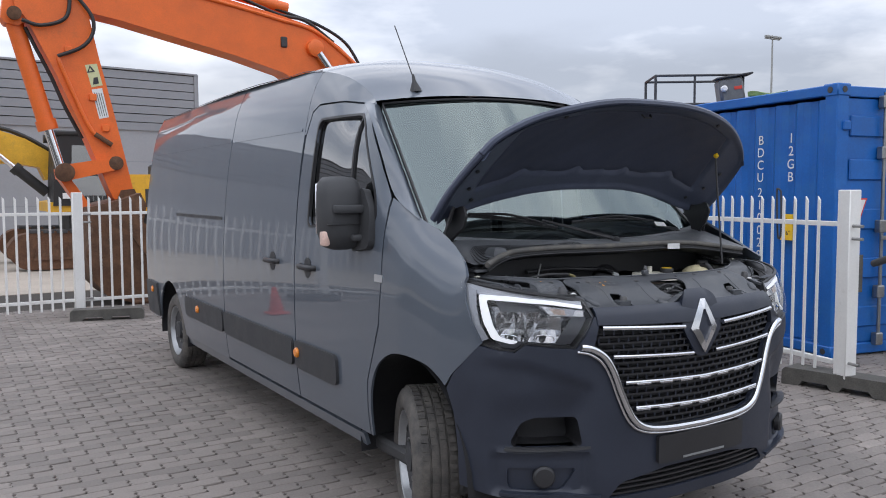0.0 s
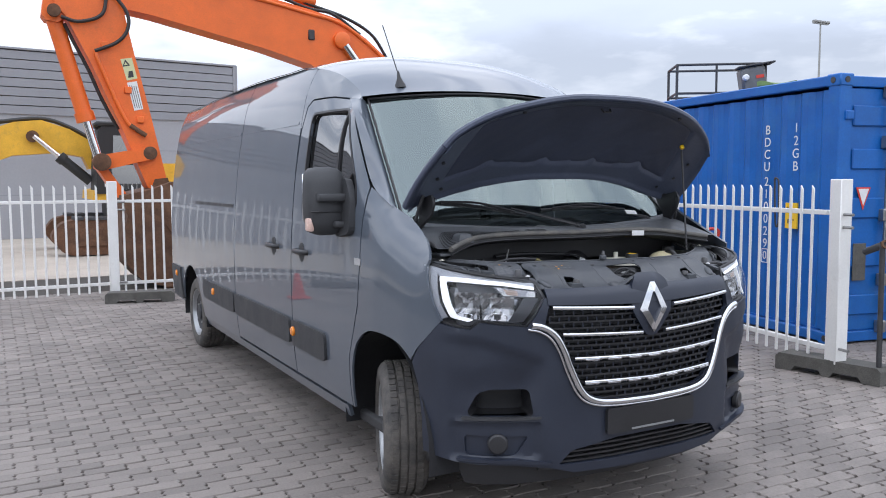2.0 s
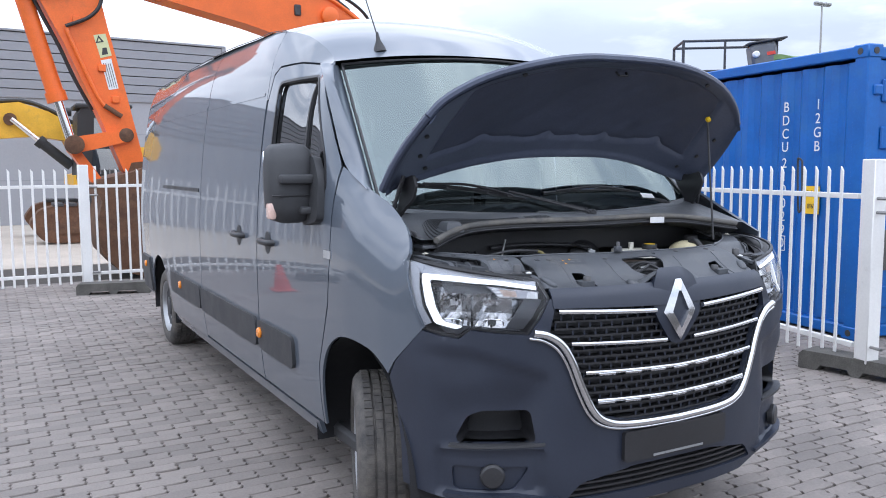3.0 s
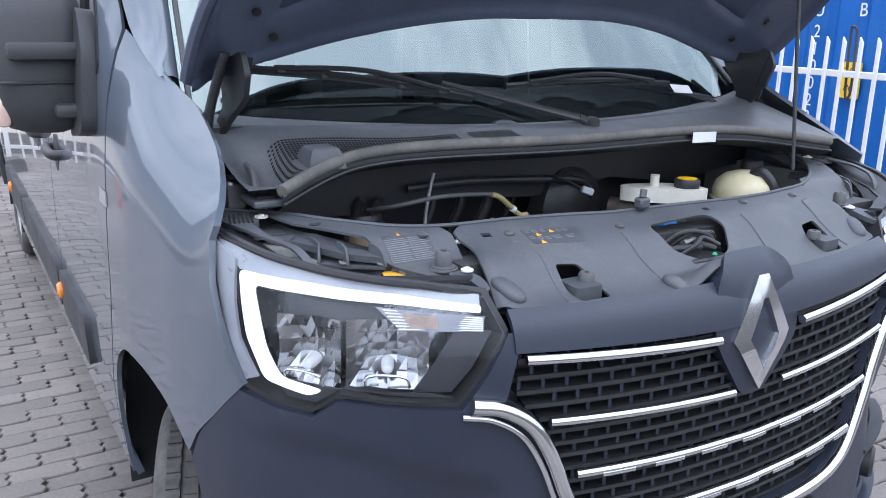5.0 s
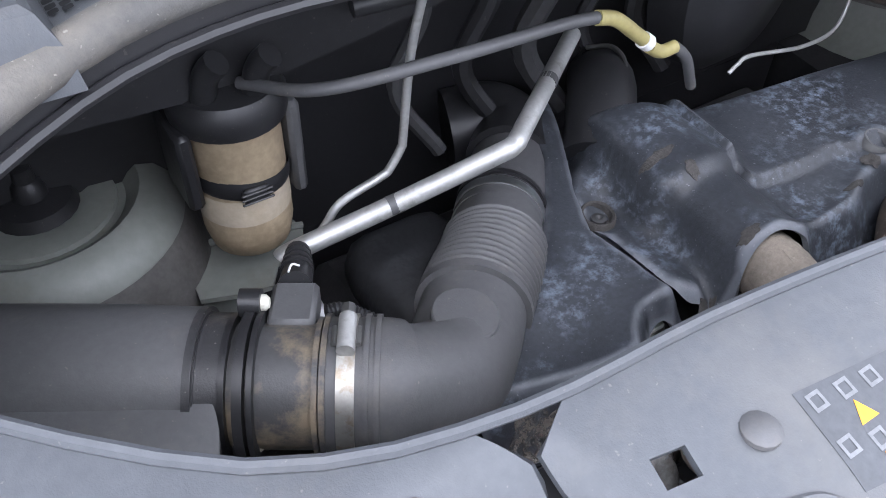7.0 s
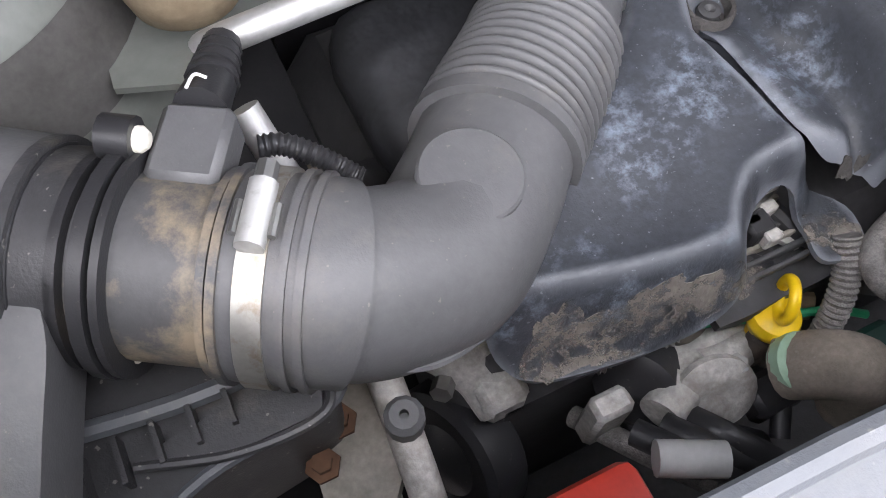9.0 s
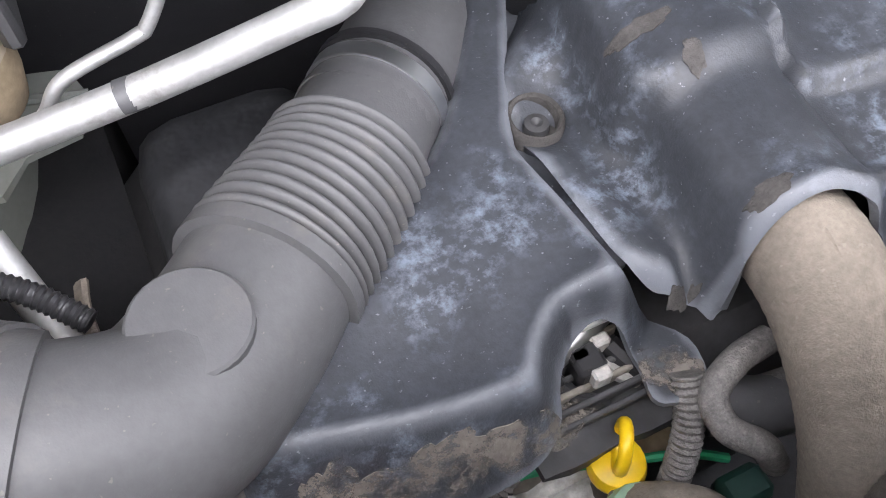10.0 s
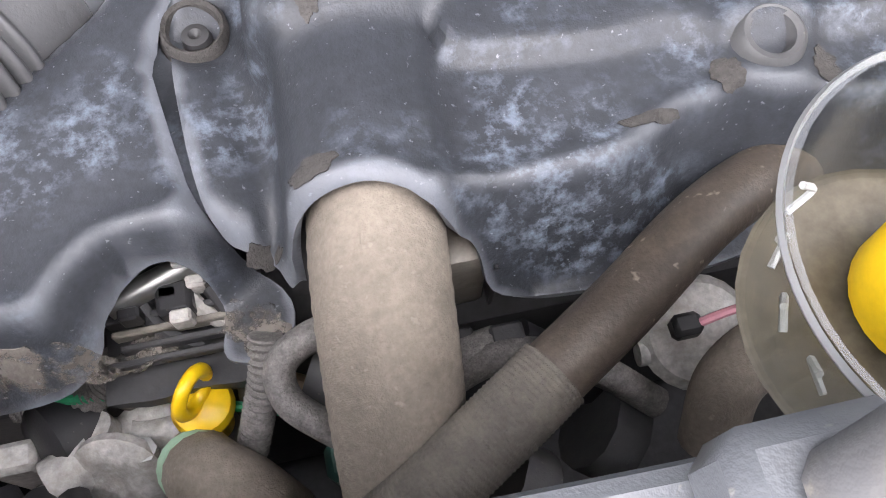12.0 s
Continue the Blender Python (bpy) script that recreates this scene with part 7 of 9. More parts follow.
part("seal_label", sheet([(0.31, -0.015), (0.39, -0.015), (0.39, 0.012), (0.31, 0.012)], lambda a, b: (a, lerp_table(SEAL, a) - 0.016, lerp_table(SEAL_Z, a) - 0.016 + b), 0.02, 0.001), M_LABEL, van, "white seal label")

# wipers
def wiper(piv, elbow, tip, blade0, blade1):
    w = part("wiper", tube([piv, Vector(piv).lerp(Vector(elbow), 0.5) + Vector((0, -0.004, 0.006)), elbow, tip], lambda t: 0.014 - 0.008 * t, 8, squash=0.6), M_BLACK, van, "black windscreen wiper")
    part("wiper_pivot", lathe([(0.02, -0.01), (0.02, 0.014), (0.012, 0.022), (0, 0.023)], Matrix.Translation(piv), 14), M_BLACK, w)
    a, b = Vector(blade0), Vector(blade1)
    mid = a.lerp(b, 0.5) + Vector((0, -0.008, 0.012))
    part("wiper_blade", tube([a, mid, b], 0.0075, 6, squash=1.6), M_BLACK, w)
    part("blade_frame", tube([a.lerp(b, 0.12) + Vector((0, -0.01, 0.012)), mid + Vector((0, -0.012, 0.02)), a.lerp(b, 0.88) + Vector((0, -0.01, 0.012))], 0.006, 6), M_BLACK, w)
    for t in (0.15, 0.33, 0.67, 0.85):
        c = a.lerp(b, t) + Vector((0, -0.008, 0.009))
        part("blade_claw", box(c.x - 0.012, c.x + 0.012, c.y - 0.006, c.y + 0.006, c.z - 0.008, c.z + 0.008, 0.003), M_BLACK, w, smooth=False)


def on_screen(x, b, out=0.014):
    p = screen(x / (0.885 - 0.117 * b), b)
    return p + Vector((0, -out * 0.65, out * 0.75))


wiper((0.068, -0.255, 1.38), (0.0, -0.235, 1.408), (-0.30, -0.13, 1.487), (-0.765, -0.06, 1.522), (-0.232, -0.157, 1.449))
wiper((0.70, -0.125, 1.385), (0.60, -0.110, 1.425), (0.166, -0.105, 1.483), (-0.115, -0.128, 1.472), (0.50, -0.085, 1.462))
part("screen_tag", sheet([(0.49, 0.045), (0.58, 0.03), (0.58, 0.06), (0.49, 0.075)], lambda a, b: on_screen(a, b, 0.004), 0.02, 0.001), M_LABEL, van, "white screen sticker")

# bay walls
part("bay_floor", box(-0.44, 0.44, -0.6, 0.1, 0.40, 0.44), M_DARK, van)
part("bulkhead", box(-0.9, 0.9, 0.0, 0.06, 0.885, 1.36), M_BLACK, van)
part("bulkhead_foot", box(-0.44, 0.44, 0.0, 0.06, 0.44, 0.884), M_BLACK, van)
part("radiator_wall", box(-0.56, 0.7, -0.64, -0.585, 0.44, 1.2), M_DARK, van)
for s in (-1, 1):
    part("inner_wing", box(s * 0.83 - 0.03, s * 0.83 + 0.03, -0.45, 0.05, 0.885, 1.22), M_OLIVE, van)
    tw = part("strut_tower", lathe([(0.178, -0.25), (0.168, -0.12), (0.152, -0.075), (0.139, -0.03), (0.129, -0.004), (0.114, 0.014), (0.097, 0.019), (0.088, 0.013), (0.081, 0.004), (0.0, 0.004)], Matrix.Translation((s * 0.675, 0.0, 1.035)), 40, caps=False), M_OLIVE, van, "grey green strut tower")
    part("tower_band", lathe([(0.157, -0.082), (0.153, -0.066), (0.1485, -0.052), (0.1465, -0.046), (0.1415, -0.03), (0.134, -0.012)], Matrix.Translation((s * 0.675, 0.0, 1.036)), 48, caps=False), surf("wrinkled_grey_tape", (0.105, 0.10, 0.095), 0.5, 0, 0.2, 30, 160, 0.9, 60), tw, "wrinkled grey tape band")
    part("strut_plate", lathe([(0.074, 0), (0.073, 0.005), (0.05, 0.007), (0.042, 0.003), (0, 0.003)], Matrix.Translation((s * 0.675, 0.0, 1.04)), 32), M_OLIVE, tw)
    part("strut_rubber", lathe([(0.04, 0), (0.036, 0.012), (0.016, 0.016), (0.014, 0.03), (0.010, 0.034), (0.009, 0.048), (0, 0.05)], Matrix.Translation((s * 0.675, 0.0, 1.043)), 20), M_BLACK, tw)
part("wing_plate", sheet([(-0.568, -0.04), (-0.575, -0.129), (-0.528, -0.146), (-0.508, -0.148), (-0.489, -0.120), (-0.453, -0.105), (-0.441, -0.072), (-0.45, -0.04)], lambda x, y: (x, y, 0.975  - 0.25 * max(0, x + 0.50)), 0.025, 0.006, flip=False), M_OLIVE, van)
part("plate_fold", tube([(-0.568, -0.058, 0.977), (-0.503, -0.067, 0.977), (-0.441, -0.072, 0.963)], 0.004, 8), M_OLIVE, van)

M_SHIELD = surf("dusty_shield_metal", (0.24, 0.22, 0.19), 0.6, 0.3, 0.2, 25, 200, 0.15, 250, dust=(0.15, 0.125, 0.10), dust_at=(0.45, 0.7), dust_scale=18)
M_BOX = surf("specked_black_box_plastic", (0.034, 0.034, 0.036), 0.45, 0, 0.2, 9, 150, 0.15, 500, dust=(0.16, 0.14, 0.115), dust_at=(0.56, 0.75), dust_scale=14, dust_fac=0.6, specks=(0.4, 0.38, 0.34), speck_at=(0.69, 0.73), speck_scale=180)
# engine cover: a low wing and a higher plate with a tunnel for the hose
A_TOP = [(-0.411, -0.386), (-0.339, -0.402), (-0.301, -0.409), (-0.279, -0.410), (-0.264, -0.390), (-0.246, -0.377), (-0.224, -0.373), (-0.206, -0.373), (-0.211, -0.320), (-0.219, -0.269), (-0.176, -0.181), (-0.131, -0.089), (-0.168, -0.089), (-0.185, -0.169), (-0.237, -0.242), (-0.290, -0.290), (-0.358, -0.347)]
A_OUT = [(-0.428, -0.377), (-0.430, -0.404), (-0.417, -0.422), (-0.394, -0.431), (-0.358, -0.437), (-0.309, -0.442), (-0.277, -0.439), (-0.261, -0.427), (-0.255, -0.409), (-0.240, -0.393), (-0.220, -0.387), (-0.203, -0.394), (-0.197, -0.410), (-0.204, -0.435), (-0.185, -0.442), (-0.164, -0.437), (-0.159, -0.404), (-0.197, -0.373), (-0.206, -0.320), (-0.214, -0.269), (-0.168, -0.181), (-0.121, -0.070), (-0.178, -0.070), (-0.201, -0.169), (-0.253, -0.242), (-0.305, -0.290), (-0.370, -0.347)]
B_TOP = [(-0.198, -0.27), (-0.193, -0.335), (-0.186, -0.368), (-0.172, -0.380), (-0.157, -0.360), (-0.145, -0.394), (-0.112, -0.397), (-0.094, -0.401), (-0.080, -0.408), (-0.066, -0.404), (0.011, -0.400), (0.03, -0.392), (0.05, -0.380), (0.085, -0.376), (0.11, -0.384), (0.17, -0.395), (0.32, -0.40), (0.32, -0.255), (0.165, -0.235), (-0.06, -0.212), (-0.14, -0.175), (-0.192, -0.225)]
B_OUT = [(-0.203, -0.25), (-0.199, -0.33), (-0.194, -0.370), (-0.185, -0.388), (-0.176, -0.394), (-0.164, -0.398), (-0.158, -0.414), (-0.153, -0.412), (-0.147, -0.407), (-0.133, -0.403), (-0.112, -0.403), (-0.094, -0.408), (-0.083, -0.416), (-0.074, -0.421), (-0.060, -0.424), (-0.056, -0.441), (-0.017, -0.447), (0.031, -0.448), (0.07, -0.448), (0.121, -0.438), (0.33, -0.43), (0.33, -0.235), (0.17, -0.207), (-0.055, -0.182), (-0.11, -0.158), (-0.165, -0.155), (-0.205, -0.20)]


def soften(poly, times=2):
    """Cut the corners of an outline."""
    for k in range(times):
        poly = [p for (x0, y0), (x1, y1) in zip(poly, poly[1:] + poly[:1]) for p in ((x0 * 0.78 + x1 * 0.22, y0 * 0.78 + y1 * 0.22), (x0 * 0.22 + x1 * 0.78, y0 * 0.22 + y1 * 0.78))]
    return poly


def drop(poly, x, y, reach, depth):
    return 0.0 if inside(poly, x, y) else depth * step01(0, reach, gap_to(poly, x, y))


def wing_z(x, y):
    ridge = 0.0035 * math.exp(-(gap_to(A_TOP[:8], x, y, False) / 0.008) ** 2)
    return 1.007 + ridge - drop(A_TOP, x, y, 0.036, 0.062) + 0.02 * step01(-0.22, -0.12, y) - 0.006 * bump_at(x, y, -0.33, -0.37, 0.04)


TUNNEL = [(-0.110, -0.42), (-0.104, -0.34), (-0.100, -0.28), (-0.092, -0.20), (-0.085, -0.12)]


def plate_z(x, y):
    z = 1.003 + 0.032 * step01(-0.165, -0.055, x)
    d = gap_to(TUNNEL, x, y, False)
    w = 0.044 + 0.012 * step01(-0.315, -0.29, y)
    top = 1.060 + 0.010 * step01(-0.32, -0.295, y)
    arch_z = top - 0.045 + 0.045 * math.sqrt(max(0.0, 1 - (d / w) ** 2))
    if d < w:
        z = max(z, arch_z)
    z += 0.016 * math.exp(-((d - w * 0.9) / 0.012) ** 2) * 0.35
    # the valley beside the tunnel
    z -= 0.009 * math.exp(-(gap_to([(-0.172, -0.24), (-0.168, -0.30), (-0.160, -0.345), (-0.158, -0.385)], x, y, False) / 0.014) ** 2)
    z += 0.010 * bump_at(x, y, -0.165, -0.205, 0.03)
    if x > -0.06:
        line = -0.333 - 0.12 * (x + 0.056) * step01(0.1, 0.0, x) - 0.02 * step01(0.05, 0.1, x)
        z += 0.010 * step01(line - 0.006, line + 0.006, y)
    z += 0.007 * step01(0.034, 0.022, math.hypot(x - 0.106, y + 0.358))
    z -= 0.016 * math.exp(-((x + 0.190) ** 2 + (y + 0.262) ** 2) / 0.016**2)
    front_rim = gap_to(B_TOP[9:17], x, y, False)
    z += 0.004 * math.exp(-(front_rim / 0.008) ** 2) + 0.003 * math.exp(-(gap_to(B_TOP[5:10], x, y, False) / 0.009) ** 2)
    return z - drop(B_TOP, x, y, 0.042, 0.062)


cv = part("engine_cover_wing", sheet(soften(A_OUT), lambda x, y: (x, y, wing_z(x, y)), 0.0055, 0.005), M_COVER, van, "scuffed dark engine cover side", sharp=70)
cb = part("engine_cover", sheet(soften(B_OUT), lambda x, y: (x, y, plate_z(x, y)), 0.0055, 0.005), M_COVER, van, "scuffed dark engine cover", sharp=70)
M_MUD = surf("dried_mud_film", (0.165, 0.148, 0.13), 0.9, 0, 0.25, 30, 200, 0.3, 300)
# the film of mud thins out to nothing in specks
nt = M_MUD.node_tree
thin = ramp_between(nt, noise_tex(nt, 55, 9.0, 0.75), 0.44, 0.56, (0, 0, 0), (0.85, 0.85, 0.85))
nt.links.new(thin, nt.nodes["Principled BSDF"].inputs["Alpha"])
M_TORN = surf("torn_grey_foam", (0.06, 0.056, 0.053), 0.95, 0, 0.3, 60, 300, 0.6, 400)


def ragged(cx, cy, rx, ry, n, seed):
    rnd = random.Random(seed)
    p, q, w = (rnd.uniform(0, 6.28) for k in range(3))
    out = []
    for k in range(3 * n):
        a = 2 * math.pi * k / (3 * n)
        r = 0.86 + 0.14 * math.sin(2 * a + p) + 0.09 * math.sin(5 * a + q) + 0.05 * math.sin(11 * a + w) + rnd.uniform(-0.04, 0.04)
        out.append((cx + rx * r * math.cos(a), cy + ry * r * math.sin(a)))
    return out


for cx, cy, rx, ry, sd in ((-0.120, -0.302, 0.006, 0.013, 1), (-0.133, -0.391, 0.014, 0.007, 2), (-0.168, -0.396, 0.010, 0.006, 3), (0.034, -0.388, 0.016, 0.005, 4), (0.079, -0.372, 0.009, 0.010, 5), (0.132, -0.376, 0.010, 0.010, 6), (-0.133, -0.268, 0.019, 0.008, 7)):
    part("torn_patch", sheet(ragged(cx, cy, rx, ry, 14, sd), lambda x, y: (x, y, plate_z(x, y) + 0.0012), 0.006, 0.0008), M_TORN, cb)
for cx, cy, rx, ry, sd in ((-0.350, -0.4245, 0.060, 0.013, 11), (-0.183, -0.42, 0.020, 0.018, 12), (-0.29, -0.430, 0.036, 0.010, 13), (-0.395, -0.416, 0.022, 0.016, 14)):
    part("mud_patch", sheet(ragged(cx, cy, rx, ry, 22, sd), lambda x, y: (x, y, wing_z(x, y) + 0.0012), 0.006, 0.0008), M_MUD, cv)
part("cover_boss", lathe([(0.021, -0.006), (0.018, 0.003), (0.0155, 0.005), (0.012, 0.004), (0.0105, 0.0), (0.009, -0.003), (0.0, -0.004)], at_axis((0.106, -0.358, plate_z(0.106, -0.358) + 0.003), (0, -0.15, 1)), 30), M_DUCT, cb)
part("bolt_well", lathe([(0.021, -0.016), (0.0195, -0.003), (0.0175, 0.0), (0.0155, -0.002), (0.0145, -0.012), (0.0, -0.014)], at_axis((-0.187, -0.255, 1.002), (0.05, -0.1, 1)), 28, caps=False), M_TORN, cb)
part("cover_bolt", lathe([(0.009, 0), (0.008, 0.006), (0.004, 0.007), (0, 0.004)], Matrix.Translation((-0.187, -0.257, 0.990)), 14), M_DARK, cb)
part("groove_bed", sheet([(-0.25, -0.27), (-0.24, -0.22), (-0.17, -0.125), (-0.13, -0.15), (-0.19, -0.25), (-0.188, -0.366), (-0.206, -0.372)], lambda x, y: (x, y, 0.988), 0.03, 0.004), M_COVER, cv)

# what shows in the cover's opening and below it
inj = part("injector_rail", tube([(-0.262, -0.392, 0.945), (-0.20, -0.372, 0.950)], 0.008, 10), M_STEEL, van, "steel injector rail under the cover")
part("injector_block", box(-0.235, -0.215, -0.405, -0.385, 0.925, 0.952, 0.003), M_BLACK, van)
for k, (x, y, z, r) in enumerate(((-0.25, -0.405, 0.93, 0.006), (-0.225, -0.40, 0.935, 0.005), (-0.205, -0.408, 0.93, 0.007))):
    part("injector_pipe", tube([(x, y + 0.02, z + 0.01), (x + 0.012, y, z), (x + 0.03, y - 0.012, z - 0.012)], r, 8), M_CAST if k % 2 else M_BLACK, van)
part("injector_plate", sheet([(-0.275, -0.36), (-0.18, -0.36), (-0.18, -0.44), (-0.275, -0.44)], lambda x, y: (x, y, 0.915 + 0.004 * math.sin(120 * x) * math.sin(90 * y)), 0.01, 0.01), M_DARK, van)
for k in range(7):
    y = -0.372 - 0.0085 * k
    part("injector_fin", box(-0.268 + 0.004 * (k % 3), -0.198 + 0.003 * (k % 2), y - 0.0022, y + 0.0018, 0.928, 0.943 - 0.0012 * k, 0.001, m=None), M_SHIELD if k % 3 == 1 else M_DARK, van, smooth=False)
for k, (x, y) in enumerate(((-0.242, -0.383), (-0.228, -0.392), (-0.212, -0.388), (-0.25, -0.40), (-0.222, -0.407))):
    part("injector_clip", box(x - 0.006, x + 0.006, y - 0.004, y + 0.004, 0.938, 0.952, 0.0015), M_BLACK if k % 2 else M_CAST, van, smooth=False)
part("heat_foil", sheet(ragged(-0.247, -0.418, 0.02, 0.012, 16, 21), lambda x, y: (x, y, 0.932 + 0.004 * math.sin(200 * x)), 0.006, 0.002), M_MUD, van)
part("white_tag", box(-0.222, -0.203, -0.382, -0.376, 0.956, 0.962, 0.001, m=None), M_LABEL, van)

# dipstick and filler
dip = part("dipstick", lathe([(0.012, -0.03), (0.012, -0.004), (0.017, 0.0), (0.019, 0.008), (0.017, 0.014), (0.010, 0.018), (0, 0.019)], at_axis((-0.227, -0.4465, 0.890), (0.05, 0.05, 1)), 22), M_YCAP, van, "yellow dipstick handle with ring")
ring_c = Vector((-0.226, -0.4435, 0.919))
part("dipstick_ring", tube([ring_c + Vector((0.55 * math.cos(a), 0.83 * math.cos(a), 1.15 * math.sin(a))) * 0.0135 + Vector((0, 0, 0.004)) for a in np.linspace(0, 2 * math.pi, 25)], 0.0042, 10, smooth=False, caps=False), M_YCAP, dip)
part("dipstick_tube", tube([(-0.2275, -0.4475, 0.885), (-0.235, -0.453, 0.86), (-0.25, -0.46, 0.79)], 0.011, 10), M_HOSE2, van)
part("green_clip", lathe([(0.020, 0), (0.021, 0.012), (0.018, 0.016)], at_axis((-0.235, -0.478, 0.895), (0.2, -0.35, 1)), 20), surf("pale_green_plastic", (0.28, 0.42, 0.30), 0.5, 0, 0.1, 30, 200, 0.05), van, "pale green hose clip")
part("filler_hose", tube([(-0.235, -0.478, 0.89), (-0.222, -0.492, 0.915), (-0.205, -0.505, 0.91), (-0.195, -0.515, 0.86)], 0.023, 16), M_HOSE, van, "dusty rubber hose bend")

# hoses
M_MESH = surf("braided_grey_sleeve", (0.19, 0.18, 0.17), 0.7, 0.2, 0.35, 200, 700, 0.6, 600)
part("charge_air_hose", tube([(-0.10, -0.33, 0.985), (-0.106, -0.385, 1.009), (-0.111, -0.43, 1.012), (-0.114, -0.47, 0.992), (-0.117, -0.51, 0.95), (-0.12, -0.55, 0.875)], lambda s: 0.0345 + 0.0002 * math.sin(190 * s), 28, n=40), M_HOSE, van, "beige fabric covered air hose")
part("hose_seam", tube([(-0.113, -0.41, 1.0445), (-0.117, -0.43, 1.0445), (-0.120, -0.47, 1.0255), (-0.122, -0.51, 0.983), (-0.124, -0.545, 0.915)], 0.0022, 6), M_HOSE, van)
part("heat_shield", box(-0.080, -0.053, -0.426, -0.402, 0.925, 0.992, 0.005, seg=2), M_SHIELD, van, "dusty sheet metal heat shield")
# thin black box standing in for the shade in the shield's slit
part("shield_slit_shade", box(-0.0525, -0.0505, -0.432, -0.402, 0.935, 0.992, 0.0), M_BLACK, van, smooth=False)
rb = part("coolant_hose", tube([(0.14, -0.40, 0.975), (0.095, -0.415, 1.0), (0.05, -0.437, 1.008), (0.0, -0.47, 1.008), (-0.045, -0.497, 1.004)], 0.0175, 18), M_HOSE2, van, "brown rubber coolant hose")
part("hose_sleeve", tube([(-0.040, -0.494, 1.004), (-0.075, -0.515, 0.998), (-0.115, -0.537, 0.985), (-0.16, -0.556, 0.955)], lambda s: 0.0192 + 0.00025 * math.sin(330 * s), 20, n=90), M_SLEEVE, rb, "woven grey hose sleeve")
part("lower_hose", tube([(0.13, -0.49, 0.93), (0.095, -0.492, 0.945), (0.068, -0.505, 0.935), (0.06, -0.53, 0.90)], 0.019, 16), M_HOSE, van, "dusty lower rubber hose")


def conduit(name, pts, r, pitch, material, label):
    line = curve_points(pts, 12)
    total = sum((b - a).length for a, b in zip(line, line[1:]))
    n = total / pitch
    return part(name, tube(pts, lambda t: r * (1 + 0.10 * math.sin(2 * math.pi * n * t)), 14, n=max(8, int(n * 5 / max(1, len(pts) - 1)))), material, van, label)


conduit("ribbed_conduit", [(-0.178, -0.428, 0.95), (-0.183, -0.445, 0.935), (-0.192, -0.46, 0.915), (-0.205, -0.475, 0.88)], 0.0092, 0.0045, M_MESH, "grey ribbed cable conduit")
part("braided_cable", tube([(-0.125, -0.432, 0.955), (-0.152, -0.436, 0.957), (-0.172, -0.446, 0.950), (-0.172, -0.464, 0.940), (-0.155, -0.480, 0.93), (-0.14, -0.487, 0.90)], 0.009, 14), M_MESH, van, "braided grey cable loop")
part("ribbed_pipe", tube([(-0.16, -0.44, 0.91), (-0.13, -0.455, 0.905), (-0.10, -0.46, 0.90)], 0.02, 16), M_DUCT, van)
gw = part("green_wire", tube([(-0.345, -0.395, 0.86), (-0.33, -0.412, 0.877), (-0.305, -0.422, 0.886), (-0.275, -0.426, 0.889), (-0.245, -0.435, 0.888), (-0.215, -0.445, 0.886), (-0.18, -0.457, 0.886), (-0.155, -0.470, 0.88)], 0.0033, 8), M_GREEN, van, "green plastic wire on the engine")
for x, y, z in ((-0.276, -0.402, 0.845), (-0.205, -0.429, 0.848)):
    part("wire_clip", box(x - 0.009, x + 0.009, y - 0.006, y + 0.006, z - 0.006, z + 0.005, 0.002), M_CREAM, gw)
part("wire_joint", tube([(-0.266, -0.4035, 0.8475), (-0.258, -0.4045, 0.8493)], 0.0042, 8), surf("blue_wire_joint", (0.02, 0.16, 0.5), 0.5, 0, 0.1, 30, 200, 0.0), gw)
part("wire_trough", tube([(-0.30, -0.395, 0.835), (-0.25, -0.398, 0.84), (-0.19, -0.425, 0.84), (-0.16, -0.44, 0.835)], 0.012, 10, squash=0.6), M_FILTER, van, "yellowed plastic cable trough")
conduit("ribbed_conduit", [(-0.345, -0.412, 0.87), (-0.315, -0.420, 0.872), (-0.288, -0.418, 0.885), (-0.268, -0.408, 0.905)], 0.011, 0.004, M_MESH, "grey ribbed cable conduit")

# cast parts low in the bay
M_PALEPOT = surf("pale_translucent_plastic", (0.42, 0.42, 0.41), 0.4, 0, 0.1, 20, 150, 0.05)
th = part("thermostat_housing", box(-0.305, -0.245, -0.475, -0.43, 0.82, 0.872, 0.014, seg=2), M_CAST, van, "cast aluminium thermostat housing")
part("housing_outlet", tube([(-0.298, -0.455, 0.87), (-0.325, -0.468, 0.872)], 0.017, 16), M_CAST, th)
part("housing_neck", tube([(-0.28, -0.44, 0.852), (-0.26, -0.434, 0.862), (-0.235, -0.430, 0.862)], 0.015, 14), M_CAST, th)
part("housing_arm", tube([(-0.272, -0.452, 0.858), (-0.250, -0.450, 0.862), (-0.232, -0.448, 0.86)], lambda t: 0.020 - 0.006 * t, 14, squash=0.8), M_CAST, th)
part("housing_flange", lathe([(0.030, 0), (0.030, 0.006), (0.022, 0.010), (0.012, 0.010), (0, 0.006)], at_axis((-0.283, -0.468, 0.872), (-0.2, -0.7, 0.6)), 20), M_CAST, th)
part("housing_stub", tube([(-0.292, -0.444, 0.865), (-0.296, -0.440, 0.880)], 0.011, 14), M_CAST, th)
part("housing_bolt", lathe([(0.008, 0), (0.008, 0.006), (0, 0.007)], Matrix.Translation((-0.265, -0.462, 0.885)), 6), M_STEEL, th)
part("engine_block", box(-0.45, 0.30, -0.42, -0.05, 0.50, 0.90, 0.03), M_DARK, van, "dark engine block")
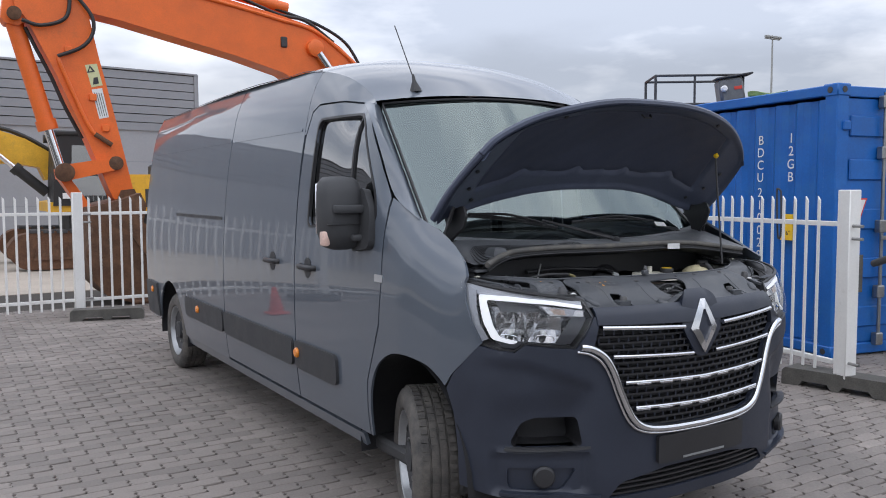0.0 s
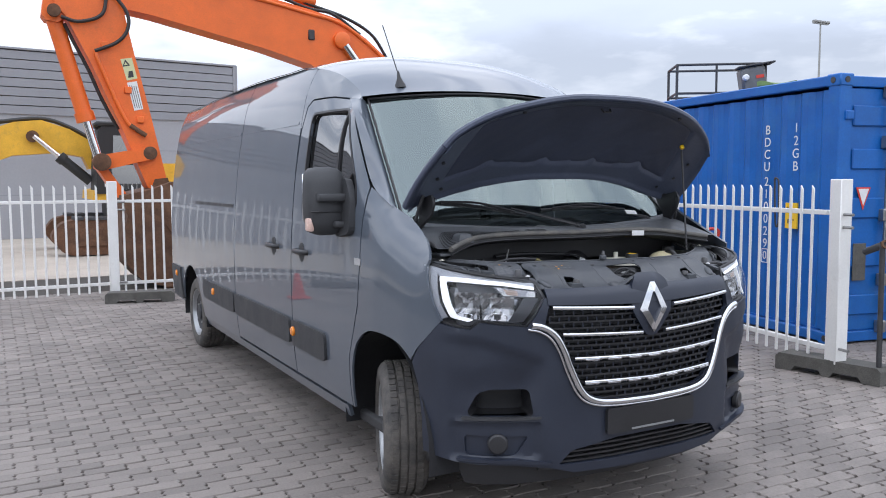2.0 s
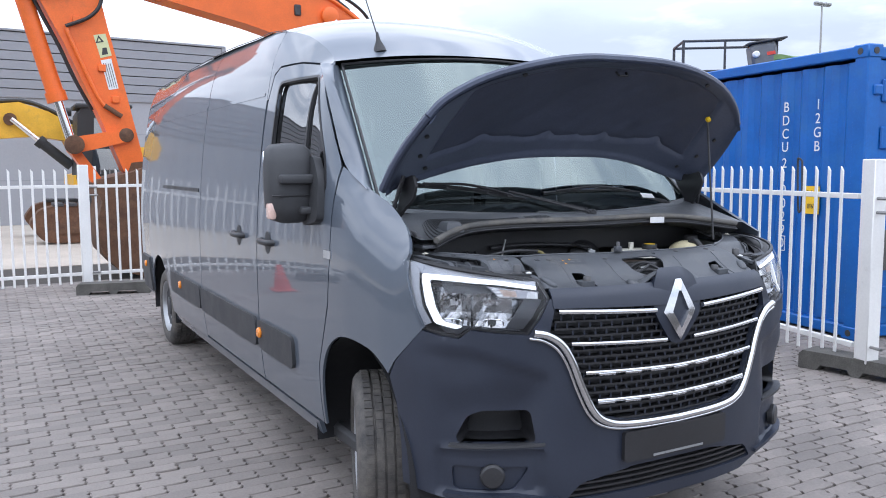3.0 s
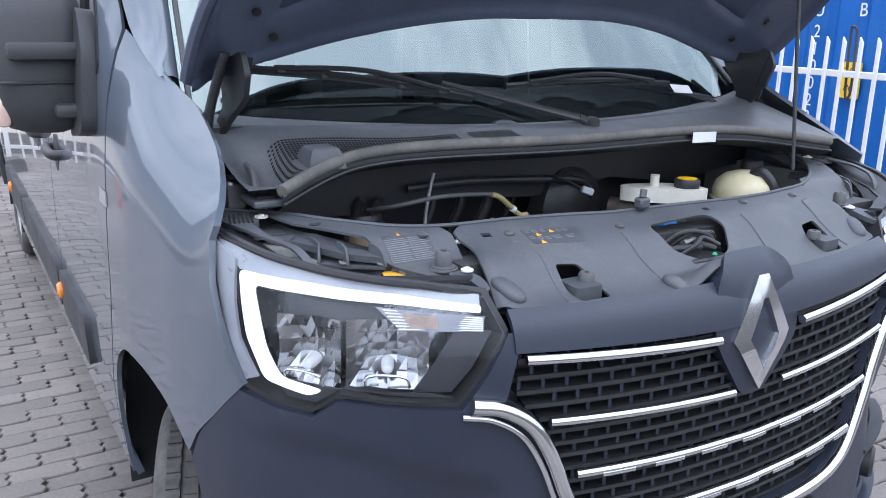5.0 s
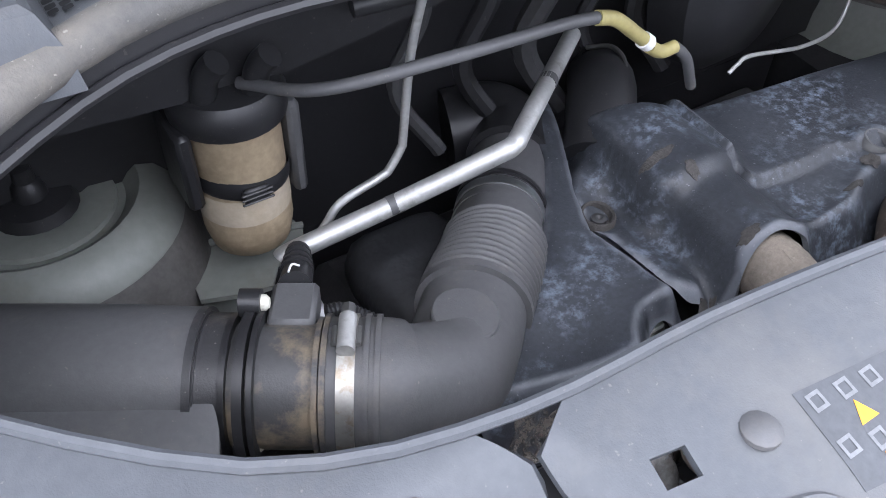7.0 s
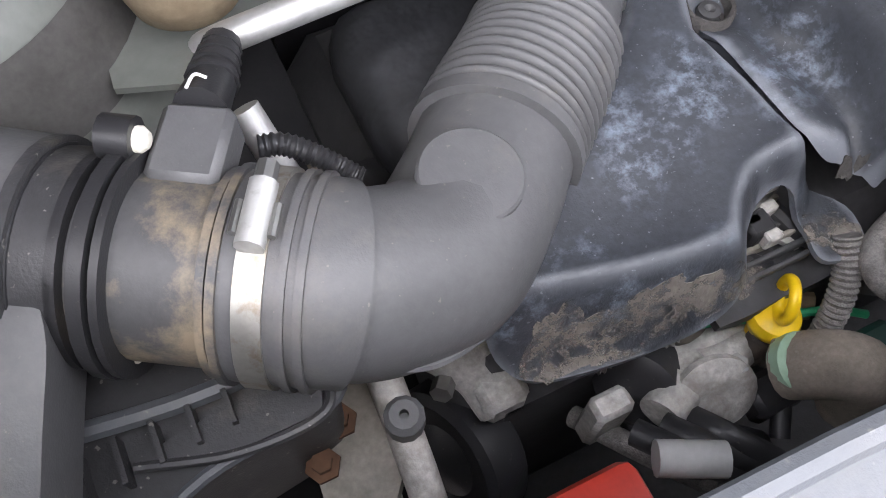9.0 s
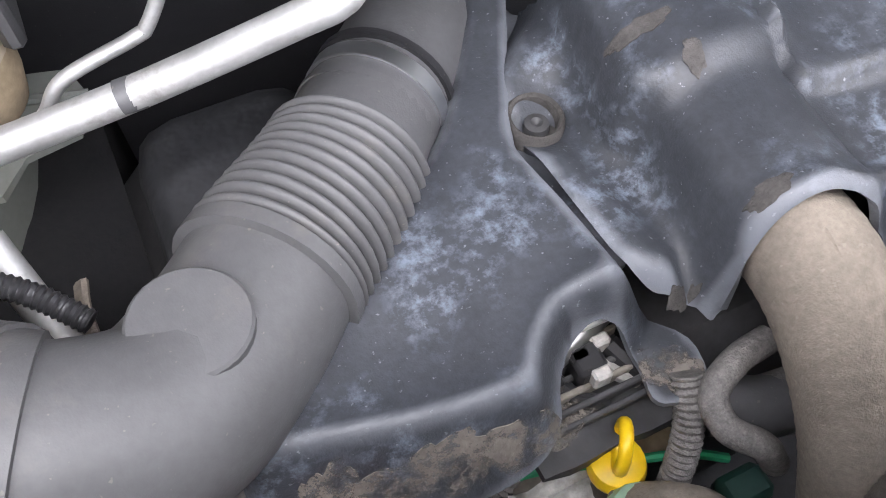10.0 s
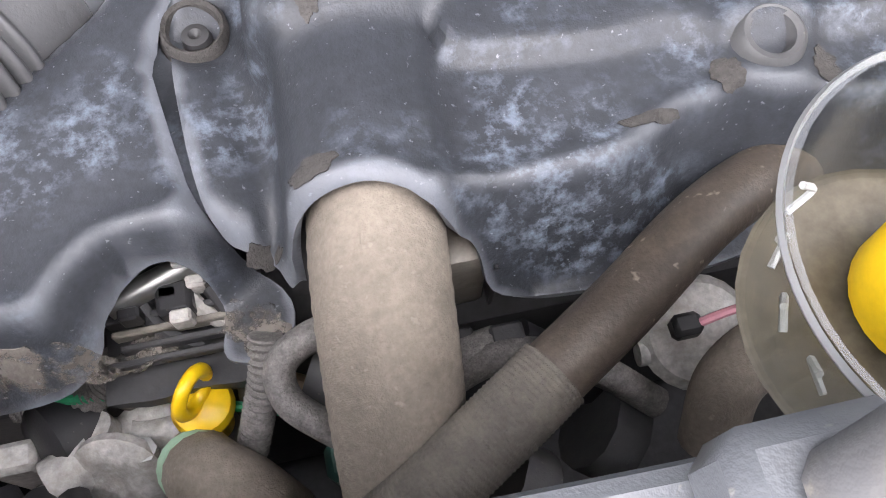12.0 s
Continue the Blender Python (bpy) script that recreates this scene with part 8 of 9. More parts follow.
part("belt_pulley", lathe([(0.055, -0.02), (0.058, -0.016), (0.058, 0.014), (0.05, 0.018), (0.03, 0.012), (0.012, 0.02), (0, 0.02)], at_axis((-0.455, -0.415, 0.80), (-0.8, -0.2, 0.35)), 30), M_BLACK, van, "black belt pulley")
part("belt_pulley", lathe([(0.03, -0.02), (0.032, 0.012), (0.026, 0.016), (0.0, 0.018)], at_axis((-0.320, -0.438, 0.86), (-0.7, -0.4, 0.4)), 26), M_BLACK, van, "black belt pulley")
mount = part("engine_mount_arm", tube([(-0.49, -0.34, 0.905), (-0.45, -0.355, 0.905), (-0.425, -0.385, 0.885), (-0.418, -0.415, 0.87)], lambda t: 0.030 - 0.010 * t, 10, squash=0.55), M_CAST, van, "cast aluminium engine mount arm")
part("mount_bolt", lathe([(0.015, 0), (0.015, 0.004), (0.010, 0.005), (0.010, 0.014), (0, 0.015)], Matrix.Translation((-0.447, -0.35, 0.915)), 6), M_STEEL, mount)
part("mount_end", box(-0.435, -0.40, -0.42, -0.385, 0.855, 0.89, 0.006), M_CAST, mount)
part("mount_bolt", lathe([(0.008, 0), (0.008, 0.012), (0, 0.013)], at_axis((-0.45, -0.385, 0.885), (-0.5, -0.6, 0.3)), 6), M_STEEL, mount)
fp = part("filler_pipe", tube([(-0.487, -0.315, 0.935), (-0.488, -0.36, 0.925), (-0.492, -0.43, 0.91), (-0.498, -0.50, 0.87)], 0.0115, 16), M_CAST, van, "dull metal pipe beside the air box")
part("pipe_valve", lathe([(0.011, 0), (0.0125, 0.003), (0.0125, 0.018), (0.009, 0.022), (0.003, 0.022), (0.003, 0.014), (0, 0.014)], Matrix.Translation((-0.490, -0.412, 0.935)), 12), M_DUCT, fp)
part("thin_rod", tube([(-0.505, -0.39, 0.87), (-0.515, -0.46, 0.86)], 0.0055, 10), M_CAST, van)
part("side_bracket", sheet([(-0.545, -0.33), (-0.497, -0.345), (-0.492, -0.42), (-0.52, -0.455), (-0.555, -0.45)], lambda x, y: (x, y, 0.90 + 0.25 * (x + 0.52)), 0.02, 0.008), M_SHIELD, van)
for x, y in ((-0.545, -0.405), (-0.525, -0.385)):
    part("bracket_bolt", lathe([(0.012, 0), (0.012, 0.004), (0.007, 0.005), (0.007, 0.011), (0, 0.012)], Matrix.Translation((x, y, 0.905 + 0.25 * (x + 0.52))), 6), M_RUST, van)
part("terminal_cover", box(-0.44, -0.372, -0.538, -0.485, 0.885, 0.925, 0.010, seg=2), M_RED, van, "red plastic terminal cover")
part("cable_tag", tube([(-0.355, -0.493, 0.905), (-0.315, -0.513, 0.905)], 0.012, 12), M_PALEPOT, van, "white tag sleeve on a cable")
for k in range(3):
    part("terminal_cable", tube([(-0.31 - 0.02 * k, -0.48 + 0.005 * k, 0.88), (-0.30 - 0.015 * k, -0.50, 0.89), (-0.27 - 0.01 * k, -0.53, 0.87)], 0.010, 10), M_BLACK, van)
part("connector_block", box(-0.26, -0.215, -0.50, -0.47, 0.84, 0.87, 0.005), M_BLACK, van)
part("connector_block", box(-0.165, -0.13, -0.50, -0.475, 0.84, 0.865, 0.005), surf("dark_green_connector", (0.02, 0.07, 0.055), 0.5, 0, 0.2, 30, 200, 0.1), van)
vac = part("vacuum_valve", lathe([(0.02, -0.02), (0.034, -0.012), (0.036, 0.0), (0.03, 0.008), (0.012, 0.012), (0, 0.012)], at_axis((0.072, -0.466, 0.905), (-0.1, -0.3, 1)), 22), M_CAST, van, "cast actuator valve with connector")
part("valve_lug", tube([(0.035, -0.47, 0.898), (0.105, -0.475, 0.898)], 0.008, 10), M_CAST, vac)
part("pink_wire", tube([(0.066, -0.466, 0.925), (0.09, -0.463, 0.928), (0.108, -0.463, 0.927)], 0.0028, 8), surf("pink_wire_sheath", (0.62, 0.28, 0.33), 0.5, 0, 0.1, 30, 200, 0.0), vac, "pink wire")
part("valve_plug", box(0.052, 0.07, -0.472, -0.458, 0.914, 0.928, 0.003), M_BLACK, vac)
conduit("ribbed_conduit", [(0.108, -0.463, 0.927), (0.114, -0.455, 0.94), (0.118, -0.445, 0.95)], 0.006, 0.003, M_BLACK, "thin black ribbed conduit")
for x, y, z, r in ((-0.075, -0.455, 0.90, 0.022), (-0.04, -0.45, 0.905, 0.018), (-0.01, -0.46, 0.885, 0.02), (0.0, -0.50, 0.87, 0.03), (-0.06, -0.52, 0.86, 0.028)):
    part("sensor_body", tube([(x, y, z), (x + 0.02, y - 0.012, z - 0.012)], r, 12), M_BLACK if r < 0.025 else M_DUCT, van)
for k, (pts, r, mt) in enumerate((([(-0.335, -0.44, 0.83), (-0.31, -0.475, 0.85), (-0.28, -0.50, 0.845), (-0.25, -0.51, 0.81)], 0.012, M_BLACK), ([(-0.36, -0.43, 0.80), (-0.335, -0.48, 0.83), (-0.30, -0.52, 0.82)], 0.009, M_MESH), ([(-0.245, -0.455, 0.84), (-0.235, -0.485, 0.86), (-0.25, -0.515, 0.85)], 0.007, M_BLACK), ([(-0.30, -0.40, 0.86), (-0.27, -0.42, 0.865), (-0.24, -0.43, 0.85), (-0.22, -0.47, 0.83)], 0.014, M_SHIELD), ([(-0.14, -0.445, 0.90), (-0.09, -0.455, 0.915), (-0.05, -0.452, 0.92)], 0.012, M_MESH))):
    part("engine_loom", tube(pts, r, 12), mt, van)
for x, y, z, w in ((-0.075, -0.447, 0.918, 0.012), (-0.045, -0.45, 0.924, 0.010), (-0.03, -0.468, 0.905, 0.014)):
    part("loom_plug", box(x - w, x + w, y - w * 0.7, y + w * 0.7, z - 0.01, z + 0.008, 0.002), M_BOX, van, smooth=False)
part("fin_casting", box(-0.365, -0.335, -0.455, -0.435, 0.80, 0.872, 0.004), M_CAST, van)
part("wire_loom", tube([(-0.10, -0.47, 0.90), (-0.05, -0.46, 0.925), (0.0, -0.475, 0.915), (0.04, -0.50, 0.89)], 0.010, 10), M_MESH, van)

# clear filler cup with its yellow cap
M_CUP = glass("clear_plastic_cup", (0.88, 0.89, 0.88), 1.5, 0.12, most=0.16)
cup = part("filler_cup", lathe([(0.060, -0.07), (0.066, -0.02), (0.070, 0.0), (0.072, 0.004), (0.069, 0.003), (0.064, -0.02), (0.058, -0.068)], Matrix.Translation((0.072, -0.522, 1.165)), 40, caps=False), M_CUP, van, "clear plastic cup round a yellow filler cap")
part("cup_rim", lathe([(0.0725, 0.0), (0.0732, 0.002), (0.072, 0.004), (0.0708, 0.002), (0.071, 0.0)], Matrix.Translation((0.072, -0.522, 1.164)), 72, caps=False), surf("grey_cup_edge", (0.26, 0.265, 0.27), 0.4, 0, 0.1, 20, 150, 0.05), cup)
for k in range(9):
    q = 2.2 + 0.42 * k
    c, d = math.cos(q), math.sin(q)
    part("cup_crimp", tube([(0.072 + 0.058 * c, -0.522 + 0.058 * d, 1.128), (0.072 + 0.054 * c + 0.005 * d, -0.522 + 0.054 * d - 0.005 * c, 1.122), (0.072 + 0.056 * c - 0.006 * d, -0.522 + 0.056 * d + 0.006 * c, 1.118)], 0.0015, 6), M_PALEPOT, cup)
part("filler_cap", lathe([(0.030, 0), (0.031, 0.02), (0.027, 0.027), (0.014, 0.029), (0, 0.029)], Matrix.Translation((0.083, -0.518, 1.10)), 26), M_YCAP, cup, "yellow filler cap")
part("cup_floor", lathe([(0.062, 0), (0.03, -0.004), (0, -0.004)], Matrix.Translation((0.072, -0.522, 1.098)), 30, caps=False), surf("oily_brown_cup_floor", (0.10, 0.085, 0.06), 0.35, 0, 0.35, 25, 150, 0.1), cup)
part("blue_connector", box(0.115, 0.16, -0.485, -0.45, 1.14, 1.175, 0.006), surf("blue_plastic", (0.01, 0.16, 0.55), 0.45, 0, 0.1, 30, 200, 0.05), van, "blue plastic connector")

# intake duct
LID = [(-0.86, -0.14, 1.05), (-0.76, -0.203, 1.055), (-0.68, -0.253, 1.06), (-0.617, -0.2925, 1.061)]
part("air_lid_neck", tube(LID, lambda t: 0.068 - 0.010 * t, 30), M_DUCT, van)
lid = part("air_filter_lid", sheet(rounded([(-0.625, -0.305), (-0.622, -0.345), (-0.640, -0.385), (-0.68, -0.485), (-0.84, -0.43), (-0.84, -0.18), (-0.73, -0.20), (-0.66, -0.26)], 0.02), lambda x, y: (x, y, 1.096 - 0.30 * max(0, -0.335 - y)), 0.02, 0.06), M_DUCT, van, "smooth black air filter lid")
low_box = part("air_filter_box", sheet(rounded([(-0.515, -0.345), (-0.522, -0.395), (-0.60, -0.405), (-0.68, -0.44), (-0.84, -0.42), (-0.84, -0.24), (-0.62, -0.28)], 0.012), lambda x, y: (x, y, 0.985), 0.03, 0.12), M_BOX, van, "black air filter box with ribs")
bp = part("box_plate", sheet(rounded([(-0.548, -0.350), (-0.524, -0.352), (-0.523, -0.375), (-0.531, -0.401), (-0.578, -0.401), (-0.632, -0.384), (-0.60, -0.378), (-0.562, -0.377)], 0.005), lambda x, y: (x, y, 0.993), 0.015, 0.012), M_BOX, low_box)
part("plate_rim", tube([(-0.524, -0.354, 0.994), (-0.522, -0.376, 0.994), (-0.530, -0.402, 0.994), (-0.578, -0.403, 0.994), (-0.63, -0.387, 0.994)], 0.003, 8), M_BOX, bp)
part("box_edge", tube([(-0.515, -0.350, 0.987), (-0.522, -0.395, 0.987), (-0.60, -0.405, 0.987), (-0.68, -0.44, 0.987)], 0.004, 8), M_PANEL, low_box)
part("box_ridge", tube([(-0.55, -0.364, 0.990), (-0.60, -0.363, 0.992), (-0.665, -0.355, 0.994)], 0.006, 8), M_PANEL, low_box)
for k in range(5):
    x = -0.575 - 0.02 * k
    part("box_rib", box(x - 0.0015, x + 0.0015, -0.388 - 0.002 * k, -0.368, 0.985, 0.999, 0.0), M_BOX, low_box, smooth=False)
part("box_screw", lathe([(0.009, 0), (0.009, 0.004), (0.005, 0.005), (0.005, 0.003), (0, 0.003)], Matrix.Translation((-0.529, -0.372, 0.993)), 14), M_DARK, low_box)
M_MAF = surf("dusty_black_meter_plastic", (0.06, 0.06, 0.062), 0.5, 0, 0.15, 9, 150, 0.1, 600, dust=(0.27, 0.215, 0.145), dust_at=(0.47, 0.60), dust_scale=15, dust_fac=0.75)
AX = Vector((0.85, -0.53, -0.01)).normalized()
FL = Vector((-0.588, -0.311, 1.06))
part("lid_collar", tube([FL - AX * 0.045, FL - AX * 0.010], 0.0545, 32, smooth=False), M_BOX, van)
part("collar_ring", tube([FL - AX * 0.037, FL - AX * 0.031], 0.0592, 32, smooth=False), M_BOX, van)
maf = part("airflow_meter", tube([FL - AX * 0.03, FL + AX * 0.075], 0.0475, 32, smooth=False), M_MAF, van, "dusty black airflow meter body")
for d, r, w in ((-0.034, 0.056, 0.008), (-0.012, 0.0545, 0.005), (0.0, 0.0575, 0.007), (0.008, 0.0565, 0.004), (0.052, 0.052, 0.004)):
    part("meter_flange", tube([FL + AX * (d - w / 2), FL + AX * (d + w / 2)], r, 32, smooth=False), M_MAF if d > 0.02 else M_BLACK, maf)
for c in ((-0.563, -0.277, 1.106), (-0.606, -0.346, 1.043)):
    p = Vector(c)
    part("flange_ear", tube([p - AX * 0.012, p + AX * 0.004], 0.011, 12), M_BLACK, maf)
    part("flange_screw", lathe([(0.0065, 0), (0.0065, 0.003), (0.004, 0.006), (0, 0.0065)], at_axis(p + AX * 0.004, AX), 12), M_CREAM, maf, "pale screw head")
# sensor on top
sb = part("sensor_block", box(-0.018, 0.018, -0.022, 0.022, 0, 0.028, 0.004, m=Matrix.Translation((-0.538, -0.287, 1.075)) @ Matrix.Rotation(radians(-32), 4, "Z")), M_DUCT, maf, "sensor with black plug")
part("sensor_plug", tube([(-0.528, -0.268, 1.095), (-0.515, -0.243, 1.085), (-0.503, -0.218, 1.080)], lambda t: 0.014 - 0.004 * t, 12), M_BLACK, sb)
for k in range(4):
    q = Vector((-0.517, -0.246, 1.086)).lerp(Vector((-0.506, -0.224, 1.081)), k / 3)
    part("plug_rib", tube([q, q + Vector((0.0012, 0.0023, -0.0005))], 0.0142 - 0.001 * k, 12), M_BLACK, sb)
part("plug_mark", tube([(-0.530, -0.263, 1.1085), (-0.524, -0.257, 1.1085), (-0.519, -0.260, 1.107)], 0.0009, 6), M_LABEL, sb)
conduit("ribbed_conduit", [(-0.508, -0.275, 1.06), (-0.495, -0.278, 1.058), (-0.48, -0.288, 1.05), (-0.463, -0.305, 1.04)], 0.0062, 0.0035, M_BLACK, "black ribbed sensor conduit")


# elbow and bellows
DUCT = [FL + AX * 0.055, FL + AX * 0.095, (-0.482, -0.369, 1.049), (-0.444, -0.363, 1.030), (-0.406, -0.332, 1.018), (-0.370, -0.295, 1.010), (-0.321, -0.252, 1.001), (-0.278, -0.204, 0.994), (-0.245, -0.169, 0.989), (-0.213, -0.135, 0.986), (-0.161, -0.078, 0.98)]


def duct_r(t):
    r = 0.0485 - 0.003 * step01(0.45, 0.75, t)
    if t < 0.10:
        r = 0.052
    if 0.405 < t < 0.59:
        r += -0.0035 + 0.0093 * abs(math.sin(math.pi * 11 * (t - 0.405) / 0.185)) ** 0.55
    if 0.385 < t <= 0.405:
        r += 0.0055
    return r


duct = part("intake_duct", tube(DUCT, duct_r, 32, n=80), M_DUCT, van, "matt black ribbed intake duct", sharp=60)
part("duct_disc", lathe([(0.0285, -0.006), (0.0285, 0.0), (0.027, 0.0015), (0, 0.002)], at_axis((-0.417, -0.344, 1.070), (0.10, -0.05, 1)), 32), M_DUCT, duct)
part("duct_seam", tube([(-0.50, -0.411, 1.05), (-0.47, -0.418, 1.040), (-0.43, -0.405, 1.026), (-0.385, -0.368, 1.016)], 0.0022, 6), M_DUCT, duct)
band = FL + AX * 0.0735
M_CLAMP = surf("tarnished_clamp_steel", (0.42, 0.41, 0.38), 0.48, 0.85, 0.12, 30, 200, 0.05, dust=(0.26, 0.20, 0.13), dust_at=(0.5, 0.62), dust_scale=45)
cl = part("hose_clamp", tube([band - AX * 0.0065, band + AX * 0.0065], 0.0545, 36, smooth=False), M_CLAMP, duct, "bright steel hose clamp")
for d in (-0.016, 0.014, 0.022):
    part("duct_ring", tube([band + AX * (d - 0.002), band + AX * (d + 0.002)], 0.0545, 32, smooth=False), M_MAF if d < 0 else M_DUCT, duct)
up = (Vector((0, 0, 1)) - AX * AX.z).normalized()
side = AX.cross(up)
top = band + (up * 0.93 + side * -0.05).normalized() * 0.058
part("clamp_housing", tube([top + side * 0.016, top - side * 0.016], 0.0068, 10), M_ALU, cl)
part("clamp_screw", tube([top - side * 0.016, top - side * 0.026], 0.0052, 8), M_STEEL, cl)
for d in (-0.0085, 0.0085):
    part("clamp_tab", tube([top + AX * d + side * 0.010, top + AX * d - side * 0.006], 0.0022, 8), M_STEEL, cl)
a, b = Vector((-0.272, -0.197, 0.993)), Vector((-0.240, -0.163, 0.990))
w = (b - a).normalized()
part("hose_clamp", tube([a - w * 0.006, a + w * 0.006], 0.0478, 34, smooth=False), M_SATIN, duct, "steel hose clamp")
part("duct_ring", tube([a + w * 0.012, a + w * 0.018], 0.0485, 32, smooth=False), M_BLACK, duct)
part("duct_ring", tube([a - w * 0.022, a - w * 0.016], 0.0475, 32, smooth=False), M_DUCT, duct)
part("turbo_elbow", tube([(-0.21, -0.13, 0.99), (-0.175, -0.09, 0.985), (-0.18, -0.05, 0.985), (-0.23, -0.03, 0.98)], 0.050, 22), M_BLACK, van)
part("back_elbow", tube([(-0.13, -0.185, 1.005), (-0.10, -0.15, 1.03), (-0.07, -0.115, 1.035), (-0.02, -0.06, 1.0)], 0.040, 20), M_BLACK, van, "black elbow behind the engine cover")
# pale steel arc drawn in for the highlight along the elbow's edge
part("elbow_edge_glint", tube([(-0.055, -0.066, 1.058), (-0.044, -0.092, 1.070), (-0.048, -0.12, 1.070), (-0.062, -0.142, 1.06)], 0.003, 8), M_STEEL, van)
part("manifold_foam", box(-0.43, -0.30, -0.27, -0.12, 0.90, 0.985, 0.035, seg=3), M_FOAM, van, "dark scuffed manifold foam")
part("pump_body", lathe([(0.035, 0), (0.04, 0.02), (0.03, 0.05), (0.012, 0.06), (0, 0.06)], Matrix.Translation((-0.44, -0.255, 0.88)), 18), M_BLACK, van)
part("pump_plug", box(-0.445, -0.415, -0.29, -0.265, 0.93, 0.96, 0.005), M_BLACK, van)
part("bent_bracket", tube([(-0.475, -0.24, 0.985), (-0.478, -0.265, 0.98), (-0.482, -0.30, 0.93), (-0.484, -0.33, 0.89)], 0.0065, 8, squash=0.5), M_HOSE, van)
part("lower_pipe", tube([(-0.505, -0.225, 1.03), (-0.495, -0.26, 0.99), (-0.485, -0.30, 0.95), (-0.487, -0.33, 0.93)], 0.010, 12), M_ALU, van)

M_SLEEVE = surf("yellowed_hose_sleeve", (0.36, 0.31, 0.13), 0.5, 0, 0.15, 20, 150, 0.05)
# pipes on the bulkhead side
cp = part("coolant_pipe", tube([(-0.515, -0.205, 1.064), (-0.50, -0.206, 1.069), (-0.406, -0.213, 1.083), (-0.32, -0.238, 1.118), (-0.298, -0.240, 1.124), (-0.275, -0.225, 1.126), (-0.133, -0.12, 1.126)], 0.0092, 16), M_ALU, van, "bright aluminium coolant pipe")
part("pipe_mark", tube([(-0.412, -0.2122, 1.0822), (-0.400, -0.2136, 1.084)], 0.0094, 16, smooth=False), M_DUCT, cp)
part("pipe_mark", tube([(-0.215, -0.181, 1.126), (-0.207, -0.175, 1.126)], 0.0094, 16, smooth=False), M_DUCT, cp)
part("thin_pipe", tube([(-0.465, -0.172, 1.04), (-0.454, -0.17, 1.05), (-0.437, -0.17, 1.068), (-0.395, -0.17, 1.080), (-0.386, -0.17, 1.085), (-0.373, -0.17, 1.105), (-0.371, -0.17, 1.115), (-0.362, -0.17, 1.20), (-0.35, -0.18, 1.28)], 0.0042, 10), M_ALU, van, "thin aluminium pipe")
yh = part("fuel_hose", tube([(-0.50, -0.13, 1.195), (-0.46, -0.20, 1.215), (-0.368, -0.24, 1.235), (-0.257, -0.24, 1.231), (-0.215, -0.24, 1.226)], 0.0055, 10), M_DUCT, van, "fuel line with yellow sleeves")
part("yellow_sleeve", tube([(-0.222, -0.24, 1.227), (-0.199, -0.24, 1.219), (-0.172, -0.24, 1.198), (-0.158, -0.24, 1.187)], 0.0068, 12), M_SLEEVE, yh)
part("hose_band", tube([(-0.160, -0.24, 1.188), (-0.152, -0.24, 1.182)], 0.0082, 12), M_LABEL, yh)
part("yellow_sleeve", tube([(-0.150, -0.24, 1.178), (-0.132, -0.24, 1.167), (-0.114, -0.24, 1.167)], 0.0065, 12), M_SLEEVE, yh)
part("hose_end", tube([(-0.114, -0.24, 1.167), (-0.09, -0.238, 1.145), (-0.068, -0.235, 1.105)], 0.0055, 10), M_DUCT, yh)
part("silver_wire", tube([(0.04, -0.20, 1.065), (0.052, -0.20, 1.073), (0.072, -0.20, 1.078), (0.17, -0.20, 1.060), (0.226, -0.20, 1.07), (0.25, -0.19, 1.12)], 0.0025, 8), M_ALU, van)
part("loom", tube([(-0.40, -0.14, 1.24), (-0.25, -0.17, 1.25), (-0.05, -0.18, 1.24), (0.12, -0.17, 1.22), (0.2, -0.12, 1.15)], 0.010, 10), M_BLACK, van)
cn = part("plug_connector", box(-0.016, 0.016, -0.010, 0.010, -0.009, 0.009, 0.003, m=Matrix.Translation((0.074, -0.247, 1.211)) @ Matrix.Rotation(radians(-25), 4, "Z") @ Matrix.Rotation(radians(20), 4, "Y")), surf("pale_grey_plastic", (0.45, 0.47, 0.47), 0.5, 0, 0.1, 30, 200, 0.05), van, "pale grey plug connector")
part("connector_wire", tube([(0.06, -0.24, 1.217), (0.03, -0.21, 1.235), (-0.01, -0.17, 1.245)], 0.004, 8), M_BLACK, cn)
for k in range(7):
    x = -0.30 + 0.085 * k
    part("bulkhead_hose", tube([(x, -0.03, 1.30), (x + 0.02, -0.06, 1.18), (x - 0.01, -0.05, 1.08), (x + 0.03, -0.08, 1.0)], 0.009 + 0.003 * (k % 3), 8), M_BLACK if k % 2 else M_DARK, van)

# fuel filter
M_FLABEL = surf("dusty_filter_label", (0.50, 0.43, 0.33), 0.6, 0, 0.12, 14, 160, 0.05, dust=(0.33, 0.26, 0.17), dust_at=(0.45, 0.7), dust_scale=14)
fu = part("fuel_filter", lathe([(0.012, 0.008), (0.028, 0.012), (0.038, 0.022), (0.0425, 0.042), (0.0425, 0.155), (0.044, 0.158), (0.044, 0.165), (0, 0.165)], Matrix.Translation((-0.505, -0.103, 0.992)), 32), M_FILTER, van, "dusty beige fuel filter")
part("filter_drain", lathe([(0.014, 0), (0.014, 0.008), (0, 0.008)], Matrix.Translation((-0.505, -0.103, 0.996)), 14), M_BLACK, fu)
part("filter_cap", lathe([(0.050, 0), (0.052, 0.008), (0.052, 0.020), (0.046, 0.030), (0.02, 0.034), (0, 0.034)], Matrix.Translation((-0.505, -0.103, 1.155)), 30), M_BLACK, fu)
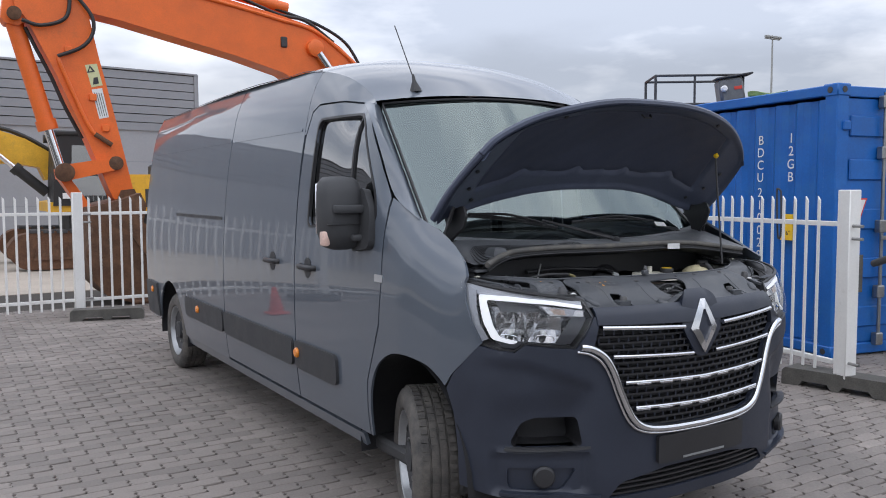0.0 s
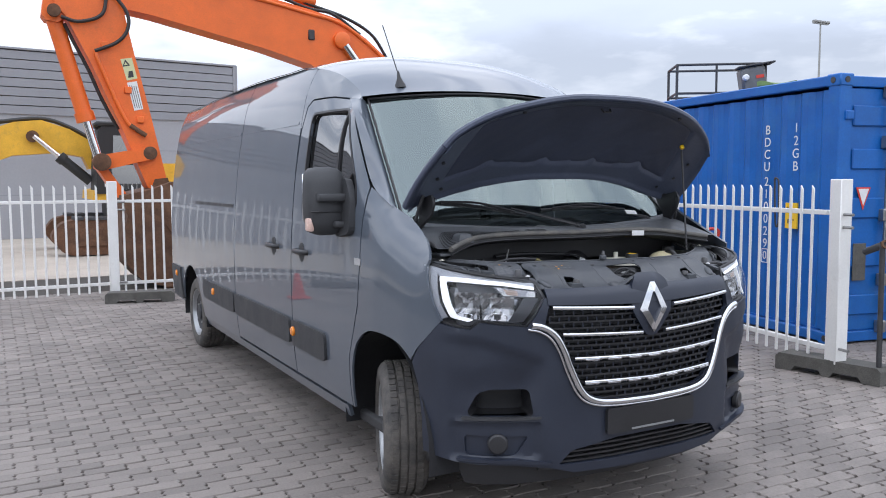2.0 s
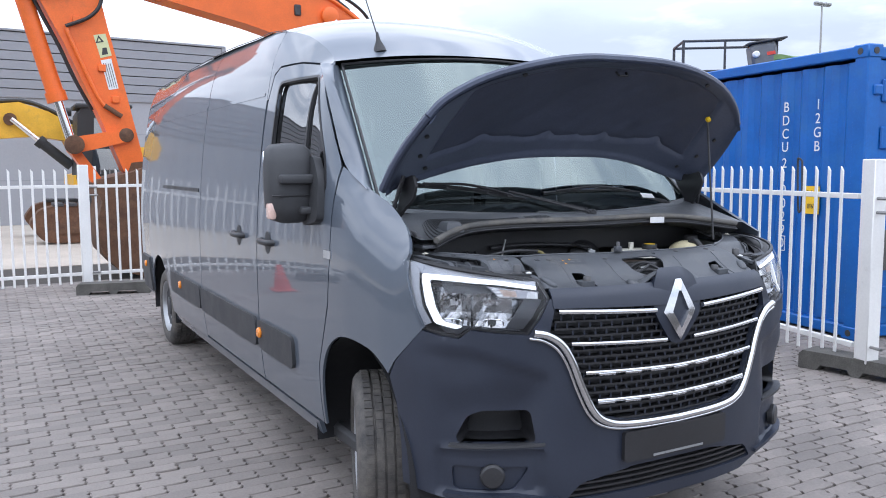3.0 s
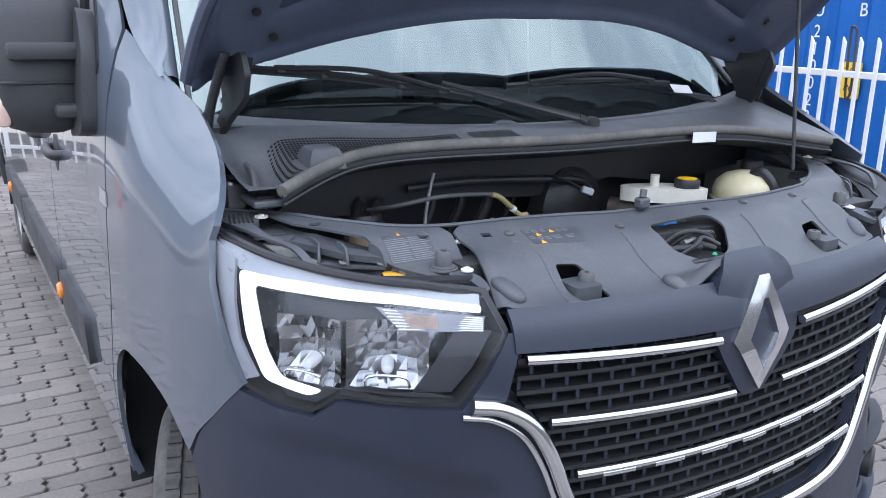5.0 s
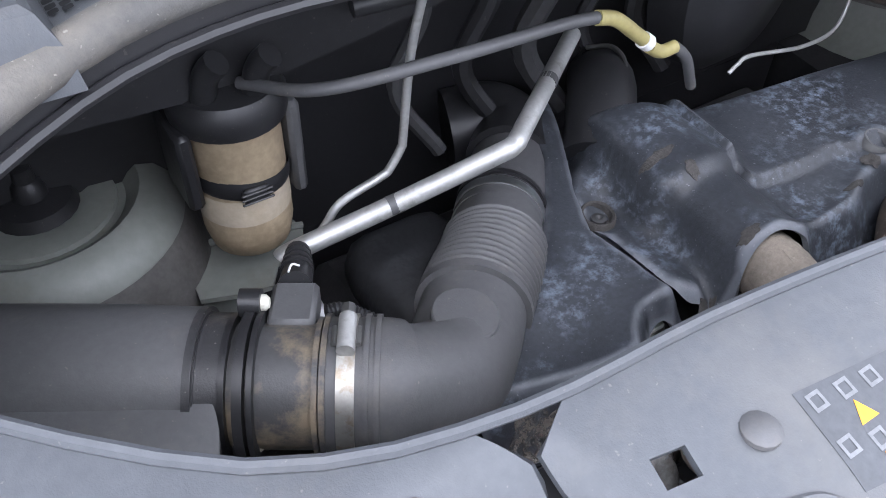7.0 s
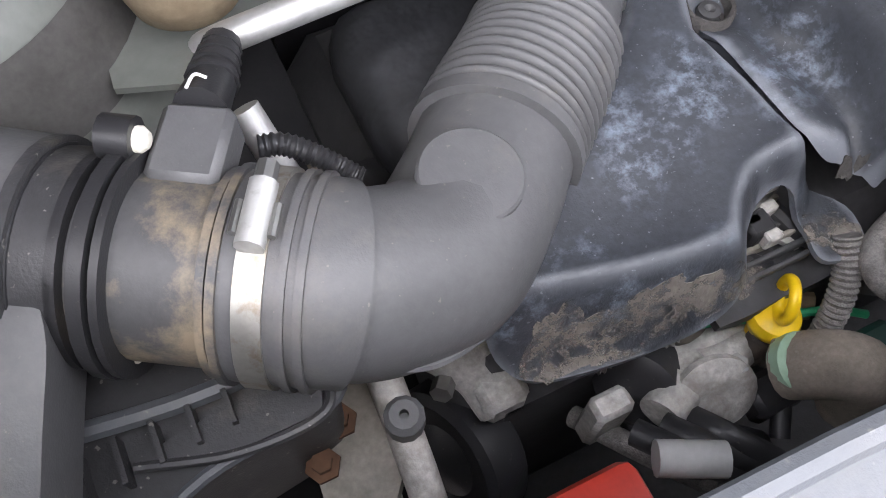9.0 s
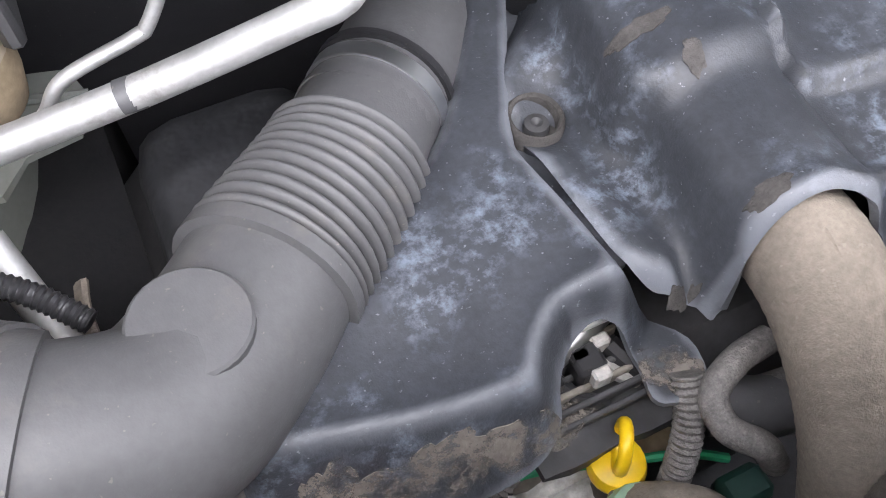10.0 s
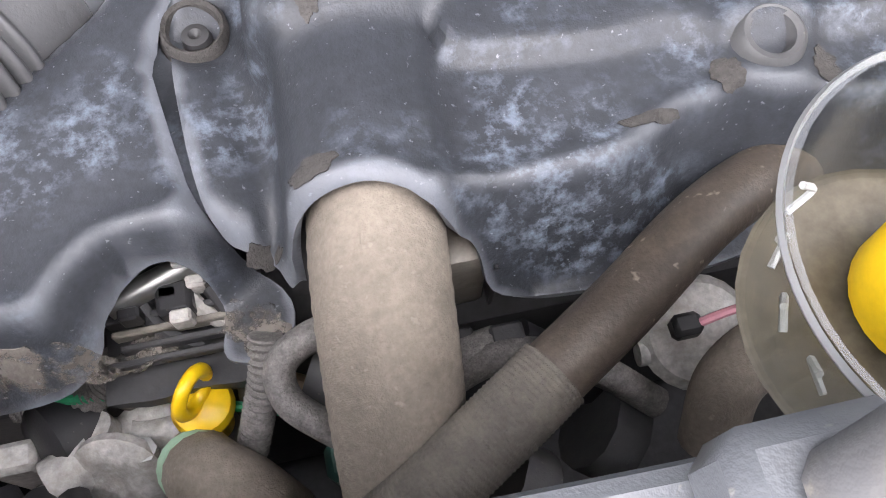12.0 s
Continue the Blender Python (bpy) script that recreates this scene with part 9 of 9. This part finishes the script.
part("filter_strap", lathe([(0.0436, 0), (0.0445, 0.003), (0.0445, 0.015), (0.0436, 0.018)], Matrix.Translation((-0.505, -0.103, 1.086)) @ Matrix.Rotation(radians(6), 4, "Y"), 32, caps=False), M_BLACK, fu)
sbk = part("strap_buckle", box(-0.520, -0.496, -0.1515, -0.145, 1.086, 1.102, 0.002), M_BLACK, fu)
for k in range(3):
    part("buckle_bar", box(-0.523, -0.493, -0.1535, -0.1505, 1.0875 + 0.005 * k, 1.0895 + 0.005 * k, 0.0008), M_BLACK, sbk, smooth=False)
part("filter_label", lathe([(0.0430, 0), (0.0430, 0.030)], Matrix.Translation((-0.505, -0.103, 1.055)), 32, caps=False), M_FLABEL, fu)
for x, y in ((-0.53, -0.12), (-0.49, -0.13), (-0.505, -0.09)):
    part("filter_union", tube([(x, y, 1.18), (x + 0.004, y - 0.01, 1.21), (x + 0.012, y - 0.02, 1.225)], 0.011, 10), M_BLACK, fu)
part("filter_holder", box(-0.463, -0.450, -0.13, -0.07, 1.06, 1.16, 0.004), M_DUCT, fu)
part("filter_holder", box(-0.562, -0.548, -0.13, -0.07, 1.08, 1.16, 0.004), M_BLACK, fu)

# brake fluid and coolant tanks
bt = part("brake_fluid_tank", sheet(rounded([(0.185, -0.245), (0.215, -0.235), (0.325, -0.27), (0.372, -0.33), (0.37, -0.395), (0.30, -0.375), (0.20, -0.29)], 0.02), lambda x, y: (x, y, 1.215), 0.02, 0.038), M_CREAM, van, "white translucent brake fluid tank")
part("tank_neck", tube([(0.268, -0.292, 1.21), (0.268, -0.292, 1.245)], 0.012, 12), M_CREAM, bt)
bc = part("tank_cap", lathe([(0.033, 0), (0.034, 0.018), (0.031, 0.024), (0, 0.024)], Matrix.Translation((0.333, -0.345, 1.214)), 24), M_BLACK, bt, "black cap with yellow print")
part("cap_print", lathe([(0.026, 0), (0.026, 0.001), (0, 0.001)], Matrix.Translation((0.333, -0.345, 1.238)), 20), M_YCAP, bc)
part("master_cylinder", tube([(0.20, -0.20, 1.15), (0.25, -0.29, 1.145), (0.30, -0.38, 1.14)], 0.026, 16), M_HOSE2, van)
part("brake_booster", lathe([(0.13, 0), (0.13, 0.05), (0.10, 0.08), (0.03, 0.09), (0, 0.09)], at_axis((0.13, -0.06, 1.13), (0.25, -1, 0)), 30), M_BLACK, van)
M_TANK = surf("yellowed_translucent_plastic", (0.62, 0.56, 0.36), 0.35, 0, 0.08, 12, 100, 0.02)
M_FLUID = surf("orange_coolant_in_plastic", (0.66, 0.36, 0.05), 0.35, 0, 0.08, 12, 100, 0.02)
ct = part("coolant_tank", lathe([(0.06, -0.004), (0.088, 0.0), (0.09, 0.02), (0.082, 0.045), (0.06, 0.065), (0.03, 0.075), (0, 0.077)], Matrix.Translation((0.57, -0.345, 1.165)), 30), M_TANK, van, "yellowed coolant tank with orange fluid")
part("tank_lower", lathe([(0.07, -0.12), (0.085, -0.09), (0.089, -0.004), (0, -0.004)], Matrix.Translation((0.57, -0.345, 1.165)), 30), M_FLUID, ct)
part("tank_seam", lathe([(0.090, -0.004), (0.094, -0.001), (0.090, 0.003)], Matrix.Translation((0.57, -0.345, 1.165)), 30, caps=False), M_TANK, ct)
part("tank_cap", lathe([(0.03, 0), (0.032, 0.004), (0.032, 0.028), (0.027, 0.032), (0, 0.032)], Matrix.Translation((0.62, -0.32, 1.232)), 24), M_BLACK, ct)
part("tank_hose", tube([(0.56, -0.37, 1.235), (0.565, -0.40, 1.245), (0.575, -0.43, 1.21), (0.58, -0.44, 1.15)], 0.013, 12), M_BLACK, ct)
part("tank_window", box(0.488, 0.52, -0.452, -0.448, 1.06, 1.16, 0.002), M_CREAM, ct)
for k in range(6):
    part("fuse_box", box(0.36 + 0.01 * k, 0.50, -0.50 + 0.01 * k, -0.44, 1.02, 1.06 + 0.008 * k, 0.006), M_BLACK, van) if k == 5 else None

# ---- paving: grey blocks with zigzag ends, laid in rows across the yard ----
PL, PW, GAP = 0.222, 0.1005, 0.0075


def paver_shape(tilt):
    """Vertices and faces of one block about its middle, its top near z = 0."""
    h = PW / 2 - GAP / 2
    zig = [(-h, -0.004), (-h * 0.5, 0.008), (0.0, -0.008), (h * 0.5, 0.008), (h, -0.004)]
    wave = 0.0025
    out = [(PL / 2 - GAP / 2 + d, v) for v, d in zig] + [(0.03, h + wave), (-0.03, h - wave)] + [(-PL / 2 + GAP / 2 + d, v) for v, d in zig[::-1]] + [(-0.03, -h + wave), (0.03, -h - wave)]
    n = len(out)
    verts = [(a * 0.972, b * 0.94, tilt[0] * a + tilt[1] * b) for a, b in out] + [(a, b, tilt[0] * a + tilt[1] * b - 0.005) for a, b in out] + [(a, b, -0.03) for a, b in out]
    faces = [tuple(range(n))]
    for k in (0, n):
        faces += [(k + n + i, k + n + (i + 1) % n, k + (i + 1) % n, k + i) for i in range(n)]
    return verts, faces


def mesh_of(name, verts, faces, material):
    me = bpy.data.meshes.new(name)
    me.from_pydata(verts, [], faces)
    me.materials.append(material)
    me.update()
    return me


rnd = random.Random(5)
shapes = [paver_shape((rnd.uniform(-0.018, 0.018), rnd.uniform(-0.03, 0.03))) for k in range(10)]
shared = [mesh_of("paver", v, q, M_PAVER) for v, q in shapes[:6]]
paving = tagged(new("pavement"), "grey brown interlocking pavers laid in rows", "pavement", kind="structure")
paving.location = (0, 0, G)
bpy.context.view_layer.update()
verts, faces = [], []
count = row = 0
y = -3.0
while y < 9.0:
    x = -6.4 + (PL / 2 if row % 2 else 0)
    while x < 7.2:
        jx, jy, lift = rnd.uniform(-0.002, 0.002), rnd.uniform(-0.0015, 0.0015), rnd.uniform(-0.003, 0.002)
        yy = y - 0.045 * x
        if -2.9 < x < -1.1 and 0.2 < yy < 4.6 and count < 300:
            ob = new("paver", shared[rnd.randrange(6)])
            ob.parent = paving
            ob.location = (x + jx, yy + jy, lift)
            count += 1
        else:
            v, q = shapes[rnd.randrange(10)]
            base = len(verts)
            verts += [(x + jx + a, yy + jy + b, G + lift + c) for a, b, c in v]
            faces += [tuple(base + i for i in f) for f in q]
        x += PL
    y += PW
    row += 1
field = new("paver_field", mesh_of("paver_field", verts, faces, M_PAVER2))
field.parent = paving
field.matrix_parent_inverse = paving.matrix_world.inverted()
field["label"] = "grey brown pavers"
tagged(field, kind="stuff")
